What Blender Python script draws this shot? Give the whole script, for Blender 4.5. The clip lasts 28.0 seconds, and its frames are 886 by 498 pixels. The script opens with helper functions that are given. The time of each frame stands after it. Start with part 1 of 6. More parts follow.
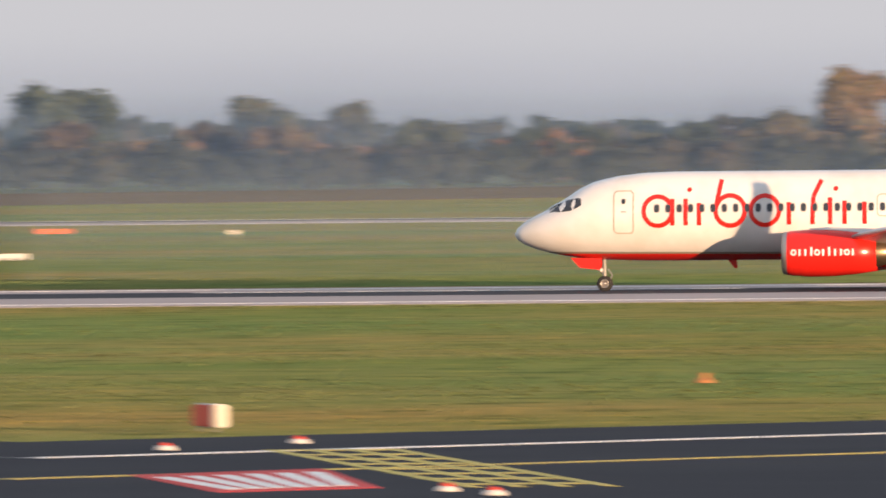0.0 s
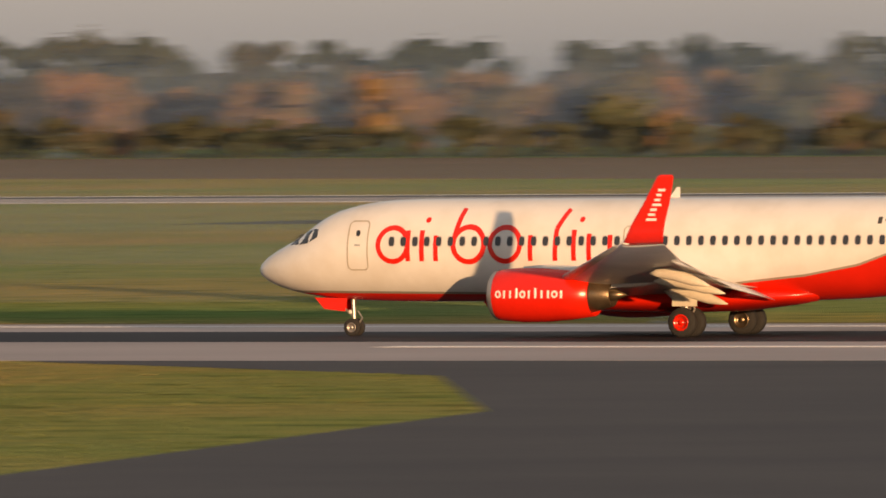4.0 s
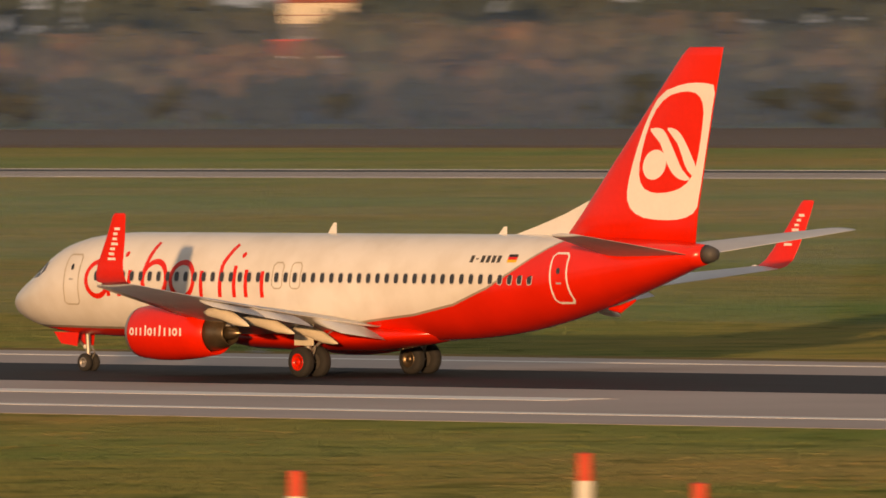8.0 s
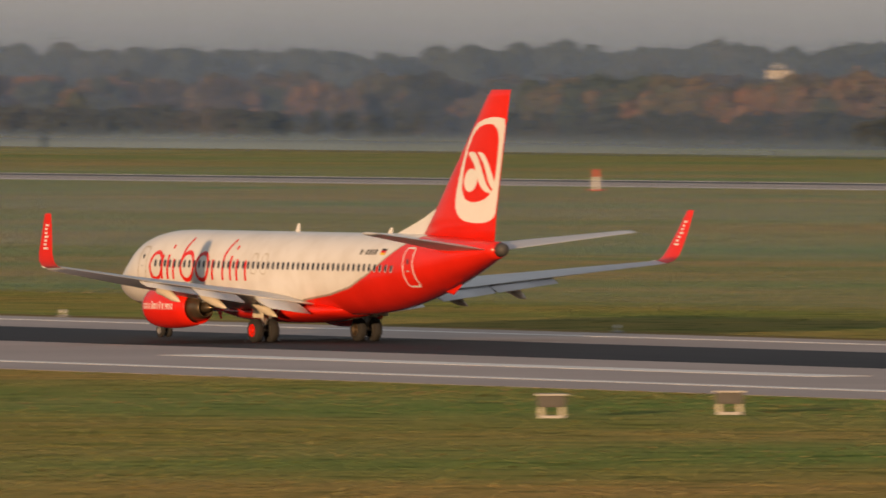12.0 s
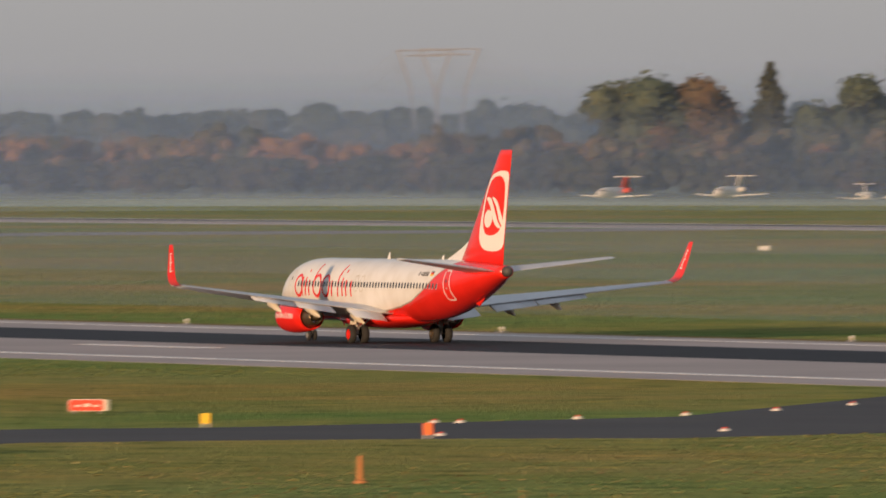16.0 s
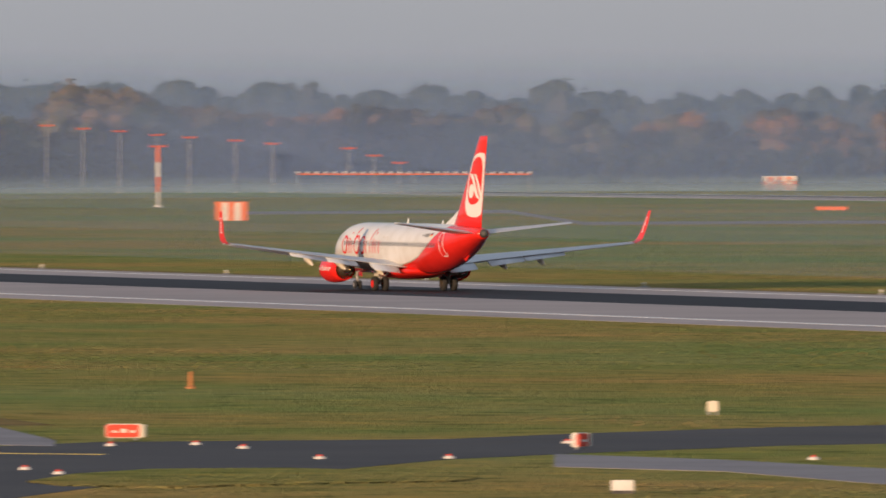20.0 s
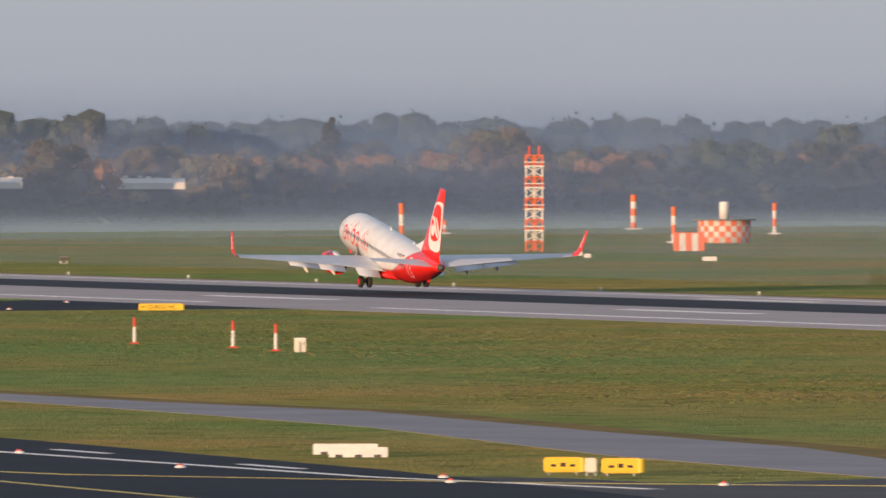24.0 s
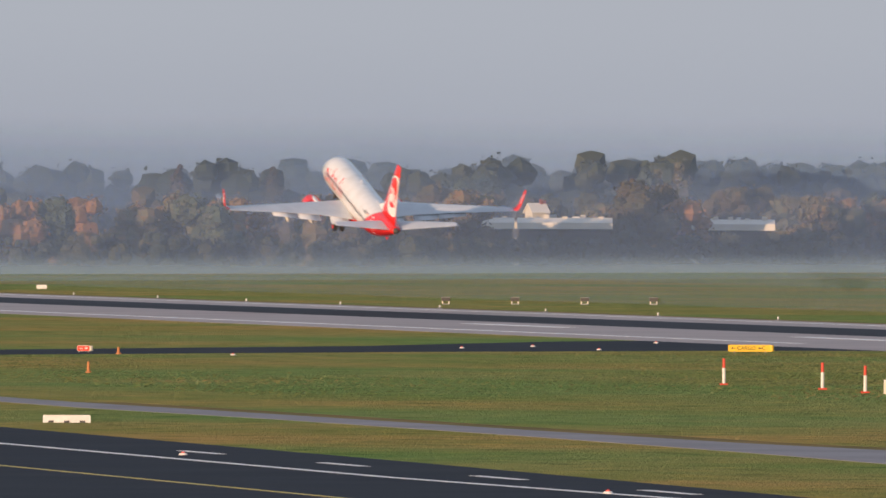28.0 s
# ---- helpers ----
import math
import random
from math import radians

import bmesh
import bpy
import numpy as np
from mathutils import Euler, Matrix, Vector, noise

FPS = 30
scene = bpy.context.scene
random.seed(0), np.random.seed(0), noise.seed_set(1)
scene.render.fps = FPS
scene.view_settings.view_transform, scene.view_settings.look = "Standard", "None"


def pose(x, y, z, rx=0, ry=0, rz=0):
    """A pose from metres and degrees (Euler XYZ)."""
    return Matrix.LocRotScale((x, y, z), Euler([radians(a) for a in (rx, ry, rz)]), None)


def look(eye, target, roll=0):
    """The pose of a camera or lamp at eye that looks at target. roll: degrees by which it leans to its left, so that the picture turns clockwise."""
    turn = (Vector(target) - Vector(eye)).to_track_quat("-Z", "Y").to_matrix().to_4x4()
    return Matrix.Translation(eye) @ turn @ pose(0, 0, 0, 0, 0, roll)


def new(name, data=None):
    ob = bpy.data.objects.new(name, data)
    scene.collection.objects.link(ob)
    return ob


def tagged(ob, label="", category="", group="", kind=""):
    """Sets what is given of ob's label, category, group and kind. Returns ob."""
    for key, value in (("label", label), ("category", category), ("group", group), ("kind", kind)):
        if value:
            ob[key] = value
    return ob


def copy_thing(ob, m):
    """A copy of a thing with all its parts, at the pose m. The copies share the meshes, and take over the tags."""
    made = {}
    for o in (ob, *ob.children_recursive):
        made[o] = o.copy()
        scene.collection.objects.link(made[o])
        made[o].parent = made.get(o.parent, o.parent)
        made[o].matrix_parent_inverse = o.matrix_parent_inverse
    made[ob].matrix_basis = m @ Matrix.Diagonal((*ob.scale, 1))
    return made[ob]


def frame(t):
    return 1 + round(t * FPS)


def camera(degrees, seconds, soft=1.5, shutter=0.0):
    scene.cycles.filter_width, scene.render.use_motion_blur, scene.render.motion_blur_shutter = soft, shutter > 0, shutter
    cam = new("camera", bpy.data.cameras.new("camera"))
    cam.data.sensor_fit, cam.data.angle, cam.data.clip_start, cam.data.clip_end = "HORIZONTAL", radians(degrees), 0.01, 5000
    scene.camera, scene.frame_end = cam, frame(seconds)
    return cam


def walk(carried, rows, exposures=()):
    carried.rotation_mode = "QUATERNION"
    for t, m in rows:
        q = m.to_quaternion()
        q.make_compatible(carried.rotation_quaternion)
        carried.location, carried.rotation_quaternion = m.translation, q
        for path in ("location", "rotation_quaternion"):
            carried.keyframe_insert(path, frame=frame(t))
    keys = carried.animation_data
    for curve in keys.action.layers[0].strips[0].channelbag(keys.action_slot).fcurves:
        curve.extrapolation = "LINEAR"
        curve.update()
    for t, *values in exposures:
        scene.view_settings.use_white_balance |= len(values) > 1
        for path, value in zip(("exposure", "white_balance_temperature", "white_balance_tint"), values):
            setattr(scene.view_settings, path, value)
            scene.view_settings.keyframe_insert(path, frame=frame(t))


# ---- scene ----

cam = camera(3.1527, 28.0, soft=1.6, shutter=0.5)
# seconds, x, y, degrees to the left of north, degrees up, lean, height; the glide before 10 s stands in for the zoom
VIEW = (
    (0.0, 45.00, -722.89, 4.9934, -0.4443, -0.550, 7.60),
    (0.5, 45.00, -703.64, 6.7915, -0.4588, -0.550, 7.95),
    (1.0, 45.00, -684.39, 8.7412, -0.4750, -0.550, 8.30),
    (1.5, 45.00, -665.14, 10.9919, -0.4733, -0.550, 8.65),
    (2.0, 45.00, -645.89, 13.3081, -0.5071, -0.550, 9.00),
    (2.5, 45.00, -626.64, 16.2856, -0.5484, -0.550, 9.50),
    (4.5, 40.98, -549.64, 28.0816, -0.7587, -0.508, 11.50),
    (5.0, 36.96, -530.39, 31.1365, -0.8282, -0.498, 12.00),
    (5.5, 32.95, -511.14, 33.4776, -0.8563, -0.516, 12.23),
    (6.0, 28.93, -491.89, 35.6711, -0.8758, -0.549, 12.47),
    (6.5, 24.91, -472.64, 38.2483, -0.8849, -0.586, 12.70),
    (7.0, 20.89, -453.39, 41.0913, -0.8533, -0.720, 12.94),
    (7.5, 16.87, -434.14, 43.7691, -0.8191, -0.540, 13.17),
    (8.0, 12.86, -414.89, 46.6308, -0.8166, -0.450, 13.41),
    (8.5, 8.84, -398.05, 49.2418, -0.7771, -0.387, 13.41),
    (9.0, 4.34, -386.01, 51.1715, -0.7605, -0.309, 13.41),
    (9.5, 1.08, -378.80, 53.4902, -0.7513, -0.337, 13.41),
    (10.0, 0.00, -376.39, 55.4893, -0.7243, -0.423, 13.41),
    (10.5, 0.00, -376.39, 57.0850, -0.6848, -0.273, 13.41),
    (11.0, 0.00, -376.39, 58.7859, -0.6786, -0.270, 13.41),
    (11.5, 0.00, -376.39, 59.8824, -0.6603, -0.115, 13.41),
    (13.5, 0.00, -376.39, 64.2947, -0.5959, -0.091, 12.95),
    (14.0, 0.00, -376.39, 65.3665, -0.5752, -0.126, 12.94),
    (14.5, 0.00, -376.39, 66.1547, -0.5453, -0.159, 12.92),
    (15.0, 0.00, -376.39, 67.0050, -0.4216, -0.221, 12.91),
    (15.5, 0.00, -376.39, 67.6755, -0.3185, -0.189, 12.89),
    (16.0, 0.00, -376.39, 68.3790, -0.3840, -0.203, 12.88),
    (16.5, 0.00, -376.39, 69.0868, -0.4702, -0.102, 12.88),
    (17.0, 0.00, -376.39, 69.8146, -0.4720, 0.061, 12.87),
    (17.5, 0.00, -376.39, 70.4520, -0.4687, -0.103, 12.87),
    (18.0, 0.00, -376.39, 70.8220, -0.4543, -0.177, 12.86),
    (18.5, 0.00, -376.39, 71.2442, -0.4662, -0.136, 12.92),
    (19.0, 0.00, -376.39, 71.8193, -0.4598, -0.093, 12.98),
    (19.5, 0.00, -376.39, 72.1732, -0.4330, -0.041, 13.09),
    (20.0, 0.00, -376.39, 72.7965, -0.4417, -0.005, 13.19),
    (20.5, 0.00, -376.39, 73.3595, -0.4450, 0.002, 13.19),
    (21.0, 0.00, -376.39, 73.7878, -0.4256, -0.043, 13.19),
    (21.5, 0.00, -376.39, 74.3307, -0.3841, -0.051, 13.19),
    (22.0, 0.00, -376.39, 74.8112, -0.3649, 0.009, 13.19),
    (22.5, 0.00, -376.39, 75.1772, -0.3631, -0.042, 13.19),
    (24.5, 0.00, -376.39, 76.2710, -0.3079, -0.007, 13.19),
    (25.0, 0.00, -376.39, 76.6550, -0.2969, 0.113, 13.19),
    (25.5, 0.00, -376.39, 77.0129, -0.2736, -0.030, 13.19),
    (26.0, 0.00, -376.39, 77.3608, -0.2395, -0.081, 13.19),
    (26.5, 0.00, -376.39, 77.5880, -0.2036, -0.079, 13.19),
    (27.0, 0.00, -376.39, 77.7891, -0.1794, 0.009, 13.19),
    (27.5, 0.00, -376.39, 78.0163, -0.1616, 0.086, 13.19),
    (28.0, 0.00, -376.39, 78.0565, -0.1768, 0.187, 13.19),
)


def aim(t, x, y, left, up, lean, z):
    a, b = radians(left), radians(up)
    eye = Vector((x, y, z))
    way = Vector((-math.sin(a) * math.cos(b), math.cos(a) * math.cos(b), math.sin(b)))
    return t, look(eye, eye + way * 1000, lean)


# seconds, stops, white balance
MOOD = ((0, 0.78, 6100, 11), (1, 0.56, 6200, 11), (2.2, 0.24, 6600, 11), (5, 0.14, 8000, 14), (6, 0.36, 8300, 15), (7, 0.12, 8500, 16), (8, -0.14, 8200, 14), (10, -0.16, 7500, 11), (11, -0.16, 7300, 11), (15, 0.0, 6400, 9), (16, 0.06, 6300, 9), (17, 0.26, 6200, 9), (20, 0.14, 5900, 9), (22, 0.27, 5800, 9), (28, 0.32, 5600, 9))
walk(cam, [aim(*row) for row in VIEW], MOOD)

# ---- world and sun ----
SUN_TURN, SUN_UP = radians(41), radians(4.0)
world = bpy.data.worlds.new("world")
scene.world = world
world.use_nodes = True
wn, wl = world.node_tree.nodes, world.node_tree.links
sky = wn.new("ShaderNodeTexSky")
sky.sky_type, sky.sun_disc = "NISHITA", False
sky.sun_elevation, sky.sun_rotation = SUN_UP, radians(180) - SUN_TURN
sky.air_density, sky.dust_density, sky.ozone_density = 1.0, 0.6, 1.5
# thin haze evens the sky out to a grey blue
haze = wn.new("ShaderNodeMix")
haze.data_type, haze.blend_type = "RGBA", "MIX"
haze.inputs[0].default_value = 0.74
haze.inputs[7].default_value = (3.14, 3.24, 3.54, 1)
wl.new(sky.outputs[0], haze.inputs[6])
wl.new(haze.outputs[2], wn["Background"].inputs[0])
wn["Background"].inputs[1].default_value = 0.125
sun_data = bpy.data.lights.new("sun", "SUN")
sun_data.energy, sun_data.angle, sun_data.color = 4.6, radians(0.6), (1.0, 0.62, 0.34)
sun = new("sun", sun_data)
sun_from = Vector((math.sin(SUN_TURN) * math.cos(SUN_UP), -math.cos(SUN_TURN) * math.cos(SUN_UP), math.sin(SUN_UP)))
sun.matrix_world = look(sun_from * 900, (0, 0, 0))


# ---- materials ----
def ramp_node(nt, stops):
    n = nt.nodes.new("ShaderNodeValToRGB")
    els = n.color_ramp.elements
    while len(els) < len(stops):
        els.new(0.5)
    for e, (p, c) in zip(els, stops):
        e.position, e.color = p, (*c, 1) if len(c) == 3 else c
    return n


def mat(name, a, b=None, scale=1.0, rough=0.6, metal=0.0, bump=0.0, fine=None, random_tint=0.0, stretch=(1, 1, 1), spec=0.5):
    """A surface of two colours mixed by noise at two scales, with relief."""
    m = bpy.data.materials.new(name)
    m.use_nodes = True
    nt = m.node_tree
    p = nt.nodes["Principled BSDF"]
    p.inputs["Roughness"].default_value, p.inputs["Metallic"].default_value = rough, metal
    p.inputs["Specular IOR Level"].default_value = spec
    b = b or tuple(min(1, c * 0.82) for c in a)
    tc = nt.nodes.new("ShaderNodeTexCoord")
    mp = nt.nodes.new("ShaderNodeMapping")
    mp.inputs["Scale"].default_value = stretch
    nt.links.new(tc.outputs["Object"], mp.inputs[0])
    n1 = nt.nodes.new("ShaderNodeTexNoise")
    n1.inputs["Scale"].default_value, n1.inputs["Detail"].default_value = scale, 5
    n2 = nt.nodes.new("ShaderNodeTexNoise")
    n2.inputs["Scale"].default_value, n2.inputs["Detail"].default_value = fine or scale * 11, 3
    for n in (n1, n2):
        nt.links.new(mp.outputs[0], n.inputs["Vector"])
    add = nt.nodes.new("ShaderNodeMath")
    add.operation = "MULTIPLY_ADD"
    add.inputs[1].default_value = 0.4
    nt.links.new(n2.outputs[0], add.inputs[0])
    nt.links.new(n1.outputs[0], add.inputs[2])
    r = ramp_node(nt, [(0.5, a), (0.9, b)])
    nt.links.new(add.outputs[0], r.inputs[0])
    colour = r.outputs[0]
    if random_tint:
        oi = nt.nodes.new("ShaderNodeObjectInfo")
        hs = nt.nodes.new("ShaderNodeHueSaturation")
        mr = nt.nodes.new("ShaderNodeMapRange")
        mr.inputs["To Min"].default_value, mr.inputs["To Max"].default_value = 1 - random_tint, 1 + random_tint
        nt.links.new(oi.outputs["Random"], mr.inputs[0])
        nt.links.new(mr.outputs[0], hs.inputs["Value"])
        nt.links.new(colour, hs.inputs["Color"])
        colour = hs.outputs[0]
    nt.links.new(colour, p.inputs["Base Color"])
    if bump:
        bn = nt.nodes.new("ShaderNodeBump")
        bn.inputs["Strength"].default_value, bn.inputs["Distance"].default_value = bump, 0.1
        nt.links.new(n2.outputs[0], bn.inputs["Height"])
        nt.links.new(bn.outputs[0], p.inputs["Normal"])
    return m


# ---- mesh helpers ----
def part(name, bm, material, parent=None, label="", smooth=False):
    """Links a bmesh as one mesh object, under parent if given."""
    me = bpy.data.meshes.new(name)
    bm.to_mesh(me)
    bm.free()
    if smooth:
        me.polygons.foreach_set("use_smooth", [True] * len(me.polygons))
    me.materials.append(material)
    ob = new(name, me)
    ob.parent = parent
    if label:
        tagged(ob, label)
    return ob


def thing(name, m, label, category, group="", kind=""):
    ob = new(name)
    ob.matrix_basis = m
    return tagged(ob, label, category, group, kind)


def box(x0, x1, y0, y1, z0, z1, bevel=0.0, bm=None):
    bm = bm or bmesh.new()
    r = bmesh.ops.create_cube(bm, size=1)
    bmesh.ops.transform(bm, verts=r["verts"], matrix=Matrix.Translation(((x0 + x1) / 2, (y0 + y1) / 2, (z0 + z1) / 2)) @ Matrix.Diagonal((x1 - x0, y1 - y0, z1 - z0, 1)))
    if bevel:
        edges = {e for v in r["verts"] for e in v.link_edges}
        bmesh.ops.bevel(bm, geom=list(edges), offset=bevel, segments=2, affect="EDGES")
    return bm


def rod(a, b, r0, r1=None, n=10, bm=None):
    """A round bar from a to b."""
    bm = bm or bmesh.new()
    a, b = Vector(a), Vector(b)
    q = (b - a).to_track_quat("Z", "Y").to_matrix().to_4x4()
    bmesh.ops.create_cone(bm, cap_ends=True, segments=n, radius1=r0, radius2=r0 if r1 is None else r1, depth=(b - a).length, matrix=Matrix.Translation((a + b) / 2) @ q)
    return bm


def loft(rings, closed=True, caps=True, bm=None):
    """A skin through rings of equally many points."""
    bm = bm or bmesh.new()
    vs = [[bm.verts.new(p) for p in r] for r in rings]
    n = len(vs[0])
    for a, b in zip(vs, vs[1:]):
        for i in range(n if closed else n - 1):
            j = (i + 1) % n
            bm.faces.new((a[i], a[j], b[j], b[i]))
    if caps and closed:
        bm.faces.new(vs[0][::-1])
        bm.faces.new(vs[-1])
    bmesh.ops.recalc_face_normals(bm, faces=bm.faces)
    return bm


def sheet(points, z0, z1, bm=None):
    """A flat slab over an outline on the ground."""
    bm = bm or bmesh.new()
    lo = [bm.verts.new((x, y, z0)) for x, y in points]
    hi = [bm.verts.new((x, y, z1)) for x, y in points]
    n = len(points)
    bm.faces.new(hi)
    for i in range(n):
        bm.faces.new((lo[i], lo[(i + 1) % n], hi[(i + 1) % n], hi[i]))
    bmesh.ops.recalc_face_normals(bm, faces=bm.faces)
    return bm


def turn(profile, axis_y, axis_z, n=28):
    """Rings round a lengthwise axis from (x, radius) pairs."""
    return [[(x, axis_y + r * math.cos(i * math.tau / n), axis_z + r * math.sin(i * math.tau / n)) for i in range(n)] for x, r in profile]


def lerp_table(table, x):
    for (x0, *a), (x1, *b) in zip(table, table[1:]):
        if x <= x1:
            u = (x - x0) / (x1 - x0)
            u = max(0, min(1, u))
            return [p + (q - p) * u for p, q in zip(a, b)]
    return list(table[-1][1:])

# ---- the airliner ----
PAINT_WHITE = mat("paint_white", (0.79, 0.78, 0.755), (0.72, 0.71, 0.685), 0.35, 0.28, fine=6)
PAINT_RED = mat("paint_red", (0.78, 0.022, 0.012), (0.68, 0.018, 0.010), 0.4, 0.25, fine=6)
PAINT_GREY = mat("paint_grey", (0.42, 0.43, 0.44), (0.36, 0.37, 0.38), 0.5, 0.4)
WING_METAL = mat("wing_metal", (0.64, 0.66, 0.69), (0.54, 0.56, 0.59), 0.6, 0.4, 0.12)
BARE_METAL = mat("bare_metal", (0.50, 0.48, 0.45), (0.38, 0.36, 0.34), 1.5, 0.42, 0.7)
HOT_METAL = mat("hot_metal", (0.30, 0.23, 0.15), (0.20, 0.15, 0.10), 2.0, 0.35, 0.85)
TYRE = mat("tyre_rubber", (0.016, 0.016, 0.017), (0.03, 0.03, 0.03), 6, 0.85, bump=0.2)
DARK = mat("dark_metal", (0.05, 0.05, 0.05), (0.08, 0.075, 0.07), 3, 0.6)
CANOE = mat("fairing_cream", (0.72, 0.66, 0.54), (0.60, 0.55, 0.45), 1.2, 0.45)
GLASS_DARK = mat("cabin_glass", (0.03, 0.035, 0.045), (0.05, 0.055, 0.07), 2, 0.08)
WINDOW_RIM = mat("window_rim", (0.56, 0.55, 0.54), (0.48, 0.47, 0.46), 2, 0.35)
LINE_GREY = mat("seam_grey", (0.45, 0.40, 0.32), (0.38, 0.34, 0.28), 2, 0.5)
FLAG_BLACK = mat("flag_black", (0.02, 0.02, 0.02))
FLAG_GOLD = mat("flag_gold", (0.85, 0.55, 0.03))
LAMP_GLASS = mat("lamp_glass", (0.9, 0.9, 0.85), rough=0.1)

# lengthwise stations: x from the nose, crown, keel, half width
HULL = ((0.0, 2.62, 2.56, 0.03), (0.12, 2.86, 2.36, 0.26), (0.4, 3.12, 2.15, 0.50), (0.9, 3.42, 1.94, 0.80), (1.6, 3.76, 1.74, 1.12),
        (2.2, 4.12, 1.62, 1.33), (2.9, 4.62, 1.52, 1.52), (3.6, 4.94, 1.45, 1.66), (4.6, 5.18, 1.40, 1.78), (5.8, 5.32, 1.36, 1.85),
        (7.2, 5.37, 1.35, 1.88), (12.0, 5.37, 1.35, 1.88), (18.0, 5.37, 1.35, 1.88), (23.0, 5.37, 1.35, 1.88), (25.0, 5.37, 1.38, 1.88), (27.0, 5.37, 1.50, 1.87),
        (29.0, 5.37, 1.76, 1.82), (31.0, 5.36, 2.19, 1.72), (33.0, 5.33, 2.72, 1.52), (35.0, 5.27, 3.32, 1.20), (36.6, 5.18, 3.85, 0.86),
        (37.6, 5.08, 4.18, 0.58), (38.1, 5.00, 4.34, 0.42))


def hull_at(x):
    """Crown, keel and half width, eased between the stations."""
    d = 0.0 if x < 0.5 else 0.2 if x < 8 else 1.5 if 20 < x < 36.5 else 0.35
    rows = [lerp_table(HULL, x + d * k / 3) for k in (-3, -2, -1, 0, 1, 2, 3)]
    return [sum(r[i] for r in rows) / 7 for i in range(3)]


def hull_side(x, z):
    """Half width of the hull at a height."""
    top, low, w = hull_at(x)
    mid = (top + low) / 2
    return w * math.sqrt(max(0.0, 1 - min(1, abs((z - mid) / ((top - low) / 2))) ** 2))


def hull_ring(x, n=40):
    top, low, w = hull_at(x)
    mid, h = (top + low) / 2, (top - low) / 2
    return [(x - 19.6, w * math.cos(i * math.tau / n), mid + h * math.sin(i * math.tau / n)) for i in range(n)]


def livery():
    """White over red: the red climbs from the keel to the fin, with a grey line between."""
    m = bpy.data.materials.new("livery")
    m.use_nodes = True
    nt = m.node_tree
    p = nt.nodes["Principled BSDF"]
    p.inputs["Roughness"].default_value = 0.26
    p.inputs["Coat Weight"].default_value = 0.3
    tc, sx = nt.nodes.new("ShaderNodeTexCoord"), nt.nodes.new("ShaderNodeSeparateXYZ")
    nt.links.new(tc.outputs["Object"], sx.inputs[0])
    span = nt.nodes.new("ShaderNodeMapRange")
    span.inputs["From Min"].default_value, span.inputs["From Max"].default_value = -19.6, 20.4
    nt.links.new(sx.outputs[0], span.inputs[0])
    edge = ((0, 1.74), (3.0, 1.72), (12, 1.64), (18.5, 1.66), (21.5, 2.08), (24, 2.32), (26.3, 2.72), (28.2, 3.36), (29.4, 3.95), (30.6, 4.65), (31.8, 5.4), (40, 6))
    r = ramp_node(nt, [(x / 40, (z / 6, z / 6, z / 6)) for x, z in edge])
    nt.links.new(span.outputs[0], r.inputs[0])
    up = nt.nodes.new("ShaderNodeMath")
    up.operation, up.inputs[1].default_value = "DIVIDE", 6
    nt.links.new(sx.outputs[2], up.inputs[0])
    sub = nt.nodes.new("ShaderNodeMath")
    sub.operation = "SUBTRACT"
    nt.links.new(up.outputs[0], sub.inputs[0])
    nt.links.new(r.outputs[0], sub.inputs[1])
    shift = nt.nodes.new("ShaderNodeMath")
    shift.operation, shift.inputs[1].default_value = "MULTIPLY_ADD", 8
    shift.inputs[2].default_value = 0.5
    nt.links.new(sub.outputs[0], shift.inputs[0])
    paint = ramp_node(nt, [(0.0, (0.76, 0.022, 0.012)), (0.485, (0.76, 0.022, 0.012)), (0.49, (0.36, 0.31, 0.25)), (0.60, (0.36, 0.31, 0.25)), (0.606, (0.79, 0.78, 0.755))])
    nt.links.new(shift.outputs[0], paint.inputs[0])
    dirt = nt.nodes.new("ShaderNodeTexNoise")
    dirt.inputs["Scale"].default_value, dirt.inputs["Detail"].default_value = 0.7, 6
    nt.links.new(tc.outputs["Object"], dirt.inputs["Vector"])
    soil = ramp_node(nt, [(0.35, (0.9, 0.885, 0.86)), (0.6, (1, 1, 1))])
    nt.links.new(dirt.outputs[0], soil.inputs[0])
    mix = nt.nodes.new("ShaderNodeMix")
    mix.data_type, mix.blend_type = "RGBA", "MULTIPLY"
    mix.inputs[0].default_value = 1
    nt.links.new(paint.outputs[0], mix.inputs[6])
    nt.links.new(soil.outputs[0], mix.inputs[7])
    nt.links.new(mix.outputs[2], p.inputs["Base Color"])
    return m


def skin_ribbon(points, width, side=-1, lift=0.012, bm=None):
    """A painted stroke that follows the hull: points are (x, z)."""
    bm = bm or bmesh.new()
    fine = []
    for (x0, z0), (x1, z1) in zip(points, points[1:]):
        k = max(1, int(math.hypot(x1 - x0, z1 - z0) / 0.18))
        fine += [(x0 + (x1 - x0) * i / k, z0 + (z1 - z0) * i / k) for i in range(k)]
    fine.append(points[-1])
    rows = []
    for i, (x, z) in enumerate(fine):
        ax, az = fine[max(0, i - 1)]
        bx, bz = fine[min(len(fine) - 1, i + 1)]
        d = math.hypot(bx - ax, bz - az) or 1
        nx, nz = -(bz - az) / d, (bx - ax) / d
        row = []
        for s in (-0.5, 0.5):
            px, pz = x + nx * s * width, z + nz * s * width
            row.append(bm.verts.new((px - 19.6, side * (hull_side(px, pz) + lift), pz)))
        rows.append(row)
    for a, b in zip(rows, rows[1:]):
        bm.faces.new((a[0], a[1], b[1], b[0]))
    return bm


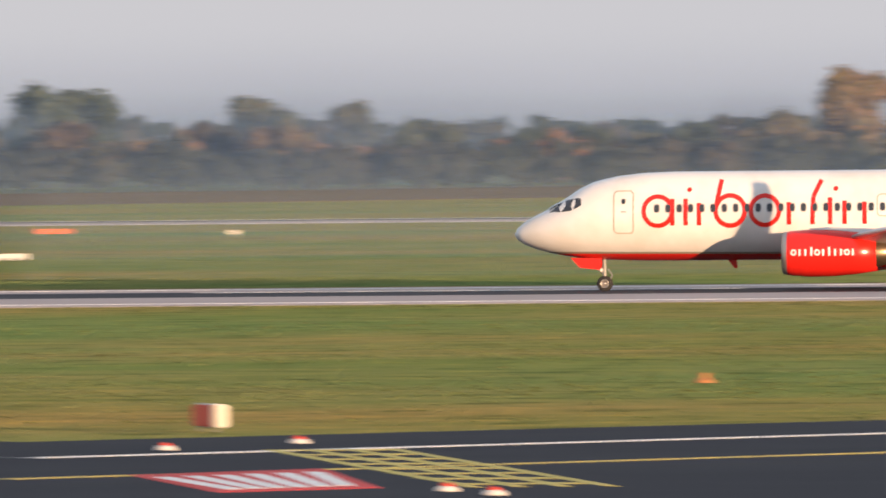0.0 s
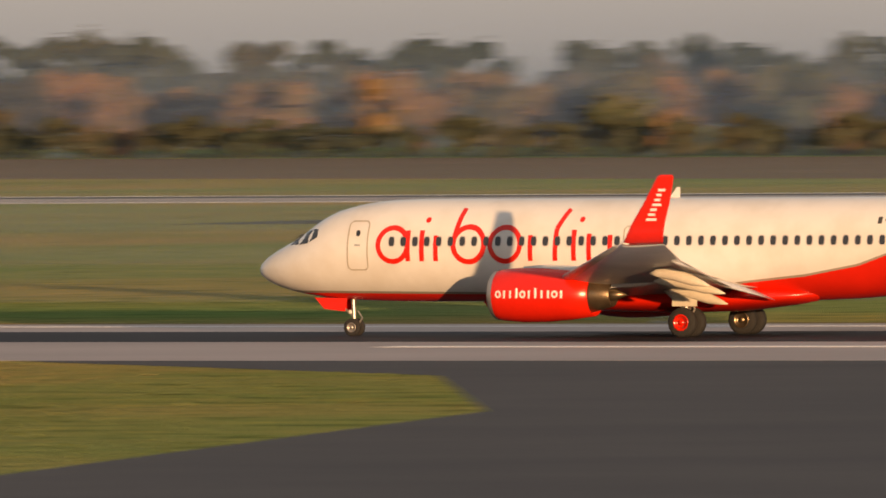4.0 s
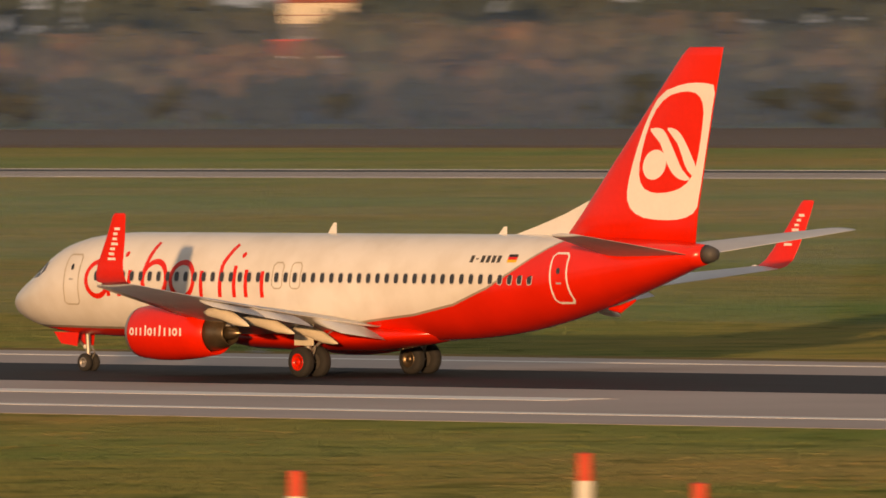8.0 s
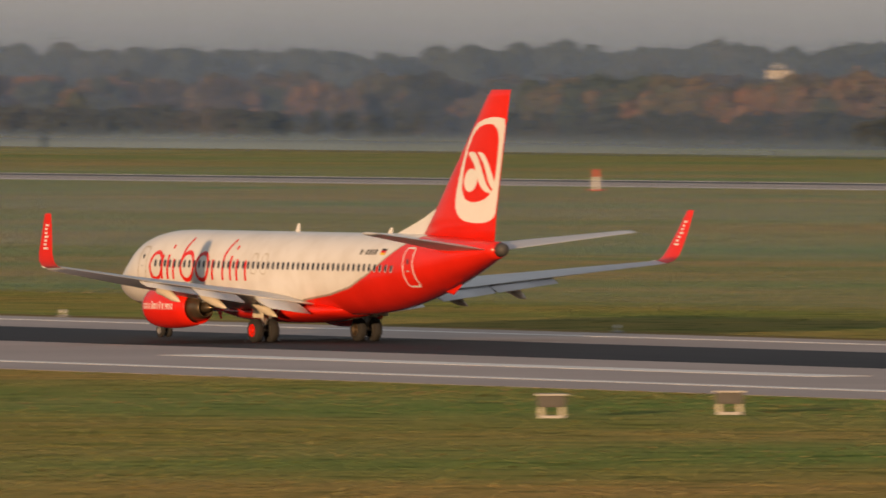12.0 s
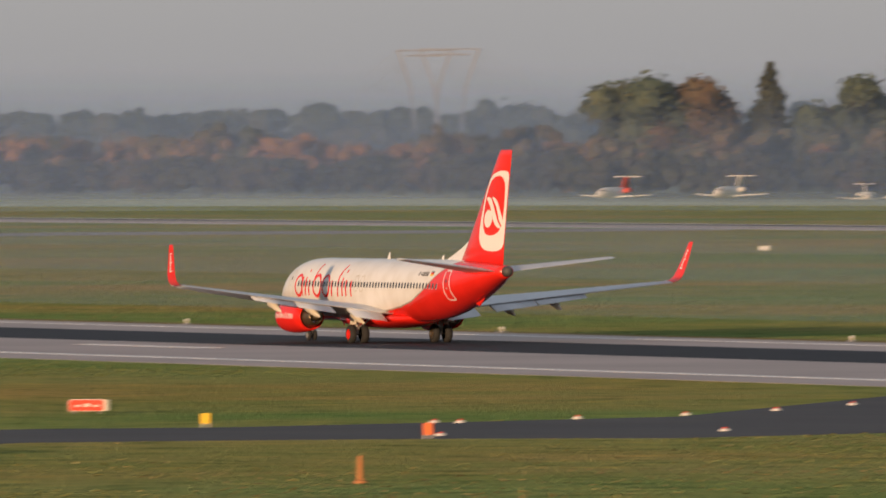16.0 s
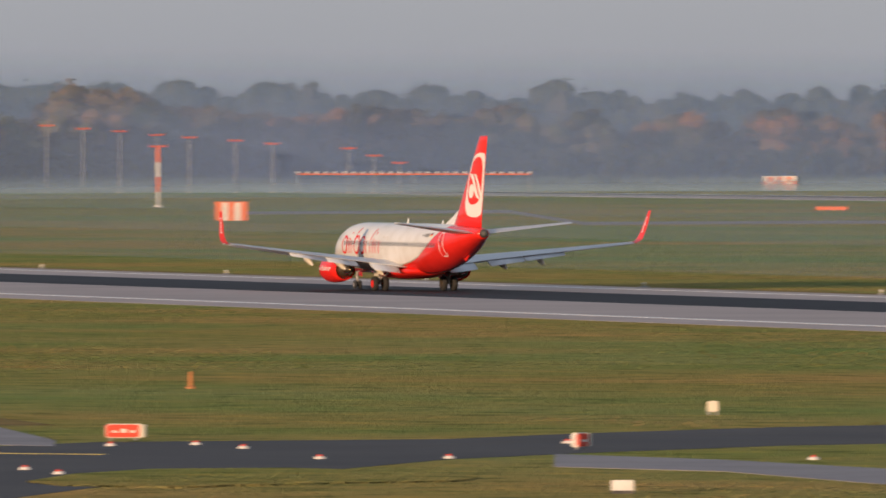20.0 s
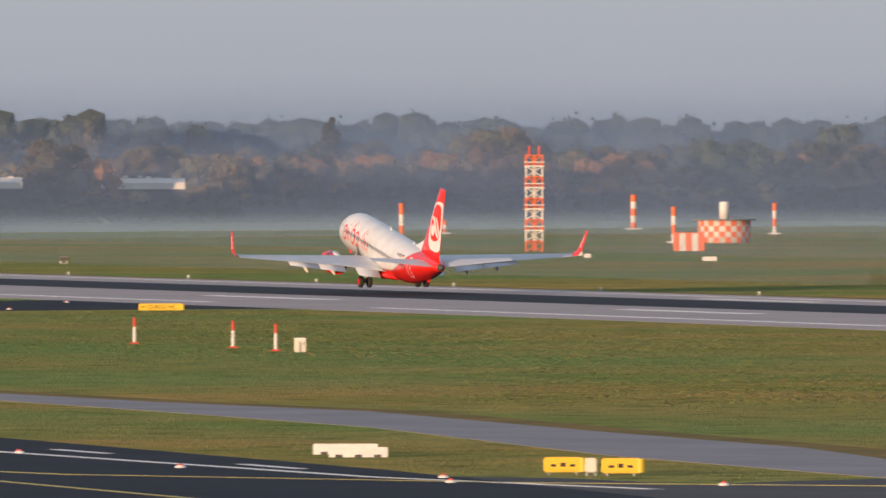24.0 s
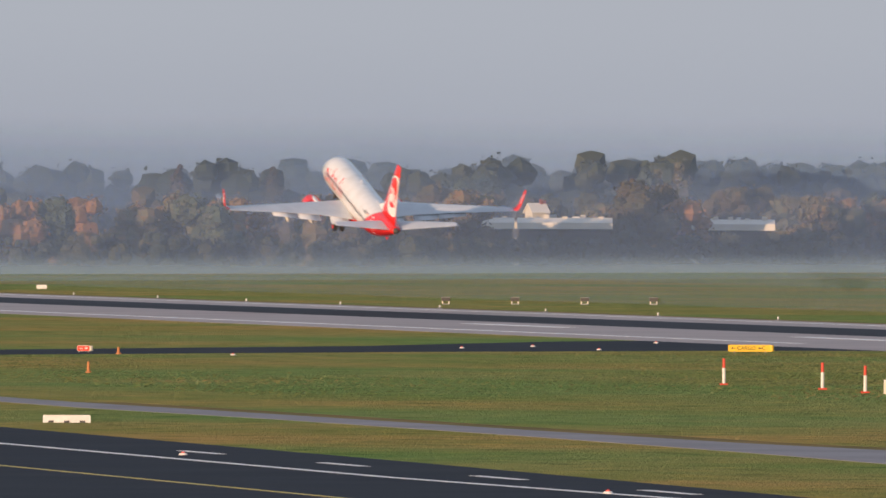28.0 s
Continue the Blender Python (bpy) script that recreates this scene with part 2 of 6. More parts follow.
def skin_patch(points, side=-1, lift=0.012, hull=hull_side, bm=None):
    """A filled outline laid on the hull in three rings."""
    bm = bm or bmesh.new()
    cx, cz = sum(p[0] for p in points) / len(points), sum(p[1] for p in points) / len(points)
    ring_of = []
    for u in (1, 0.66, 0.33):
        ring_of.append([bm.verts.new((cx + (x - cx) * u - 19.6, side * (hull(cx + (x - cx) * u, cz + (z - cz) * u) + lift), cz + (z - cz) * u)) for x, z in points])
    mid = bm.verts.new((cx - 19.6, side * (hull(cx, cz) + lift), cz))
    n = len(points)
    for a, b in zip(ring_of, ring_of[1:]):
        for i in range(n):
            bm.faces.new((a[i], a[(i + 1) % n], b[(i + 1) % n], b[i]))
    for i in range(n):
        bm.faces.new((ring_of[-1][i], ring_of[-1][(i + 1) % n], mid))
    return bm


def oval(cx, cz, w, h, n=28, power=2.0, slant=0.0):
    pts = []
    for i in range(n):
        c, s = math.cos(i * math.tau / n), math.sin(i * math.tau / n)
        x = w * math.copysign(abs(c) ** (2 / power), c)
        z = h * math.copysign(abs(s) ** (2 / power), s)
        pts.append((cx + x + slant * z, cz + z))
    return pts


def airfoil(le, chord, thick, n=9, camber=0.012):
    """Upper then lower points of a wing section: (x, height)."""
    xs = [0.5 - 0.5 * math.cos(math.pi * i / n) for i in range(n + 1)]
    half = lambda u: 5 * thick * (0.2969 * math.sqrt(u) - 0.126 * u - 0.3516 * u * u + 0.2843 * u ** 3 - 0.1015 * u ** 4)
    hump = lambda u: camber * 4 * u * (1 - u)
    top = [(le + chord * u, chord * (hump(u) + half(u))) for u in xs]
    low = [(le + chord * u, chord * (hump(u) - half(u))) for u in xs[1:-1]]
    return top + low[::-1]


def wing_skin(stations, thick):
    """A wing through stations (y, z, leading edge, chord)."""
    return loft([[(x - 19.6, y, z + h) for x, h in airfoil(le, c, thick)] for y, z, le, c in stations])


FIN = ((5.0, 30.3, 7.2), (6.2, 31.5, 6.15), (8.0, 33.15, 4.9), (10.0, 35.0, 3.5), (12.0, 36.85, 2.14), (12.32, 37.25, 1.82))


def fin_half(x, z):
    le, chord = lerp_table(FIN, z)
    u = max(0.0, min(1.0, (x - le) / chord))
    t = 0.10
    return chord * 5 * t * (0.2969 * math.sqrt(u) - 0.126 * u - 0.3516 * u * u + 0.2843 * u ** 3 - 0.1036 * u ** 4)


WHEELS = []


def wheel(name, parent, x, y, r, w, hub_mat, side):
    """A tyre with a rim and hub round its own axle; it turns on the leg."""
    prof = [(-w * 0.5, r * 0.56), (-w * 0.5, r * 0.82), (-w * 0.36, r * 0.965), (-w * 0.15, r), (w * 0.15, r), (w * 0.36, r * 0.965), (w * 0.5, r * 0.82), (w * 0.5, r * 0.56)]
    n = 28

    def hoop(p, q):
        return [(q * math.cos(i * math.tau / n), p, q * math.sin(i * math.tau / n)) for i in range(n)]
    t = part(name, loft([hoop(p, q) for p, q in prof], caps=False), TYRE, parent, smooth=True)
    d = w * 0.5 * side
    rim = [(d * 0.80, r * 0.57), (d * 1.02, r * 0.55), (d * 1.02, r * 0.46), (d * 0.7, r * 0.42), (d * 0.72, r * 0.22), (d * 1.06, r * 0.18), (d * 1.06, 0.01)]
    part("rim", loft([hoop(p, q) for p, q in rim]), hub_mat, t, smooth=True)
    part("brake_drum", rod((0, -w * 0.3, 0), (0, w * 0.3, 0), r * 0.5, n=16), DARK, t)
    for k in range(6):
        c, e = r * 0.34 * math.cos(k * math.tau / 6), r * 0.34 * math.sin(k * math.tau / 6)
        part("rim_bolt", rod((c, d * 0.7, e), (c, d * 0.86, e), r * 0.045, n=8), DARK, t)
    t.matrix_basis = pose(x - 19.6, y, r)
    WHEELS.append((t, x - 19.6, y, r))
    return t


def build_plane():
    plane = thing("airliner", pose(0, 0, 0), "white and red twin-engine jet airliner with upturned wingtips", "airplane")
    paint = livery()
    xs = sorted({s[0] for s in HULL} | {x * 0.8 for x in range(4, 47)})
    hull = part("fuselage", loft([hull_ring(x) for x in xs]), paint, plane, "white upper hull sweeping into red tail", True)
    part("tail_cone", loft(turn([(18.5, 0.36), (18.75, 0.30), (18.95, 0.22), (18.98, 0.02)], 0, 4.67, 18)), DARK, plane, "dark exhaust cone", True)
    # wing and belly fairing
    part("belly_fairing", loft([[(x - 19.6, w * math.cos(i * math.tau / 24), z + h * math.sin(i * math.tau / 24)) for i in range(24)]
                                for x, z, w, h in ((11.6, 1.62, 0.5, 0.12), (12.6, 1.52, 1.5, 0.32), (14.5, 1.45, 1.95, 0.48), (18, 1.42, 2.1, 0.52), (21, 1.46, 2.1, 0.5), (23, 1.56, 1.6, 0.36), (24.6, 1.66, 0.6, 0.16))]), PAINT_RED, plane, "", True)
    for s in (-1, 1):
        side = ((s * 1.2, 1.88, 12.9, 9.0), (s * 1.9, 1.95, 13.3, 8.4), (s * 5.4, 2.42, 15.75, 5.9), (s * 11, 3.08, 19.4, 3.6), (s * 16.3, 3.72, 22.85, 1.9), (s * 16.75, 3.78, 23.15, 1.72))
        wing = part("wing", wing_skin(side, 0.115), WING_METAL, plane, "swept grey metal wing", True)
        tip = ((s * 16.75, 3.78, 23.15, 1.72), (s * 17.05, 3.88, 23.38, 1.62), (s * 17.28, 4.12, 23.6, 1.52), (s * 17.42, 4.5, 23.85, 1.38), (s * 17.6, 5.4, 24.5, 1.05), (s * 17.76, 6.3, 25.08, 0.7), (s * 17.77, 6.4, 25.22, 0.52))
        rings = []
        for k, (y, z, le, c) in enumerate(tip):
            lean = (0.0, 0.35, 0.75, 0.95, 1, 1, 1)[k]
            rings.append([(x - 19.6, y - s * h * lean, z + h * (1 - lean)) for x, h in airfoil(le, c, 0.09)])
        let = part("winglet", loft(rings), PAINT_RED, plane, "red upturned winglet", True)
        # white marks on the winglet, as plain strokes
        for k in range(7):
            z = 4.66 + k * 0.185
            le, c = lerp_table([(q[1], q[2], q[3]) for q in tip[2:]], z)
            y = s * lerp_table([(q[1], abs(q[0])) for q in tip[2:]], z)[0]
            for out in (-1, 1):
                b = box(le + c * 0.42 - 19.6, le + c * (0.64 if k % 3 else 0.74) - 19.6, y + out * c * 0.05, y + out * (c * 0.05 + 0.012), z, z + 0.1)
                part("mark", b, PAINT_WHITE, let)
        part("slat", wing_skin([(y, z - 0.05, le - 0.28, c * 0.13) for y, z, le, c in side[2:5]], 0.35), BARE_METAL, plane, "polished leading-edge slat", True)
        part("inner_slat", wing_skin([(s * 2.1, 1.93, 13.25, 1.0), (s * 4.2, 2.2, 14.65, 0.95)], 0.3), BARE_METAL, plane, "", True)
        # lowered flaps in three panels and their fairings
        for y0, y1 in ((2.1, 4.3), (5.5, 8.2), (8.3, 11.4)):
            sec = []
            for y in (y0, y1):
                z, le, c = lerp_table([(abs(q[0]), q[1], q[2], q[3]) for q in side], y)
                t0 = le + c
                sec.append([(t0 - 0.35 + x * math.cos(0.3) - 19.6, s * y, z - 0.06 + h - x * math.sin(0.3)) for x, h in airfoil(0, 0.24 * c if y > 5 else 1.7, 0.12)])
            part("flap", loft(sec), WING_METAL, plane, "lowered grey flap", True)
        for y, lng in ((3.1, 2.6), (6.7, 3.0), (9.6, 2.5)):
            z, le, c = lerp_table([(abs(q[0]), q[1], q[2], q[3]) for q in side], y)
            x0 = le + c * 0.62
            body = []
            for u, r in ((0, 0.03), (0.12, 0.16), (0.4, 0.25), (0.7, 0.22), (0.9, 0.11), (1, 0.02)):
                drop = -0.34 - 0.75 * max(0, u - 0.35)
                body.append([(x0 + u * lng - 19.6, s * y + 0.75 * r * math.cos(i * math.tau / 14), z + drop + r * math.sin(i * math.tau / 14)) for i in range(14)])
            part("flap_fairing", loft(body), CANOE, plane, "cream flap track fairing", True)
        # engine with pylon
        ey, ez = s * 4.83, 1.68
        nac = [(12.52, 0.78), (12.42, 0.86), (12.5, 0.94), (12.8, 1.0), (13.6, 1.06), (14.6, 1.05), (15.6, 0.97), (16.6, 0.83), (16.62, 0.78), (15.9, 0.76)]
        pod = part("engine_cowling", loft(turn([(x - 19.6, r) for x, r in nac], ey, ez, 36), caps=False), PAINT_RED, plane, "red engine cowling with white marks", True)
        part("intake_lip", loft(turn([(x - 19.6, r) for x, r in ((12.9, 0.775), (12.5, 0.785), (12.385, 0.86), (12.46, 0.935), (12.62, 0.975))], ey, ez, 36), caps=False), BARE_METAL, pod, "bare metal intake lip", True)
        part("fan", loft(turn([(x - 19.6, r) for x, r in ((13.0, 0.02), (13.25, 0.25), (13.4, 0.28), (13.42, 0.77), (13.5, 0.77))], ey, ez, 24)), DARK, pod, "dark fan", True)
        part("exhaust_nozzle", loft(turn([(x - 19.6, r) for x, r in ((15.8, 0.72), (16.6, 0.66), (17.35, 0.46), (17.4, 0.42), (16.9, 0.40))], ey, ez, 28), caps=False), HOT_METAL, pod, "heat-stained exhaust nozzle", True)
        part("exhaust_plug", loft(turn([(x - 19.6, r) for x, r in ((16.8, 0.3), (17.5, 0.22), (17.95, 0.03))], ey, ez, 18)), HOT_METAL, pod, "", True)
        part("pylon", loft([[(x - 19.6, ey + w, z0), (x - 19.6, ey - w, z0), (x - 19.6, ey - w, z1), (x - 19.6, ey + w, z1)] for x, z0, z1, w in ((13.6, 2.6, 2.78, 0.04), (14.6, 2.4, 2.85, 0.2), (16.5, 1.9, 2.75, 0.22), (18.6, 2.0, 2.5, 0.18), (19.6, 2.2, 2.45, 0.03))]), PAINT_WHITE, plane, "white engine pylon", True)
        # marks on the outer face of the cowling: plain rings and bars
        def cowl(x, z):
            r = lerp_table(nac[2:8], x)[0]
            return 4.83 + math.sqrt(max(0.02, r * r - (z - ez) ** 2))
        for k in range(11):
            x = 12.95 + k * 0.265
            if k in (0, 4, 9):
                pts = oval(x, 1.72, 0.14, 0.15, 14)
                b = skin_patch(pts, s, 0.015, cowl)
                part("mark", b, PAINT_WHITE, pod)
                part("mark", skin_patch(oval(x, 1.72, 0.06, 0.07, 12), s, 0.02, cowl), PAINT_RED, pod)
            else:
                tall = 0.24 if k in (3, 6) else 0.15
                part("mark", skin_patch([(x - 0.045, 1.57), (x + 0.045, 1.57), (x + 0.045, 1.72 + tall), (x - 0.045, 1.72 + tall)], s, 0.015, cowl), PAINT_WHITE, pod)
        # tailplane
        part("tailplane", wing_skin([(s * 0.35, 4.62, 33.1, 4.5), (s * 1.0, 4.72, 33.6, 4.15), (s * 6.9, 5.45, 37.05, 1.75), (s * 7.15, 5.48, 37.35, 1.4)], 0.09), WING_METAL, plane, "grey tailplane with red root", True)
        part("nav_lamp", loft(turn([(3.6, 0.02), (3.7, 0.09), (3.87, 0.1), (4.0, 0.02)], s * 16.9, 3.84, 10)), LAMP_GLASS, plane, "", True)
        # main gear: the leg, braces and two wheels
        gy = s * 2.86
        part("main_gear_leg", rod((0, gy, 0.58), (-0.05, gy + s * 0.12, 2.3), 0.11, 0.14), BARE_METAL, plane)
        part("gear_brace", rod((0, gy, 0.95), (0.1, s * 1.7, 1.75), 0.06), BARE_METAL, plane)
        part("drag_strut", rod((0, gy, 1.0), (-1.1, gy, 1.95), 0.055), BARE_METAL, plane)
        part("torque_link", rod((0.12, gy, 0.7), (0.32, gy, 1.1), 0.04, bm=rod((0.32, gy, 1.1), (0.12, gy, 1.5), 0.04)), BARE_METAL, plane)
        part("gear_door", box(-0.5, 0.55, gy + s * 0.28, gy + s * 0.32, 1.2, 2.25, 0.01), CANOE, plane, "cream gear door")
        part("axle", rod((0, gy - 0.5, 0.58), (0, gy + 0.5, 0.58), 0.07), DARK, plane)
        wheel("main_wheel", plane, 19.6, gy + s * 0.43, 0.58, 0.42, PAINT_RED if s < 0 else HOT_METAL, s)
        wheel("main_wheel", plane, 19.6, gy - s * 0.43, 0.58, 0.42, HOT_METAL, -s if s > 0 else -s)
    for s in (-1, 1):
        wheel("nose_wheel", plane, 4.05, s * 0.2, 0.35, 0.22, BARE_METAL, s)
        part("nose_gear_door", loft([[(2.55 - 19.6, y, 1.52), (3.95 - 19.6, y, 1.5), (3.85 - 19.6, y, 0.98), (2.95 - 19.6, y, 1.08)] for y in (s * 0.42 - 0.02, s * 0.42 + 0.02)]), PAINT_RED, plane, "red nose gear door")
    part("nose_gear_leg", rod((4.05 - 19.6, 0, 0.35), (4.0 - 19.6, 0, 1.6), 0.075, 0.1), BARE_METAL, plane)
    part("nose_axle", rod((4.05 - 19.6, -0.3, 0.35), (4.05 - 19.6, 0.3, 0.35), 0.05), DARK, plane)
    part("nose_drag_brace", rod((4.05 - 19.6, 0, 0.75), (3.1 - 19.6, 0, 1.5), 0.05), BARE_METAL, plane)
    part("nose_torque_link", rod((4.2 - 19.6, 0, 0.45), (4.4 - 19.6, 0, 0.72), 0.03, bm=rod((4.4 - 19.6, 0, 0.72), (4.2 - 19.6, 0, 1.0), 0.03)), BARE_METAL, plane)
    part("taxi_lamp", loft(turn([(3.85 - 19.6, 0.09), (3.95 - 19.6, 0.08), (4.0 - 19.6, 0.02)], 0, 0.95, 12)), LAMP_GLASS, plane)
    # fin, dorsal fillet, rudder line
    rings = [[(x - 19.6, h, z) for x, h in airfoil(le, c, 0.10, camber=0)] for z, le, c in FIN]
    fin = part("fin", loft(rings), PAINT_RED, plane, "tall red fin with white oval emblem", True)
    part("dorsal_fillet", loft([[(x - 19.6, w, 5.1), (x - 19.6, 0.0, z), (x - 19.6, -w, 5.1)] for x, z, w in ((27.9, 5.36, 0.03), (29.2, 5.72, 0.12), (30.6, 6.15, 0.2), (31.9, 6.65, 0.24), (33.0, 6.4, 0.1))]), PAINT_WHITE, plane, "white dorsal fillet")
    for s in (-1, 1):
        keep = lambda pts: [(min(x, lerp_table(FIN, z)[0] + lerp_table(FIN, z)[1] - 0.04), z) for x, z in pts]
        smooth_loop = lambda pts: [((3 * p[0] + q[0]) / 4, (3 * p[1] + q[1]) / 4) if u == 0 else ((p[0] + 3 * q[0]) / 4, (p[1] + 3 * q[1]) / 4) for p, q in zip(pts, pts[1:] + pts[:1]) for u in (0, 1)]
        oval_rim = ((37.1, 10.98), (38.0, 11.02), (38.75, 10.9), (38.5, 9.7), (38.2, 8.3), (37.75, 6.9), (37.6, 6.25), (36.9, 5.95), (35.8, 5.92), (34.75, 6.05), (34.2, 6.5), (34.2, 7.2), (34.6, 8.4), (35.2, 9.75), (35.9, 10.65))
        em = part("emblem", skin_patch(keep(smooth_loop(list(oval_rim))), s, 0.02, fin_half), PAINT_WHITE, fin, "white slanted oval")
        field = ((37.2, 10.72), (37.85, 10.6), (38.1, 10.1), (37.95, 9.2), (37.75, 8.3), (37.5, 7.6), (37.0, 7.15), (36.3, 6.95), (35.5, 6.92), (34.95, 7.15), (34.78, 7.75), (35.05, 8.8), (35.5, 9.85), (36.2, 10.5))
        part("emblem_field", skin_patch(keep(smooth_loop(list(field))), s, 0.032, fin_half), PAINT_RED, em)
        part("emblem_disc", skin_patch(oval(35.62, 7.98, 0.58, 0.56, 24, 2.0, 0.2), s, 0.046, fin_half), PAINT_WHITE, em)
        for band in (((35.3, 9.3), (35.8, 9.36), (36.12, 9.28), (36.45, 8.8), (36.8, 8.1), (37.1, 7.6), (37.42, 7.42), (37.0, 7.38), (36.6, 7.55), (36.3, 7.9), (36.08, 8.4), (35.85, 8.95)),
                     ((36.2, 9.34), (36.6, 9.34), (36.95, 9.15), (37.3, 8.6), (37.62, 7.98), (37.72, 7.6), (37.45, 7.55), (37.15, 7.85), (36.95, 8.4), (36.68, 8.95))):
            part("emblem_swoosh", skin_patch(keep(smooth_loop(list(band))), s, 0.045, fin_half), PAINT_WHITE, em)
    # cabin windows, doors, cockpit glazing on both sides
    z = 3.72
    level = hull_side(15, z)
    rim_mesh = pane_mesh = None
    for s in (-1, 1):
        for k in range(48):
            x = 6.55 + k * 0.508
            if rim_mesh is None:
                w = part("window", skin_patch(oval(19.6, z, 0.15, 0.22, 14, 3.2), -1, 0.008, lambda a, b: hull_side(15, b)), WINDOW_RIM, plane)
                g = part("pane", skin_patch(oval(19.6, z, 0.118, 0.18, 14, 3.2), -1, 0.016, lambda a, b: hull_side(15, b)), GLASS_DARK, w)
                rim_mesh, pane_mesh = w.data, g.data
            else:
                w, g = new("window", rim_mesh), new("pane", pane_mesh)
                w.parent, g.parent = plane, w
            sunk = -s * (level - hull_side(x, z))
            w.matrix_basis = pose(x - 19.6, sunk, 0) if s < 0 else Matrix.Translation((x - 19.6, sunk, 2 * z)) @ Matrix.Rotation(math.pi, 4, "X")
        for x, z0, z1, w, m in ((5.05, 2.62, 4.52, 0.88, LINE_GREY), (31.85, 2.85, 4.7, 0.8, PAINT_WHITE), (16.75, 3.3, 4.28, 0.56, LINE_GREY), (17.75, 3.3, 4.28, 0.56, LINE_GREY)):
            h = w / 2
            q = 0.12
            loop = [(x - h + q, z0), (x + h - q, z0), (x + h, z0 + q), (x + h, z1 - q), (x + h - q, z1), (x - h + q, z1), (x - h, z1 - q), (x - h, z0 + q), (x - h + q, z0)]
            d = part("door_outline", skin_ribbon(loop, 0.05 if m is not PAINT_WHITE else 0.08, s), m, plane, "door seam")
            if w > 0.7:
                part("door_handle", skin_patch([(x - 0.12, 3.55), (x + 0.12, 3.55), (x + 0.12, 3.62), (x - 0.12, 3.62)], s, 0.02), PAINT_GREY, d)
                part("door_window", skin_patch(oval(x, 4.05, 0.09, 0.12, 10, 3), s, 0.02), GLASS_DARK, d)
        for pts in (((1.62, 3.58), (2.14, 3.60), (2.26, 4.06), (1.98, 3.95)), ((2.20, 3.60), (2.68, 3.66), (2.74, 4.2), (2.33, 4.1)), ((2.75, 3.70), (3.12, 3.9), (3.08, 4.2), (2.81, 4.22))):
            part("cockpit_window", skin_patch(list(pts), s, 0.014), GLASS_DARK, plane, "dark cockpit glass")
        part("windscreen", loft([[(1.55 - 19.6, s * 0.06, 3.79), (1.95 - 19.6, s * 0.06, 4.02)], [(1.6 - 19.6, s * 0.55, 3.71), (2.02 - 19.6, s * 0.5, 4.0)]], closed=False), GLASS_DARK, plane)
    # the big red word mark on the hull, as plain rings, dots and slanted bars
    for s in (-1, 1):
        f = (lambda x: x) if s < 0 else (lambda x: 22.2 - x)
        def ring_of(cx, r=0.64, w=0.2):
            pts = [(f(cx + r * math.cos(i * math.tau / 30)), 3.6 + r * 1.03 * math.sin(i * math.tau / 30)) for i in range(31)]
            part("word_mark_ring", skin_ribbon(pts, w, s), PAINT_RED, plane, "red painted ring")
        def bar(x0, z0, x1, z1, w=0.2):
            part("word_mark_bar", skin_ribbon([(f(x0), z0), (f(x1), z1)], w, s), PAINT_RED, plane, "red painted bar")
        def dot(x, z):
            part("word_mark_dot", skin_patch(oval(f(x), z, 0.11, 0.11, 12), s), PAINT_RED, plane)
        ring_of(6.6)
        bar(7.25, 2.95, 7.25, 4.15)
        bar(7.85, 2.95, 7.85, 4.15)
        dot(8.02, 4.55)
        bar(8.45, 2.95, 8.45, 3.95)
        ring_of(9.86, 0.66, 0.21)
        bar(9.2, 3.6, 9.45, 5.0)
        ring_of(11.42)
        bar(12.5, 2.95, 12.5, 3.95)
        bar(13.55, 2.95, 13.6, 4.2)
        bar(13.6, 4.2, 13.95, 4.95)
        bar(14.35, 2.95, 14.35, 4.15)
        dot(14.6, 4.55)
        bar(15.0, 2.95, 15.0, 4.0)
        bar(15.9, 3.95, 15.9, 2.95)
        for k in range(6):
            x = 27.1 + k * 0.29
            part("registration_bar", skin_patch([(x, 4.34), (x + 0.18, 4.34), (x + 0.18, 4.6), (x, 4.6)] if k != 1 else [(x, 4.45), (x + 0.16, 4.45), (x + 0.16, 4.5), (x, 4.5)], s), DARK, plane)
        for z, m in ((4.55, FLAG_BLACK), (4.45, PAINT_RED), (4.35, FLAG_GOLD)):
            part("flag_stripe", skin_patch([(29.1, z), (29.6, z), (29.6, z + 0.1), (29.1, z + 0.1)], s), m, plane)
    # aerials
    for x, h in ((17.85, 0.42), (27.2, 0.30)):
        part("blade_aerial", loft([[(x - 0.25 - 19.6, 0.025, 5.33), (x + 0.2 - 19.6, 0.025, 5.33), (x + 0.2 - 19.6, -0.025, 5.33), (x - 0.25 - 19.6, -0.025, 5.33)], [(x + 0.08 - 19.6, 0.015, 5.35 + h), (x + 0.22 - 19.6, 0.015, 5.35 + h), (x + 0.22 - 19.6, -0.015, 5.35 + h), (x + 0.08 - 19.6, -0.015, 5.35 + h)]]), PAINT_WHITE, plane)
    part("blade_aerial", loft([[(x - 19.6, 0.03, 1.4), (x + 0.4 - 19.6, 0.03, 1.4), (x + 0.4 - 19.6, -0.03, 1.4), (x - 19.6, -0.03, 1.4)] if u else [(x + 0.3 - 19.6, 0.01, 1.0), (x + 0.45 - 19.6, 0.01, 1.0), (x + 0.45 - 19.6, -0.01, 1.0), (x + 0.3 - 19.6, -0.01, 1.0)] for x, u in ((9.6, 1), (9.6, 0))]), PAINT_RED, plane)
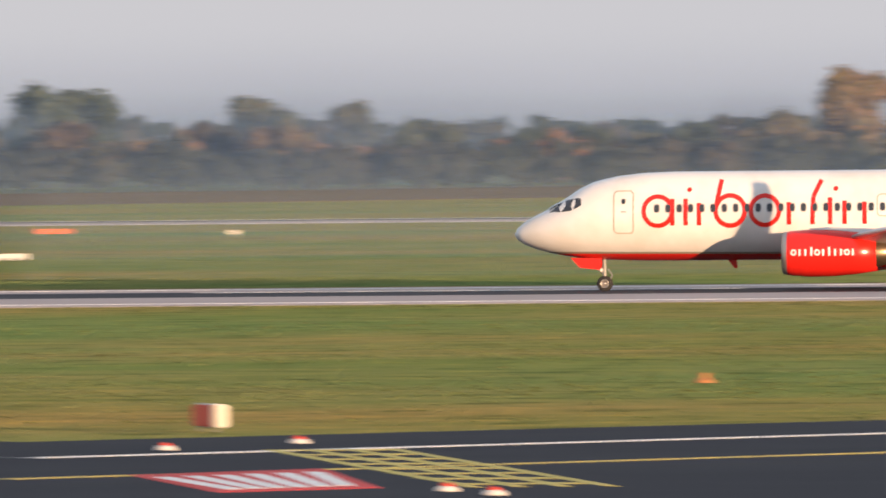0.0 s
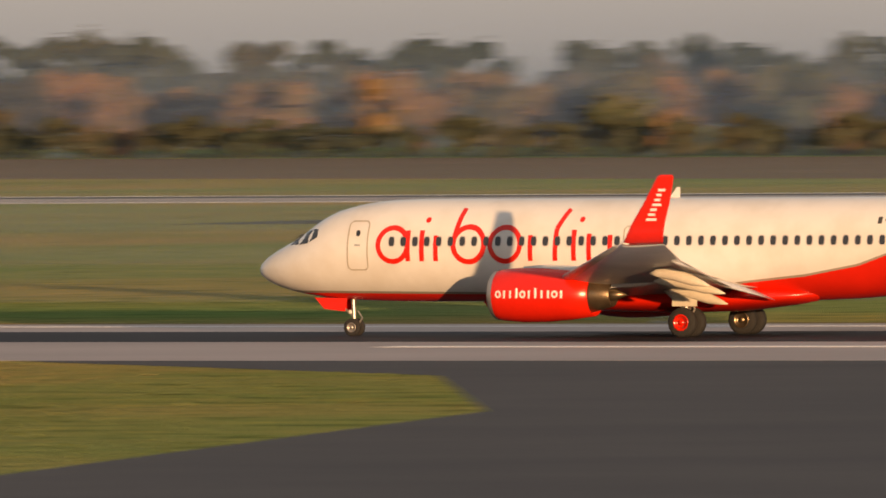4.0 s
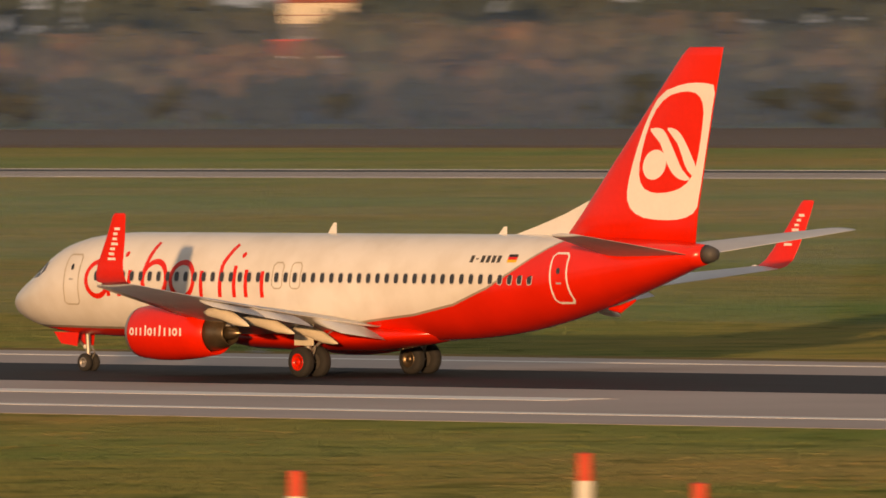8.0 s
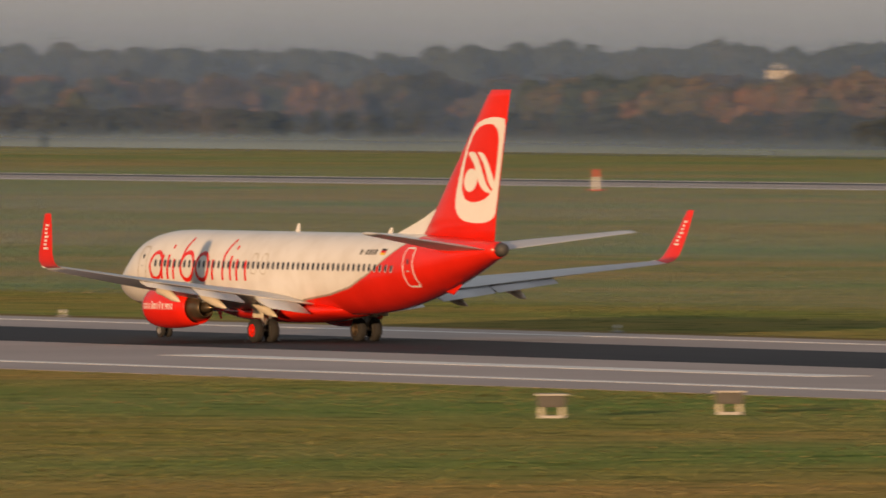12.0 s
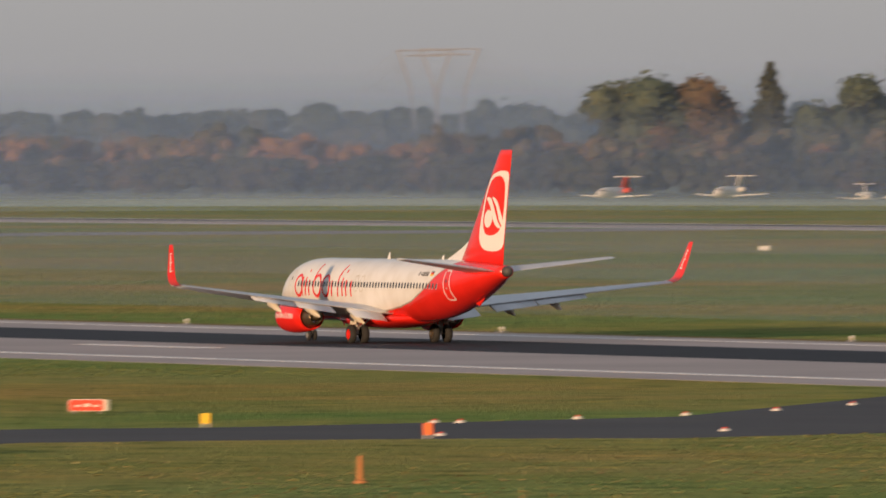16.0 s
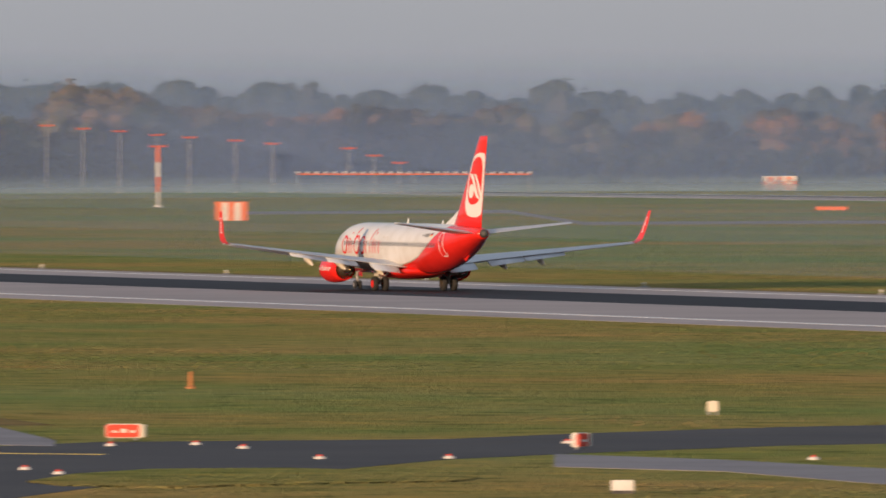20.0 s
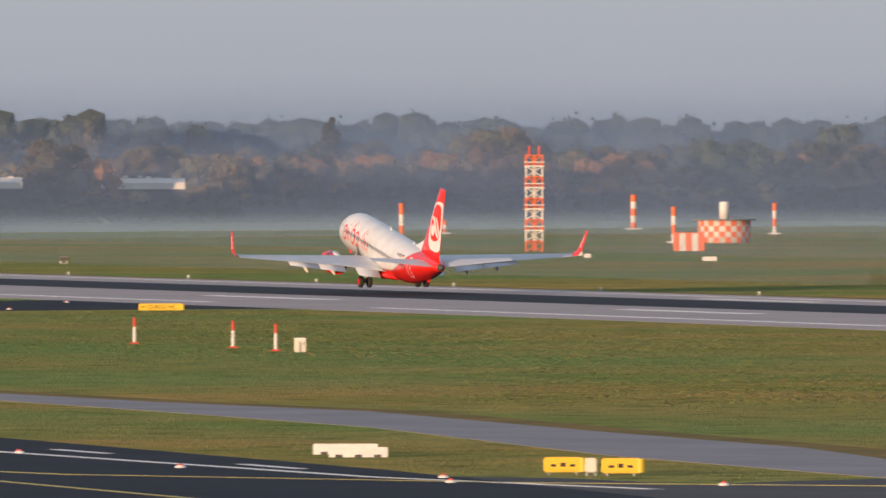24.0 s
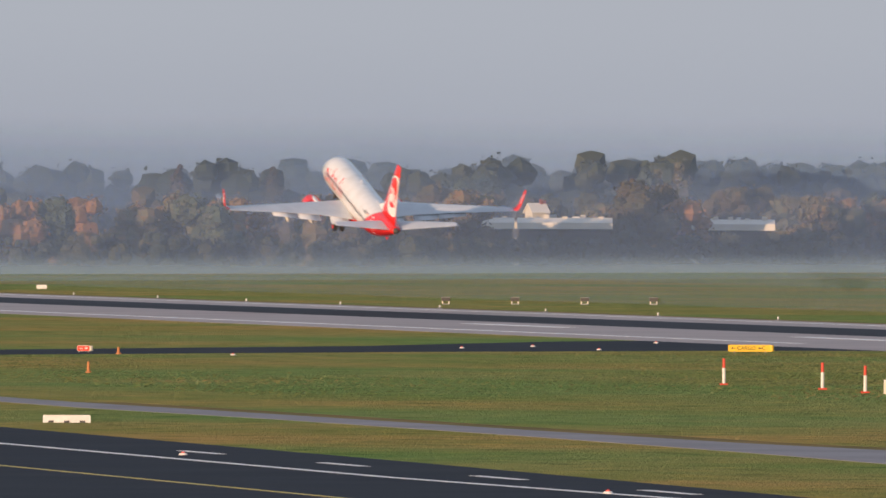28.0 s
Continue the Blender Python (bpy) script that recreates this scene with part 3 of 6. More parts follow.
    part("tail_skid", loft([[(x - 19.6, w * math.cos(i * math.tau / 8), z + h * math.sin(i * math.tau / 8)) for i in range(8)] for x, z, w, h in ((32.9, 2.62, 0.03, 0.05), (33.5, 2.62, 0.1, 0.16), (34.3, 2.95, 0.03, 0.05))]), PAINT_RED, plane)
    return plane


plane = build_plane()

# ---- ground, runway, taxiways ----
def grass_material():
    m = mat("grass", (0.180, 0.248, 0.086), (0.305, 0.285, 0.128), 0.035, 0.9, bump=0.9, fine=1.3, spec=0.12)
    nt = m.node_tree
    p = nt.nodes["Principled BSDF"]
    base = p.inputs["Base Color"].links[0].from_socket
    tc = nt.nodes["Texture Coordinate"]
    m.cycles.use_bump_map_correction = False
    # upright blades catch the low sun: tilt the surface at the scale of tussocks
    tilt = nt.nodes.new("ShaderNodeTexNoise")
    tilt.inputs["Scale"].default_value, tilt.inputs["Detail"].default_value = 7.0, 2
    nt.links.new(tc.outputs["Object"], tilt.inputs["Vector"])
    centre, grow, join, unit = (nt.nodes.new("ShaderNodeVectorMath") for _ in range(4))
    centre.operation, centre.inputs[1].default_value = "SUBTRACT", (0.5, 0.5, 0.5)
    grow.operation, grow.inputs[3].default_value = "SCALE", 12.0
    join.operation, join.inputs[1].default_value = "ADD", (0, 0, 1)
    unit.operation = "NORMALIZE"
    nt.links.new(tilt.outputs["Color"], centre.inputs[0])
    for p0, p1 in ((centre, grow), (grow, join), (join, unit)):
        nt.links.new(p0.outputs[0], p1.inputs[0])
    nt.links.new(unit.outputs[0], p.inputs["Normal"])
    big = nt.nodes.new("ShaderNodeTexNoise")
    big.inputs["Scale"].default_value, big.inputs["Detail"].default_value = 0.011, 4
    clump = nt.nodes.new("ShaderNodeTexNoise")
    clump.inputs["Scale"].default_value, clump.inputs["Detail"].default_value = 0.28, 4
    for n in (big, clump):
        nt.links.new(tc.outputs["Object"], n.inputs["Vector"])
    tint = ramp_node(nt, [(0.36, (0.78, 1.04, 0.9)), (0.62, (1.3, 1.02, 0.9))])
    nt.links.new(big.outputs[0], tint.inputs[0])
    tuft = ramp_node(nt, [(0.33, (0.56, 0.62, 0.56)), (0.45, (0.95, 0.97, 0.95)), (0.58, (1.02, 1.0, 1.0)), (0.72, (1.36, 1.22, 0.96))])
    nt.links.new(clump.outputs[0], tuft.inputs[0])
    last = base
    for t in (tint, tuft):
        mix = nt.nodes.new("ShaderNodeMix")
        mix.data_type, mix.blend_type = "RGBA", "MULTIPLY"
        mix.inputs[0].default_value = 1
        nt.links.new(last, mix.inputs[6])
        nt.links.new(t.outputs[0], mix.inputs[7])
        last = mix.outputs[2]
    nt.links.new(last, p.inputs["Base Color"])
    return m


GRASS = grass_material()
WORN_ASPHALT = mat("worn_asphalt", (0.085, 0.083, 0.086), (0.11, 0.105, 0.104), 0.06, 0.88, bump=0.1, fine=2.2, spec=0.12)
ASPHALT = mat("asphalt", (0.018, 0.022, 0.032), (0.030, 0.034, 0.043), 0.08, 0.85, bump=0.1, fine=3, spec=0.12)
CONCRETE = mat("concrete", (0.52, 0.44, 0.41), (0.42, 0.36, 0.335), 0.05, 0.9, bump=0.1, fine=2, spec=0.12)
PATH = mat("path_asphalt", (0.36, 0.33, 0.33), (0.28, 0.26, 0.26), 0.1, 0.9, bump=0.1, fine=2, spec=0.12)
RUBBER = mat("rubbered_concrete", (0.022, 0.024, 0.032), (0.05, 0.052, 0.06), 0.03, 0.8, fine=1.2, stretch=(0.12, 1, 1), spec=0.12)
WHITE_LINE = mat("white_marking", (0.90, 0.89, 0.86), (0.80, 0.79, 0.76), 0.6, 0.8)
YELLOW_LINE = mat("yellow_marking", (0.62, 0.52, 0.12), (0.5, 0.42, 0.1), 0.6, 0.8)
RED_MARK = mat("red_marking", (0.62, 0.03, 0.03), (0.5, 0.04, 0.04), 0.8, 0.8)
STRAW = mat("dry_verge", (0.30, 0.19, 0.06), (0.16, 0.13, 0.04), 0.12, 0.95, bump=0.8, fine=2, spec=0.12)


def slab(name, pts, z1, m, label, z0=-0.2, kind="structure", category="pavement"):
    ob = part(name, sheet(pts, z0, z1), m)
    return tagged(ob, label, category, "", kind)


PAVED = []


def strip(name, left, right, z1, m, label, category="pavement"):
    """A paved strip between two polylines."""
    if len(left) != len(right):
        return slab(name, list(left) + list(right)[::-1], z1, m, label, category=category)
    PAVED.append(list(left) + list(right)[::-1])
    bm = bmesh.new()
    for (a, b), (c, d) in zip(zip(left, right), zip(left[1:], right[1:])):
        bm.faces.new([bm.verts.new((x, y, z1)) for x, y in (a, b, d, c)])
        for p, q in ((a, c), (b, d)):
            bm.faces.new([bm.verts.new((x, y, z)) for (x, y), z in ((p, z1), (q, z1), (q, -0.2), (p, -0.2))])
    bmesh.ops.remove_doubles(bm, verts=bm.verts, dist=0.001)
    bmesh.ops.recalc_face_normals(bm, faces=bm.faces)
    return tagged(part(name, bm, m), label, category, "", "structure")


ground = part("ground", sheet([(-9000, -3000), (3000, -3000), (3000, 6000), (-9000, 6000)], -0.5, 0.0), GRASS)
tagged(ground, "mown airfield grass, green with straw-coloured patches", "grass", "", "structure")
slab("runway", [(-2700, -46), (420, -46), (420, 25), (-2700, 25)], 0.012, CONCRETE, "pale grey concrete runway with white edge lines", category="runway")
slab("touchdown_band", [(-2700, -12), (420, -12), (420, 8.5), (-2700, 8.5)], 0.018, RUBBER, "black rubber-streaked band along the runway", category="runway")
slab("north_runway", [(-3300, 520), (500, 520), (500, 575), (-3300, 575)], 0.012, CONCRETE, "distant parallel concrete runway", category="runway")
slab("north_runway_band", [(-3300, 556), (500, 556), (500, 568), (-3300, 568)], 0.018, RUBBER, "dark rubbered strip of the far runway", category="runway")
for x0, x1 in ((-2700, -1445), (-1381, -780), (-735, -235), (-128, -76), (-66, 420)):
    slab("edge_line_near", [(x0, -37.8), (x1, -37.8), (x1, -36.4), (x0, -36.4)], 0.022, WHITE_LINE, "white painted runway edge line", category="marking")
slab("edge_line_far", [(-2700, 19.2), (420, 19.2), (420, 20.1), (-2700, 20.1)], 0.022, WHITE_LINE, "white painted runway edge line", category="marking")
slab("verge_far", [(-2700, 25), (420, 25), (420, 28.5), (-2700, 28.5)], 0.006, STRAW, "dry straw-coloured runway verge", category="grass")
slab("north_edge_line", [(-3300, 523), (500, 523), (500, 524.5), (-3300, 524.5)], 0.022, WHITE_LINE, "white edge line of the far runway", category="marking")
slab("north_edge_line_far", [(-3300, 571), (500, 571), (500, 572.5), (-3300, 572.5)], 0.022, WHITE_LINE, "white edge line of the far runway", category="marking")
# runway exits and side taxiways
strip("runway_exit_north", [(-62, 25), (-84, 48), (-90, 66), (-93, 104), (-95, 135), (-96, 167), (-100, 222), (-104, 264), (-111, 327), (-118, 366)], [(-215, 25), (-165, 55), (-130, 100), (-112, 150), (-112, 190), (-115, 222), (-118, 258), (-125, 306), (-128, 350), (-130, 372)], 0.01, ASPHALT, "dark asphalt exit towards the far runway", "taxiway")
slab("north_link", [(-120, 372), (-130, 384), (-142, 420), (-152, 452), (-162, 500), (-168, 520), (-300, 520), (-240, 420), (-200, 372)], 0.009, CONCRETE, "pale concrete link to the far runway", category="taxiway")
strip("north_taxiway", [(-200, 424), (-300, 420), (-420, 415)], [(-200, 390), (-300, 386), (-420, 380)], 0.014, ASPHALT, "dark asphalt taxiway between the runways", "taxiway")
strip("far_perimeter_road", [(-2202.1, 542.9), (-2159.8, 479.6), (-2158.1, 419.6), (-2097.4, 354.4), (-2097.7, 321.7), (-2082.0, 288.2), (-2379.7, 371.0), (-2346.4, 315.6)], [(-2132.7, 513.9), (-2093.5, 453.4), (-2092.6, 395.4), (-2035.7, 332.9), (-2036.3, 301.2), (-2021.7, 268.9), (-2303.3, 347.0), (-2272.4, 293.8)], 0.011, PATH, "grey perimeter road across the far grass", "road")
strip("runway_exit_near", [(-96, -43), (-94, -75), (-86, -130), (-78, -235)], [(-222, -43), (-190, -70), (-165, -120), (-135, -235)], 0.01, WORN_ASPHALT, "dark asphalt runway exit", "taxiway")
strip("runway_exit_west", [(-765.3, -46.2), (-744.2, -57.1), (-692.9, -90.0), (-684.9, -104.5), (-678.3, -118.1), (-679.0, -127.3), (-673.2, -141.9), (-666.3, -154.7), (-655.3, -167.3), (-644.9, -176.7), (-644.1, -186.4), (-643.3, -192.2), (-636.5, -198.4), (-633.4, -203.1), (-628.0, -208.9), (-642.3, -210.8), (-648.4, -215.8)], [(-661.2, -46.9), (-660.8, -76.3), (-643.0, -110.6), (-647.2, -119.5), (-648.8, -129.3), (-648.4, -138.6), (-633.7, -155.6), (-627.8, -167.5), (-616.0, -179.8), (-605.7, -188.8), (-573.4, -207.3), (-563.9, -214.9), (-545.3, -223.9), (-547.3, -226.7), (-541.8, -231.9), (-555.1, -233.3), (-556.4, -238.5)], 0.01, WORN_ASPHALT, "dark asphalt runway exit with edge lights", "taxiway")
strip("runway_exit_far_west", [(-1474.3, -43.3), (-1459.6, -58.1), (-1415.5, -83.8), (-1366.5, -135.1), (-1327.3, -188.4)], [(-1371.0, -43.7), (-1376.0, -56.4), (-1361.4, -89.9), (-1332.0, -133.3), (-1297.8, -188.5)], 0.01, ASPHALT, "dark asphalt exit in the grass", "taxiway")
strip("taxiway", [(-1032.3, -208.1), (-786.4, -210.9), (-661.4, -213.4), (-567.1, -219.1)], [(-1032.5, -260.2), (-786.5, -261.1), (-629.1, -261.7), (-530.8, -262.0)], 0.013, ASPHALT, "wide dark asphalt taxiway with painted lines", "taxiway")
strip("service_road_east", [(-517.1, -181.9), (-550.3, -179.2), (-577.7, -177.4), (-601.7, -178.5), (-614.3, -181.5)], [(-499.0, -188.7), (-518.1, -190.8), (-550.1, -186.9), (-581.6, -185.1), (-591.4, -188.8)], 0.016, PATH, "narrow grey service road through the grass", "road")
strip("service_road", [(-647.4, -192.9), (-679.8, -186.6), (-706.1, -183.0), (-748.1, -181.0), (-814.6, -176.5), (-851.3, -179.7), (-899.8, -181.1), (-966.5, -182.6), (-1022.3, -184.4), (-1700.0, -180.4)], [(-636.0, -196.2), (-639.0, -198.0), (-652.7, -197.6), (-689.9, -196.2), (-766.7, -188.3), (-820.8, -186.8), (-876.2, -186.3), (-944.2, -187.1), (-997.4, -189.1), (-1700.0, -183.4)], 0.016, PATH, "narrow grey service road through the grass", "road")
strip("service_road_verge", [(-679.8, -183.6), (-706.1, -180.0), (-748.1, -178.0), (-814.6, -173.5), (-851.3, -176.7), (-899.8, -178.1), (-966.5, -179.6), (-1022.3, -181.4)], [(-679.8, -186.6), (-706.1, -183.0), (-748.1, -181.0), (-814.6, -176.5), (-851.3, -179.7), (-899.8, -181.1), (-966.5, -182.6), (-1022.3, -184.4)], 0.006, STRAW, "dry straw verge beside the service road", "grass")
slab("grass_island", [(-571.9, -215.4), (-583.4, -210.4), (-591.1, -205.1), (-591.4, -199.6), (-585.2, -196.9), (-573.0, -197.6), (-567.8, -200.1), (-566.5, -204.9), (-561.4, -212.8), (-565.3, -216.0)], 0.05, GRASS, "grass island between taxiways", category="grass")
strip("apron_taxiway", [(-60, -302), (-30, -312), (-5, -328), (1, -336), (21, -316), (60, -280)], [(-60, -430), (-30, -430), (-5, -430), (1, -430), (40, -430), (90, -400)], 0.013, ASPHALT, "dark asphalt taxiway with painted holding markings", "taxiway")
strip("taxi_edge_line", [(-60, -317), (-30, -328), (-5, -344), (3, -354.7), (22, -332.7), (60, -298)], [(-60, -317.7), (-30, -328.7), (-5, -344.7), (3.6, -355.4), (22.6, -333.3), (60.5, -298.6)], 0.02, WHITE_LINE, "white painted taxiway edge line", "marking")
strip("taxi_guide_line", [(-60, -338), (-30, -349), (-5, -366), (5, -376.8), (23, -355.8), (60, -320)], [(-60, -338.6), (-30, -349.6), (-5, -366.6), (5.4, -377.3), (23.4, -356.3), (60.4, -320.5)], 0.02, YELLOW_LINE, "yellow painted taxi guide line", "marking")
strip("west_edge_line", [(-1032.3, -219.9), (-746.1, -220.7), (-646.7, -217.3), (-619.1, -212.5)], [(-1032.3, -220.5), (-746.1, -221.3), (-646.7, -217.9), (-619.1, -213.1)], 0.02, WHITE_LINE, "white painted taxiway edge line", "marking")
strip("west_guide_line", [(-1032.4, -232.5), (-685.1, -233.7), (-589.7, -234.1)], [(-1032.4, -232.9), (-685.1, -234.1), (-589.7, -234.5)], 0.02, YELLOW_LINE, "yellow painted taxi guide line", "marking")
strip("west_curve_line", [(-685.1, -233.7), (-656.6, -228.1), (-633.9, -214.4), (-619.3, -198.7)], [(-685.1, -234.2), (-656.6, -228.7), (-633.3, -214.8), (-618.7, -199.0)], 0.021, YELLOW_LINE, "yellow painted curve line", "marking")
for k in range(5):
    x, y = -825.7 + k * 37.38, -215.7 + k * -0.14
    slab("taxi_dash", [(x, y - 0.3), (x + 11, y - 0.3), (x + 11, y + 0.3), (x, y + 0.3)], 0.02, WHITE_LINE, "white dash on the taxiway", category="marking")
for x0, x1, y0, y1 in ((-215, -150, -22, -20.2), (-460, -395, -24.5, -21.5), (-809, -766, -24.5, -22.8), (-660, -600, -24, -21.2), (-963, -940, -20, -18.6), (-1514, -1464, -22, -20), (-1671, -1622, -21, -19), (-1356, -1312, -22, -20), (-30, -5, 6, 7.2), (-1455, -1415, 12, 13.5)):
    slab("runway_bar", [(x0, y0), (x1, y0), (x1, y1), (x0, y1)], 0.024, WHITE_LINE, "white painted bar on the runway", category="marking")
# painted holding point: yellow ladder and a red sign panel
hold = thing("holding_marking", pose(12, -368, 0), "yellow ladder holding line painted on asphalt", "marking")
for k in range(4):
    a = Vector((8 + k * 0.95 - 12, -348 + 368, 0))
    d = Vector((8.2, -40, 0))
    n = Vector((0.30, 0, 0))
    part("ladder_rail", sheet([(a + p).xy[:] for p in (Vector((0, 0, 0)), n, d + n, d)], 0.0, 0.022), YELLOW_LINE, hold)
for k in range(8):
    a = Vector((8 - 12 + k * 1.05, 20 - k * 5.2, 0))
    part("ladder_rung", sheet([(a.x, a.y), (a.x + 3.1, a.y), (a.x + 3.4, a.y - 1.2), (a.x + 0.3, a.y - 1.2)], 0.0, 0.021), YELLOW_LINE, hold)
panel = thing("painted_sign_panel", pose(11, -380, 0), "red painted sign panel with white bars on asphalt", "marking")
part("red_field", sheet([(-3.4, 6), (0.4, 11), (3.4, -8), (0.2, -11)], 0.0, 0.021), RED_MARK, panel)
for k in range(6):
    u = k / 5
    part("white_bar", sheet([(-2.6 + 2.9 * u, 5 + 4 * u - 1.5), (-2.25 + 2.9 * u, 5 + 4 * u - 1.2), (0.55 + 2.1 * u, -8.4 + 2.6 * u), (0.2 + 2.1 * u, -8.7 + 2.6 * u)], 0.0, 0.025), WHITE_LINE, panel)


# ---- woods ----
BARK = mat("bark", (0.10, 0.075, 0.05), (0.06, 0.045, 0.03), 4, 0.95, bump=0.5)


def leaf_material(name, stops, patch):
    """Autumn leaves: colour by leaf and by larger patches."""
    m = bpy.data.materials.new(name)
    m.use_nodes = True
    nt = m.node_tree
    p = nt.nodes["Principled BSDF"]
    p.inputs["Roughness"].default_value = 0.85
    tc = nt.nodes.new("ShaderNodeTexCoord")
    geo = nt.nodes.new("ShaderNodeNewGeometry")
    n = nt.nodes.new("ShaderNodeTexNoise")
    n.inputs["Scale"].default_value, n.inputs["Detail"].default_value = patch, 2
    nt.links.new(tc.outputs["Object"], n.inputs["Vector"])
    oi = nt.nodes.new("ShaderNodeObjectInfo")
    a = nt.nodes.new("ShaderNodeMath")
    a.operation, a.inputs[1].default_value = "MULTIPLY_ADD", 0.25
    nt.links.new(geo.outputs["Random Per Island"], a.inputs[0])
    b = nt.nodes.new("ShaderNodeMath")
    b.operation, b.inputs[1].default_value, b.inputs[2].default_value = "MULTIPLY_ADD", 0.5, -0.37
    nt.links.new(oi.outputs["Random"], b.inputs[0])
    nt.links.new(b.outputs[0], a.inputs[2])
    c = nt.nodes.new("ShaderNodeMath")
    c.operation, c.inputs[1].default_value = "MULTIPLY_ADD", 1.5
    nt.links.new(n.outputs[0], c.inputs[0])
    nt.links.new(a.outputs[0], c.inputs[2])
    d = nt.nodes.new("ShaderNodeMath")
    d.operation, d.inputs[1].default_value = "SUBTRACT", 0.2
    nt.links.new(c.outputs[0], d.inputs[0])
    r = ramp_node(nt, stops)
    nt.links.new(d.outputs[0], r.inputs[0])
    nt.links.new(r.outputs[0], p.inputs["Base Color"])
    return m


LEAF_TREE = leaf_material("leaves_tree", [(0.15, (0.045, 0.068, 0.049)), (0.40, (0.080, 0.101, 0.058)), (0.62, (0.143, 0.122, 0.064)), (0.82, (0.212, 0.129, 0.064)), (1.0, (0.286, 0.138, 0.053))], 0.02)
LEAF_HEDGE = leaf_material("leaves_hedge", [(0.15, (0.032, 0.042, 0.023)), (0.45, (0.057, 0.059, 0.032)), (0.65, (0.083, 0.066, 0.036)), (0.85, (0.117, 0.074, 0.036))], 0.05)
LEAF_FAR = leaf_material("leaves_far", [(0.2, (0.035, 0.050, 0.035)), (0.5, (0.060, 0.070, 0.045)), (0.8, (0.10, 0.08, 0.05))], 0.02)
LEAF_ORANGE = leaf_material("leaves_orange", [(0.2, (0.22, 0.085, 0.025)), (0.8, (0.34, 0.14, 0.04))], 0.2)

rng = np.random.default_rng(7)


def ball_quads(n=2):
    """The faces of a rounded cube as unit quads."""
    g = np.tan(np.linspace(-1, 1, n + 1) * math.pi / 4)
    out = []
    for i in range(n):
        for j in range(n):
            for k in (-1, 1):
                face = np.array([(g[i], g[j], k), (g[i + 1], g[j], k), (g[i + 1], g[j + 1], k), (g[i], g[j + 1], k)])
                out += [face, face[:, [2, 0, 1]], face[:, [1, 2, 0]]]
    out = np.array(out)
    return out / np.linalg.norm(out, axis=2)[:, :, None]


LUMP, FINE_LUMP = ball_quads(2), ball_quads(4)


def crown_quads(h, w, count, size, columns=False, ball=LUMP):
    """One crown as quads (n, 4, 3): lumpy boughs with loose leaf clumps round them, an uneven outline and gaps."""
    lobes = 16 if columns else int(rng.integers(9, 14))
    if columns:
        taper = (0.5, 0.42, 0.2, 0.04) if columns == "cone" else (0.26, 0.4, 0.3, 0.1)
        cen = np.stack([rng.normal(0, w * 0.06, lobes), rng.normal(0, w * 0.06, lobes), np.linspace(0.12, 0.92, lobes) * h], 1)
        rad = np.interp(np.linspace(0, 1, lobes), (0, 0.3, 0.75, 1), taper) * w * rng.uniform(0.85, 1.15, lobes)
    else:
        ang, u = rng.uniform(0, 6.283, lobes), rng.uniform(0.16, 0.84, lobes)
        u[0], u[1] = 0.45, 0.74
        spread = w * 0.33 * np.sqrt(np.clip(1 - ((u - 0.4) / 0.58) ** 2, 0.03, 1))
        spread[:2] *= 0.25
        cen = np.stack([np.cos(ang) * spread, np.sin(ang) * spread, u * h], 1)
        rad = w * rng.uniform(0.16, 0.26, lobes)
        rad[0] = w * 0.36
        rad = np.minimum(rad, (h - cen[:, 2]) * 1.05 + 0.02 * h)
    lumps = []
    for c, r in zip(cen, rad):
        a, b = rng.uniform(0, 6.283, 2)
        q = ball * (1 + 0.16 * np.sin(5 * ball[:, :, :1] + a) + 0.14 * np.sin(6 * ball[:, :, 2:] + 4 * ball[:, :, 1:2] + b) + 0.1 * np.sin(17 * ball[:, :, 1:2] + 13 * ball[:, :, :1] + a + b))
        lumps.append(q * r * 0.66 * np.array([1, 1, 0.88]) + c)
    lumps = np.concatenate(lumps)
    lumps[:, :, 2] = np.clip(lumps[:, :, 2], 0.01 * h, None)
    pick = rng.integers(0, lobes, count)
    d = rng.normal(size=(count, 3))
    d /= np.linalg.norm(d, axis=1)[:, None]
    rr = rad[pick] * rng.uniform(0.62, 1.0, count)
    pos = cen[pick] + d * rr[:, None] * np.array([1, 1, 0.88])
    pos[:, 2] = np.clip(pos[:, 2], 0.03 * h, None)
    nrm = d + rng.normal(scale=0.55, size=d.shape)
    nrm /= np.linalg.norm(nrm, axis=1)[:, None]
    side = np.cross(nrm, rng.normal(size=d.shape))
    side /= np.linalg.norm(side, axis=1)[:, None]
    up = np.cross(nrm, side)
    s = size * rng.uniform(0.5, 1.2, count)[:, None]
    loose = np.stack([pos - side * s - up * s * 0.6, pos + side * s - up * s * 0.8, pos + side * s * 0.8 + up * s, pos - side * s * 0.7 + up * s * 0.9], 1)
    return np.concatenate([lumps, loose])


def quads_object(name, quads, material, label, category, parent=None, kind=""):
    """One mesh from many quads."""
    q = np.concatenate(quads).reshape(-1, 3)
    me = bpy.data.meshes.new(name)
    n = len(q) // 4
    me.vertices.add(len(q))
    me.vertices.foreach_set("co", q.ravel())
    me.loops.add(len(q))
    me.loops.foreach_set("vertex_index", np.arange(len(q)))
    me.polygons.add(n)
    me.polygons.foreach_set("loop_start", np.arange(0, len(q), 4))
    me.update(calc_edges=True)
    me.materials.append(material)
    ob = new(name, me)
    ob.parent = parent
    return tagged(ob, label, category, "", kind)


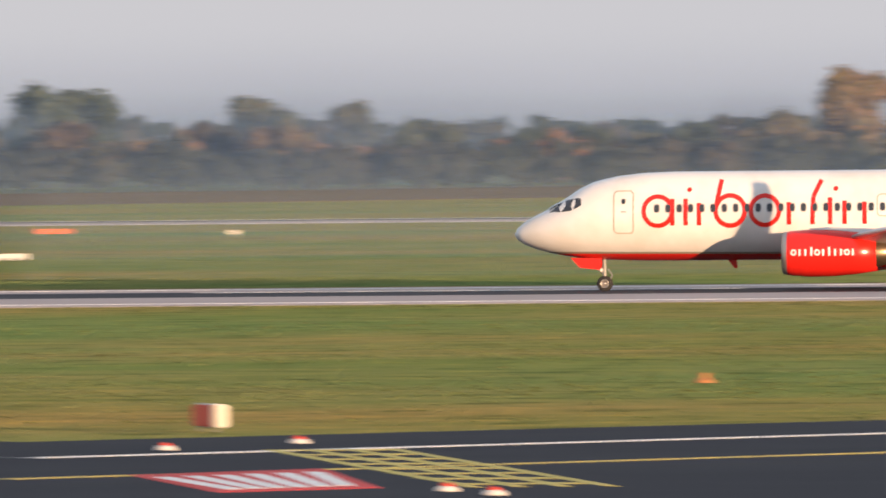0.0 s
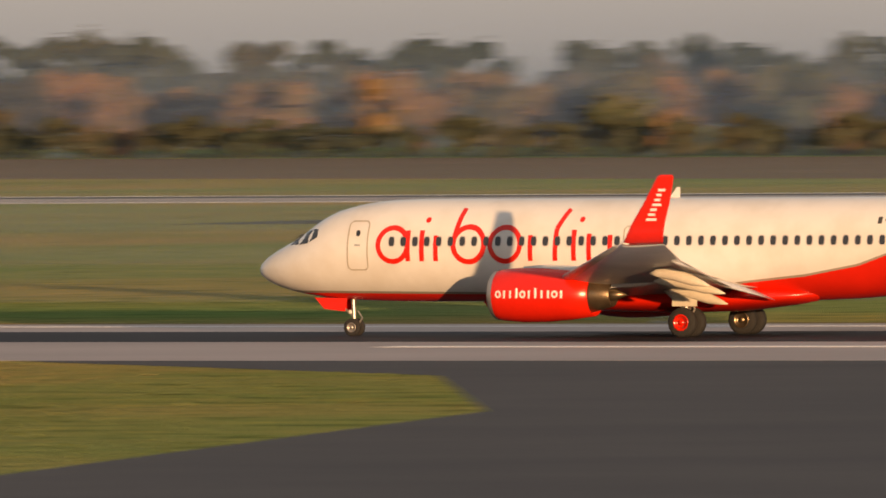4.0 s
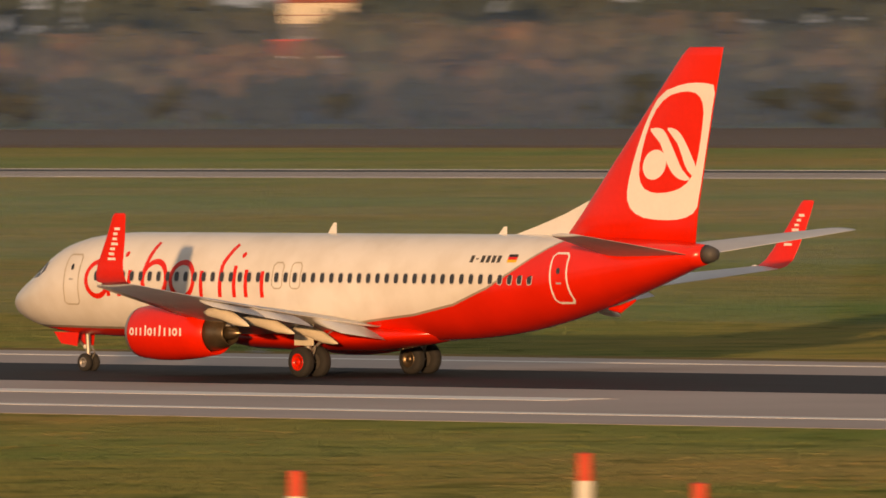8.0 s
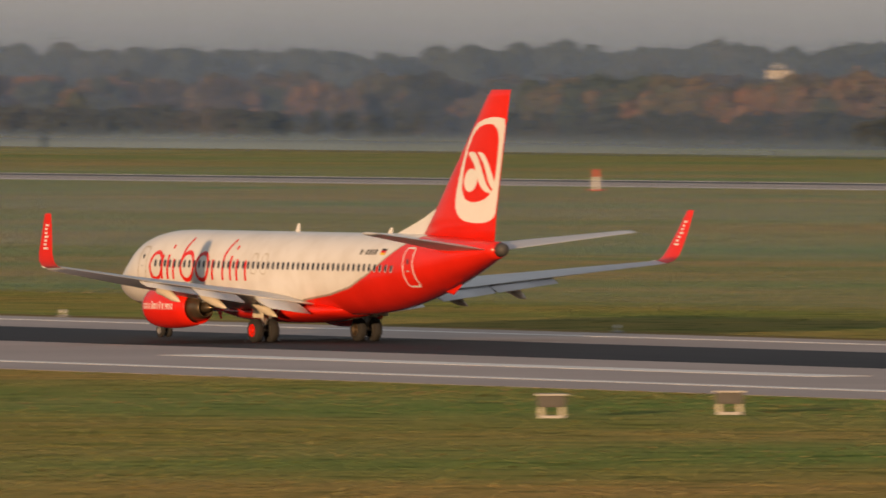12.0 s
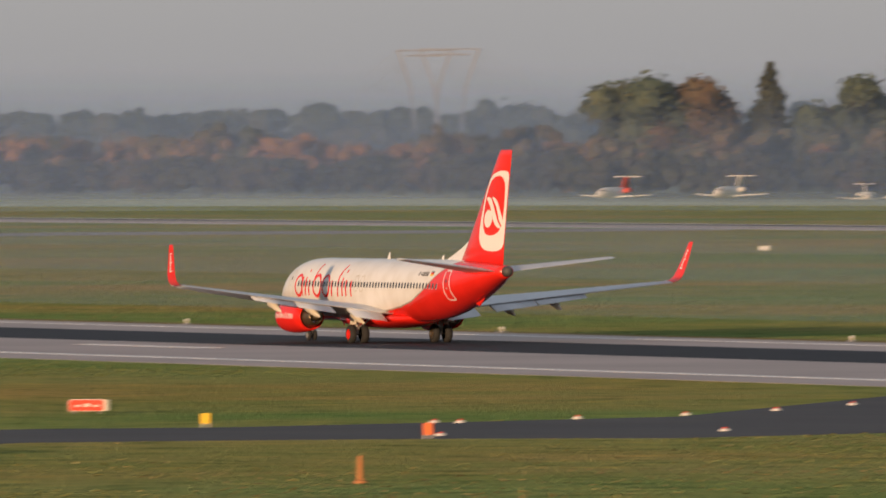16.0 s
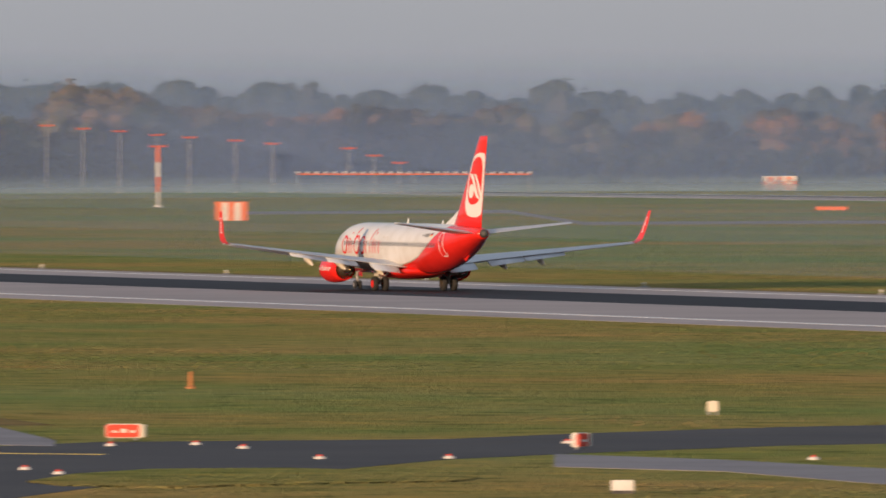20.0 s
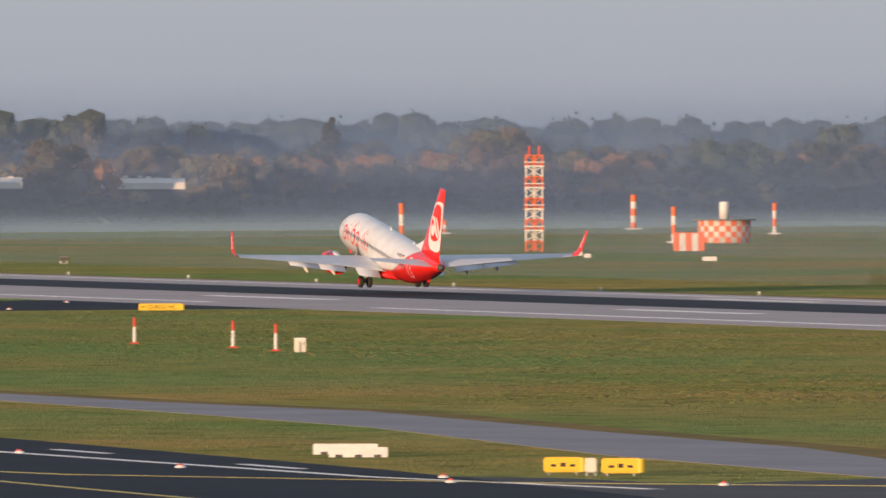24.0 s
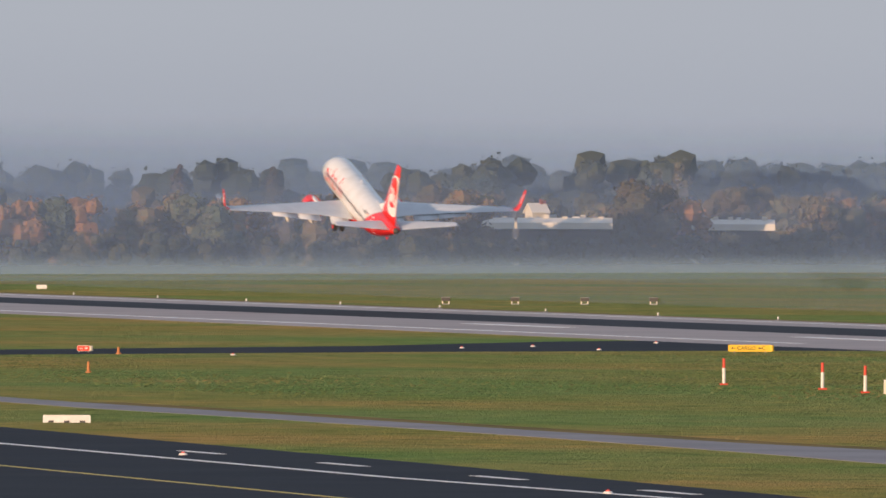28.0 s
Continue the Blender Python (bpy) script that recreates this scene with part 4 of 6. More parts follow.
# the wood's edge: x, y, hedge height, middle row, skyline row
EDGE = ((420, 1260, 6.4, 7.8, 9.3), (-90, 1230, 6.4, 7.8, 9.4), (-190, 1120, 6.2, 8.4, 10.0), (-310, 900, 4.8, 9.8, 12.0), (-500, 930, 4.6, 11.0, 13.5), (-920, 1060, 5.6, 10, 18),
        (-1040, 1000, 5.4, 10.5, 19), (-1220, 957, 6.9, 12, 20), (-1430, 944, 8.2, 14.5, 22), (-1620, 922, 8.5, 12.5, 17), (-1860, 905, 5.4, 11, 18), (-2050, 888, 6.9, 13, 20),
        (-2600, 1080, 5.5, 12, 20), (-3132, 1060, 9.5, 16, 23.5), (-3405, 1070, 12, 16.5, 26), (-3624, 970, 10, 17, 25), (-3496, 699, 8.4, 17.5, 26), (-3401, 619, 8.3, 18, 26.5),
        (-3233, 500, 8.6, 17, 25), (-3155, 413, 8.0, 16, 25), (-2998, 319, 7.6, 16, 25.6), (-2870, 225, 7.2, 15.8, 25.2), (-2831, 142, 7.6, 15.6, 23), (-2802, 23, 7.6, 15, 22))


def along_edge(step, back, jitter):
    """Places along the wood's edge, pushed back from the airfield."""
    for (x0, y0, *a), (x1, y1, *b) in zip(EDGE, EDGE[1:]):
        n = max(1, int(math.hypot(x1 - x0, y1 - y0) / step / max(0.5, min(1, a[1] / 14))))
        for i in range(n):
            u = (i + rng.uniform(0, 1)) / n
            x, y = x0 + (x1 - x0) * u, y0 + (y1 - y0) * u
            d = math.hypot(x - 0, y + 376)
            k = back + rng.uniform(-jitter, jitter)
            yield x + x / d * k, y + (y + 376) / d * k, [p + (q - p) * u for p, q in zip(a, b)]


# gaps in the wood where the halls stand: first and last bearing from the viewpoint, reach
GLADES = ((77.42, 77.92, 3062), (76.82, 77.20, 3135))


def in_glade(x, y):
    b, d = math.degrees(math.atan2(-x, y + 376)), math.hypot(x, y + 376)
    return any(b0 < b < b1 and d < reach for b0, b1, reach in GLADES)


def wood_row(name, step, back, jitter, which, factor, count, size, material, label, rough=0.34):
    quads = []
    for x, y, hs in along_edge(step, back, jitter):
        h = hs[which] * factor * rng.uniform(1.08 - rough, 1.06)
        w = h * rng.uniform(0.75, 1.2)
        c = crown_quads(h, w, count, size * h / 10, columns=rng.uniform() < 0.06)
        c[:, :, 0] += x
        c[:, :, 1] += y
        if which == 0 or not in_glade(x, y):
            quads.append(c)
    return quads_object(name, quads, material, label, "woods", kind="stuff")


wood_row("hedge_row", 5.0, 0, 7, 0, 1.0, 220, 0.32, LEAF_HEDGE, "long hedge of dark autumn shrubs along the airfield")
wood_row("wood_belt", 6.6, 45, 28, 1, 0.95, 620, 0.20, LEAF_TREE, "belt of green and rust autumn trees")
wood_row("back_wood", 8.0, 290, 70, 1, 1.07, 260, 0.22, LEAF_FAR, "far back wood in autumn green")
wood_row("far_wood", 7.0, 780, 120, 2, 0.97, 150, 0.20, LEAF_FAR, "hazy far wood on the skyline", 0.16)


def tree_kind(h, w, count, material, columns=False):
    """A tapered trunk with limbs and a crown of leaf clumps."""
    tree = thing("tree", pose(0, -5000, 0), "broad autumn tree at the wood's edge", "tree", "trees at the wood's edge")
    bm = rod((0, 0, -0.2), (0.1, 0, h * 0.45), w * 0.035, w * 0.02, 8)
    rod((0.1, 0, h * 0.45), (0, 0.15, h * 0.85), w * 0.02, w * 0.006, 7, bm)
    part("trunk", bm, BARK, tree, "brown tapered trunk")
    for k in range(6):
        a = k * 1.05 + 0.3
        z = h * (0.22 + 0.09 * k)
        part("limb", rod((0, 0, z), (math.cos(a) * w * 0.3, math.sin(a) * w * 0.3, z + h * 0.2), w * 0.012, w * 0.004, 6), BARK, tree)
    quads_object("crown", [crown_quads(h, w, count * 2, 0.019 * h, columns, FINE_LUMP)], material, "", "", tree)
    return tree


KINDS = [tree_kind(10, 9.5, 1100, LEAF_TREE), tree_kind(10, 8, 1100, LEAF_TREE), tree_kind(10, 11, 1300, LEAF_TREE), tree_kind(10, 3.4, 900, LEAF_TREE, True), tree_kind(10, 9, 1100, LEAF_HEDGE)]
for k in KINDS[3:4]:
    tagged(k, "tall narrow poplar rising over the wood")
for x, y, hs in along_edge(27, 30, 14):
    h = hs[1] * rng.uniform(0.8, 1.12)
    i = int(rng.choice([0, 1, 2, 3, 4], p=[0.27, 0.25, 0.22, 0.06, 0.2]))
    turned = rng.uniform(0, 360)
    if in_glade(x, y):
        continue
    t = copy_thing(KINDS[i], pose(x, y, 0, 0, 0, turned))
    t.matrix_basis = t.matrix_basis @ Matrix.Diagonal((h / 10, h / 10, h / 10, 1))


def grass_tufts(name, x0, x1, y0, y1, count, size):
    """Loose tufts of longer grass, three leaning blades each."""
    c = np.stack([rng.uniform(x0, x1, count), rng.uniform(y0, y1, count)], 1)
    keep = np.sin(c[:, 0] * 0.021) + np.sin(c[:, 1] * 0.09 + c[:, 0] * 0.013) + rng.normal(0, 0.7, count) > 0.1
    for loop in PAVED:
        inside = np.zeros(len(c), bool)
        for (ax, ay), (bx, by) in zip(loop, loop[1:] + loop[:1]):
            if ay != by:
                inside ^= ((ay > c[:, 1]) != (by > c[:, 1])) & (c[:, 0] < (bx - ax) * (c[:, 1] - ay) / (by - ay) + ax)
        keep &= ~inside
    c = c[keep]
    quads = []
    for k in range(3):
        a = rng.uniform(0, 3.14, len(c))
        s = size * rng.uniform(0.5, 1.3, len(c))
        dx, dy, h = np.cos(a) * s, np.sin(a) * s, s * rng.uniform(0.12, 0.35, len(c))
        lean = rng.normal(0, 0.05, (len(c), 2))
        q = np.zeros((len(c), 4, 3))
        q[:, 0] = np.stack([c[:, 0] - dx, c[:, 1] - dy, 0 * a - 0.02], 1)
        q[:, 1] = np.stack([c[:, 0] + dx, c[:, 1] + dy, 0 * a - 0.02], 1)
        q[:, 2] = np.stack([c[:, 0] + dx * 0.6 + lean[:, 0], c[:, 1] + dy * 0.6 + lean[:, 1], h], 1)
        q[:, 3] = np.stack([c[:, 0] - dx * 0.7 + lean[:, 0], c[:, 1] - dy * 0.7 + lean[:, 1], h * 0.8], 1)
        quads.append(q)
    ob = quads_object(name, quads, TUFT, "loose tufts of longer green and straw grass", "grass", kind="stuff")
    return ob


TUFT = leaf_material("tuft_blades", [(0.2, (0.085, 0.115, 0.035)), (0.5, (0.12, 0.15, 0.045)), (0.8, (0.17, 0.16, 0.06)), (1.0, (0.22, 0.17, 0.075))], 0.03)
grass_tufts("grass_tufts", -200, 60, -315, -46, 30000, 0.13)
grass_tufts("grass_tufts_middle", -560, -200, -200, -46, 30000, 0.14)
grass_tufts("grass_tufts_west", -690, -560, -160, -46, 14000, 0.15)
grass_tufts("grass_tufts_far_west", -1350, -830, -165, -52, 30000, 0.16)
grass_tufts("grass_tufts_north", -1500, -340, 32, 380, 24000, 0.2)


# ---- haze painted on added tinted sheets, and ground mist, as thin standing veils ----
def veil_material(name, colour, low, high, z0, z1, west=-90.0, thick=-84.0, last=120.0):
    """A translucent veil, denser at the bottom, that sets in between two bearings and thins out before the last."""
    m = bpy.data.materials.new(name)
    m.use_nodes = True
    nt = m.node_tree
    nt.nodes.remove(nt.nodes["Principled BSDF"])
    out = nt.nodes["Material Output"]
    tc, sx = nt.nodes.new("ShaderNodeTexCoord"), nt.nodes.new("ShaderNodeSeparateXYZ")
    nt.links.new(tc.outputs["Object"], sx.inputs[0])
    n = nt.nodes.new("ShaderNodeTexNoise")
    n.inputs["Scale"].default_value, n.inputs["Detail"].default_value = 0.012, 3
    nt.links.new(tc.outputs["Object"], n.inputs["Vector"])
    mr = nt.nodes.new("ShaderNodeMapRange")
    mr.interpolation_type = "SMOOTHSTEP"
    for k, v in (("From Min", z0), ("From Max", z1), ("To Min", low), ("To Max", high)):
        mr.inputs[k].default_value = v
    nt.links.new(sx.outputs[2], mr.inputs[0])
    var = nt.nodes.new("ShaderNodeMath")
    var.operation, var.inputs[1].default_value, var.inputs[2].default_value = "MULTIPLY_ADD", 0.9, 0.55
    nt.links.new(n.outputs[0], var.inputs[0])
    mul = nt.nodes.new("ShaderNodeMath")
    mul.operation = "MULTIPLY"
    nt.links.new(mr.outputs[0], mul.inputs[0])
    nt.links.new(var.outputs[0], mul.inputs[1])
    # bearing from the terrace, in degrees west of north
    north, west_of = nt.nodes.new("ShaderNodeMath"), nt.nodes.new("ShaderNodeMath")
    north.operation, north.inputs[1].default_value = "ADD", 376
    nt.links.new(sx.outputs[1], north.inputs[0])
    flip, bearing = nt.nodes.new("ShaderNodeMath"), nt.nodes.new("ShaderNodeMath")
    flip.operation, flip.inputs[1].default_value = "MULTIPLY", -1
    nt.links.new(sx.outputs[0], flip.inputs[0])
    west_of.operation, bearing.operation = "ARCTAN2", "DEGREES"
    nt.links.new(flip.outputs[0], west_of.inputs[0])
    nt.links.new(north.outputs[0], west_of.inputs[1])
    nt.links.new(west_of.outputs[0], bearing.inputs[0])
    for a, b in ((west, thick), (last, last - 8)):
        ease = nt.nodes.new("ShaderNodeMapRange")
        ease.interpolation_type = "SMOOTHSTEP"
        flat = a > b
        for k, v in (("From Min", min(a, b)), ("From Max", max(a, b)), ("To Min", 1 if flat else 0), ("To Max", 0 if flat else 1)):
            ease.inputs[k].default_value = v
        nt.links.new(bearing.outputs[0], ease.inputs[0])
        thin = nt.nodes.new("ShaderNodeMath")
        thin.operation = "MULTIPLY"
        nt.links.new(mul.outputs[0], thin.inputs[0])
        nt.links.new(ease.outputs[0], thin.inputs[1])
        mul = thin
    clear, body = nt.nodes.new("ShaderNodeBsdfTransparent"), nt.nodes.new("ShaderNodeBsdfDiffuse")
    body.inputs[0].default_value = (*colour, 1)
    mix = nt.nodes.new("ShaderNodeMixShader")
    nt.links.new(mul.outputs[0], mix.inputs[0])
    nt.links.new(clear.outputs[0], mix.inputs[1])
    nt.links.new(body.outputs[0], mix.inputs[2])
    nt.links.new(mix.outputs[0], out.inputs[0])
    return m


# how far the wood's edge lies from the terrace, by degrees west of north
REACH = ((-22, 1760), (3, 1640), (9, 1480), (14, 1400), (21, 1440), (33, 1740), (42, 1830), (47, 1960), (51, 2090), (55, 2280), (58, 2430), (62, 2950), (66, 3420), (70, 3560), (73, 3480), (75, 3300), (77, 3110), (80, 2930), (88, 2860))


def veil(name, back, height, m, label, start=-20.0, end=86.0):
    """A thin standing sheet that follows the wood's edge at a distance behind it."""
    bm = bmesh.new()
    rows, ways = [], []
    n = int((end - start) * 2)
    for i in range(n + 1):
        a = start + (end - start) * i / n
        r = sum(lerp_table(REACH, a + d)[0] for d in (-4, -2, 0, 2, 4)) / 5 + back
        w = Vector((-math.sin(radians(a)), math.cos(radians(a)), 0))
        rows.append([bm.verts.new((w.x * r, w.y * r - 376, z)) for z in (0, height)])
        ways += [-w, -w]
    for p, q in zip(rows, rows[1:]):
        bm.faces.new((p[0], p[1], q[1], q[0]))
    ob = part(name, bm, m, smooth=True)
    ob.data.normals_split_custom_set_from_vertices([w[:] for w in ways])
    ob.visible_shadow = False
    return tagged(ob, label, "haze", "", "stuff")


def pushed(points, k):
    return [(x + x / math.hypot(x, y + 376) * k, y + (y + 376) / math.hypot(x, y + 376) * k) for x, y in points]


edge_line = [(p[0], p[1]) for p in EDGE]
# blue tint of the haze sheets lightens and cools the woods like distance
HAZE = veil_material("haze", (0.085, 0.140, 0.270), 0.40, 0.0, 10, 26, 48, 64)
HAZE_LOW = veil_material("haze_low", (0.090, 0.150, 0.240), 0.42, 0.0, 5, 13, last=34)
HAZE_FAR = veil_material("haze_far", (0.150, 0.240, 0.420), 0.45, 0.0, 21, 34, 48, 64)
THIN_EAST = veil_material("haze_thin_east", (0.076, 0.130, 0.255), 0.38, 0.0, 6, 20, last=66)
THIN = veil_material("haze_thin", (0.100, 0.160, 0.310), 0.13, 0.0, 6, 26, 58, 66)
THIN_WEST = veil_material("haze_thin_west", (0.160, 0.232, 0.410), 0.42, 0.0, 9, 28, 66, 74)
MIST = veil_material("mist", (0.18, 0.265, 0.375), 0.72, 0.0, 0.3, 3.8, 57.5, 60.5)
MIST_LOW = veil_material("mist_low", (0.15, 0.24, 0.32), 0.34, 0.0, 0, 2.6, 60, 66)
# dark blue added sheet that darkens and cools the sunlit woods
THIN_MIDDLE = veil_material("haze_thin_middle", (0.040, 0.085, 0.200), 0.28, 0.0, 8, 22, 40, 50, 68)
veil("haze_front_middle", -300, 22, THIN_MIDDLE, "dark blue sheet that tints the wood's edge as haze", 40.0, 68.0)
veil("haze_bank_east", 140, 15, HAZE_LOW, "pale blue sheet standing in for haze between the woods", -20.0, 34.0)
veil("haze_front_east", -40, 20, THIN_EAST, "thin blue sheet standing in for haze before the eastern wood", -20.0, 66.0)
veil("haze_bank", 170, 32, HAZE, "pale blue sheet standing in for haze between the woods", 48.0)
veil("haze_bank_far", 600, 40, HAZE_FAR, "blue sheet standing in for dense haze before the skyline", 48.0)
veil("haze_front", -60, 26, THIN, "thin blue sheet standing in for haze before the wood's edge", 58.0)
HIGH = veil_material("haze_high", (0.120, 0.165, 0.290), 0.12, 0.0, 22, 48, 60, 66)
veil("haze_high", -30, 46, HIGH, "thin high sheet standing in for haze before the tall trees", 58.0)
veil("haze_front_west", -190, 28, THIN_WEST, "thin blue sheet standing in for haze before the western wood", 68.0)
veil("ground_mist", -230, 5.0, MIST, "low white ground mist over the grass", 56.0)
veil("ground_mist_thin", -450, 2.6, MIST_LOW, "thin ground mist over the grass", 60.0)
# haze painted as added tinted sheets along the far side of the runway
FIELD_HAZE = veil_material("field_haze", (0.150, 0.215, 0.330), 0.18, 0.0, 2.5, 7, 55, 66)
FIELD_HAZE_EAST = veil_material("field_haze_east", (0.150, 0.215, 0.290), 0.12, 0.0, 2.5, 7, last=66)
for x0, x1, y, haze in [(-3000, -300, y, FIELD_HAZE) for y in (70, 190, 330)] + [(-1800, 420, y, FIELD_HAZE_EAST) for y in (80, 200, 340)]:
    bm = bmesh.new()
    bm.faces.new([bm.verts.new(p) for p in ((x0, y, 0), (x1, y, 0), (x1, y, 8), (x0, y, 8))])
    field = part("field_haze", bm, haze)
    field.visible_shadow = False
    tagged(field, "thin tinted sheet standing in for haze over the far grass", "haze", "", "stuff")
BROWN = mat("dry_reed_strip", (0.21, 0.13, 0.085), (0.15, 0.105, 0.065), 0.05, 0.95, bump=0.8, fine=1.0, spec=0.1)
near, far = pushed(edge_line[:12], -300), pushed(edge_line[:12], -5)
strip("dry_strip", far, near, 0.01, BROWN, "brown dry strip before the hedge", "grass")

# ---- airfield equipment ----
SIGN_YELLOW = mat("sign_yellow", (0.80, 0.52, 0.02), (0.70, 0.45, 0.02), 3, 0.45)
SIGN_RED = mat("sign_red", (0.75, 0.075, 0.035), (0.66, 0.06, 0.03), 3, 0.45)
SIGN_BLACK = mat("sign_black", (0.03, 0.028, 0.025))
WHITE_PLASTIC = mat("white_plastic", (0.76, 0.74, 0.70), (0.62, 0.60, 0.56), 2.5, 0.6)
ORANGE_PAINT = mat("orange_paint", (0.80, 0.17, 0.035), (0.68, 0.14, 0.03), 2.5, 0.6)
DULL_ORANGE = mat("dull_orange", (0.50, 0.20, 0.06), (0.40, 0.17, 0.06), 2.5, 0.7)
RED_PAINT = mat("red_paint", (0.68, 0.075, 0.035), (0.55, 0.06, 0.03), 2.5, 0.6)
TRUCK_YELLOW = mat("truck_yellow", (0.85, 0.38, 0.015), (0.75, 0.33, 0.012), 2, 0.4)
STEEL = mat("steel_grey", (0.33, 0.33, 0.33), (0.25, 0.25, 0.25), 4, 0.5, 0.4)
PLASTER = mat("plaster", (0.74, 0.68, 0.56), (0.64, 0.58, 0.48), 0.6, 0.85)
ROOF_TILE = mat("roof_tile", (0.30, 0.085, 0.05), (0.22, 0.07, 0.045), 1.2, 0.85, bump=0.4)
ROOF_GREY = mat("roof_grey", (0.20, 0.21, 0.23), (0.15, 0.16, 0.18), 1.2, 0.8)
WINDOW_DARK = mat("window_dark", (0.05, 0.055, 0.065), (0.08, 0.085, 0.095), 1, 0.5, spec=0.25)
# tree shade put into the wall colour of the long halls
DARK_WALL = mat("tree_shade_wall", (0.060, 0.058, 0.045), (0.045, 0.043, 0.034), 0.8, 0.9)
HANGAR_CREAM = mat("hangar_cream", (0.50, 0.43, 0.32), (0.43, 0.37, 0.28), 0.25, 0.85)
TEAL = mat("teal_sheet", (0.02, 0.17, 0.16), (0.02, 0.13, 0.13), 2, 0.6)
BLUE_SHEET = mat("blue_sheet", (0.22, 0.30, 0.46), (0.18, 0.25, 0.40), 0.4, 0.6)
# distance haze painted into the steel as a bluish grey
BRIDGE_HAZE = mat("bridge_haze_grey", (0.24, 0.27, 0.34), (0.22, 0.25, 0.32), 0.5, 0.8)


def guidance_sign(x, y, face, w, h, colour, marks, words=""):
    """A lit guidance sign on two feet, with rounded cheeks."""
    base = SIGN_YELLOW if colour == "yellow" else SIGN_RED
    s = thing("guidance_sign", pose(x, y, 0, 0, 0, face), f"{colour} airfield guidance sign on short feet in grass", "sign")
    z = 0.14
    h *= 0.86
    part("box", box(-w / 2, w / 2, -0.16, 0.16, z, z + h, 0.05), base, s, "painted sign box")
    part("frame", box(-w / 2 - 0.03, w / 2 + 0.03, -0.10, 0.20, z - 0.03, z + h + 0.03, 0.06), WHITE_PLASTIC if colour == "red" else base, s)
    part("end_cheek", rod((w / 2 + 0.03, 0.02, z), (w / 2 + 0.03, 0.02, z + h), 0.2, n=16), PLASTER if colour == "red" else base, s, "rounded end cheek")
    for k in (-1, 1):
        part("foot", rod((k * w * 0.36, 0, -0.1), (k * w * 0.36, 0, z), 0.05, n=8), STEEL, s)
    ink = SIGN_BLACK if colour == "yellow" else WHITE_PLASTIC
    if words:
        c = bpy.data.curves.new("lettering", "FONT")
        c.body, c.size, c.align_x, c.align_y, c.extrude = words, h * 0.86, "CENTER", "CENTER", 0.004
        c.materials.append(ink)
        t = new("lettering", c)
        t.matrix_basis = pose(0.12, -0.17, z + h / 2, 90, 0, 0)
        t.parent = s
        arrow = bmesh.new()
        for cx in (-w * 0.42, w * 0.21):
            box(cx, cx + 0.34, -0.175, -0.162, z + h * 0.46, z + h * 0.56, bm=arrow)
            v = [arrow.verts.new(p) for p in ((cx - 0.08, -0.172, z + h * 0.51), (cx + 0.1, -0.172, z + h * 0.7), (cx + 0.1, -0.172, z + h * 0.32))]
            arrow.faces.new(v)
        part("arrow", arrow, ink, s)
    else:
        for k in range(marks):
            u = -w * 0.38 + w * 0.76 * (k + 0.5) / marks
            part("bar", box(u - w * 0.22 / marks, u + w * 0.22 / marks, -0.175, -0.158, z + h * 0.36, z + h * (0.66 if k % 2 else 0.54)), ink, s)
    return s


def edge_light_kind():
    s = thing("edge_light", pose(0, -4900, 0), "small red and white taxiway edge light on its base", "light", "airfield edge lights")
    part("base_plate", loft(ring_stack([(0, 0.24), (0.07, 0.23), (0.12, 0.17)])), WHITE_PLASTIC, s, "", True)
    part("stem", rod((0, 0, 0.05), (0, 0, 0.16), 0.05, n=10), STEEL, s)
    part("lens", loft(ring_stack([(0.11, 0.11), (0.15, 0.11), (0.19, 0.07), (0.2, 0.03)])), RED_PAINT, s, "red lens", True)
    return s


def ring_stack(profile, n=16, x=0.0, y=0.0):
    """Rings round an upright axis from (z, radius) pairs."""
    return [[(x + r * math.cos(i * math.tau / n), y + r * math.sin(i * math.tau / n), z) for i in range(n)] for z, r in profile]


EDGE_LIGHT = edge_light_kind()


def edge_light(x, y):
    return copy_thing(EDGE_LIGHT, pose(x, y, 0))


def marker_post(x, y, h, r):
    """An upright white tube with a red top on a red foot."""
    s = thing("marker_post", pose(x, y, 0), "red-topped white marker post standing in grass", "post")
    part("foot", box(-r * 2.2, r * 2.2, -r * 2.2, r * 2.2, -0.05, 0.12, 0.02), RED_PAINT, s)
    part("shaft", rod((0, 0, 0.1), (0, 0, 0.1 + h * 0.64), r, n=14), WHITE_PLASTIC, s, "white shaft")
    part("top", rod((0, 0, 0.1 + h * 0.64), (0, 0, 0.1 + h), r * 0.92, r * 0.85, n=14), RED_PAINT, s, "red top")
    part("cap", loft(ring_stack([(0.1 + h, r * 0.9), (0.13 + h, r * 0.9), (0.16 + h, r * 0.3)])), RED_PAINT, s)
    return s


def barrier_block(x, y, face, w, h=0.6):
    s = thing("barrier_block", pose(x, y, 0, 0, 0, face), "long white concrete barrier block lying in grass", "barrier")
    h *= 0.78
    part("body", loft([[(u, -0.3, 0), (u, 0.3, 0), (u, 0.24, h), (u, -0.24, h)] for u in (-w / 2, w / 2)]), WHITE_PLASTIC, s)
    for k in range(3):
        u = -w * 0.33 + k * w * 0.33
        part("slot", box(u - 0.16, u + 0.16, -0.31, -0.26, 0.0, 0.12), DARK, s)
    part("top_rib", box(-w / 2, w / 2, -0.1, 0.1, h, h + 0.05, 0.02), WHITE_PLASTIC, s)
    return s


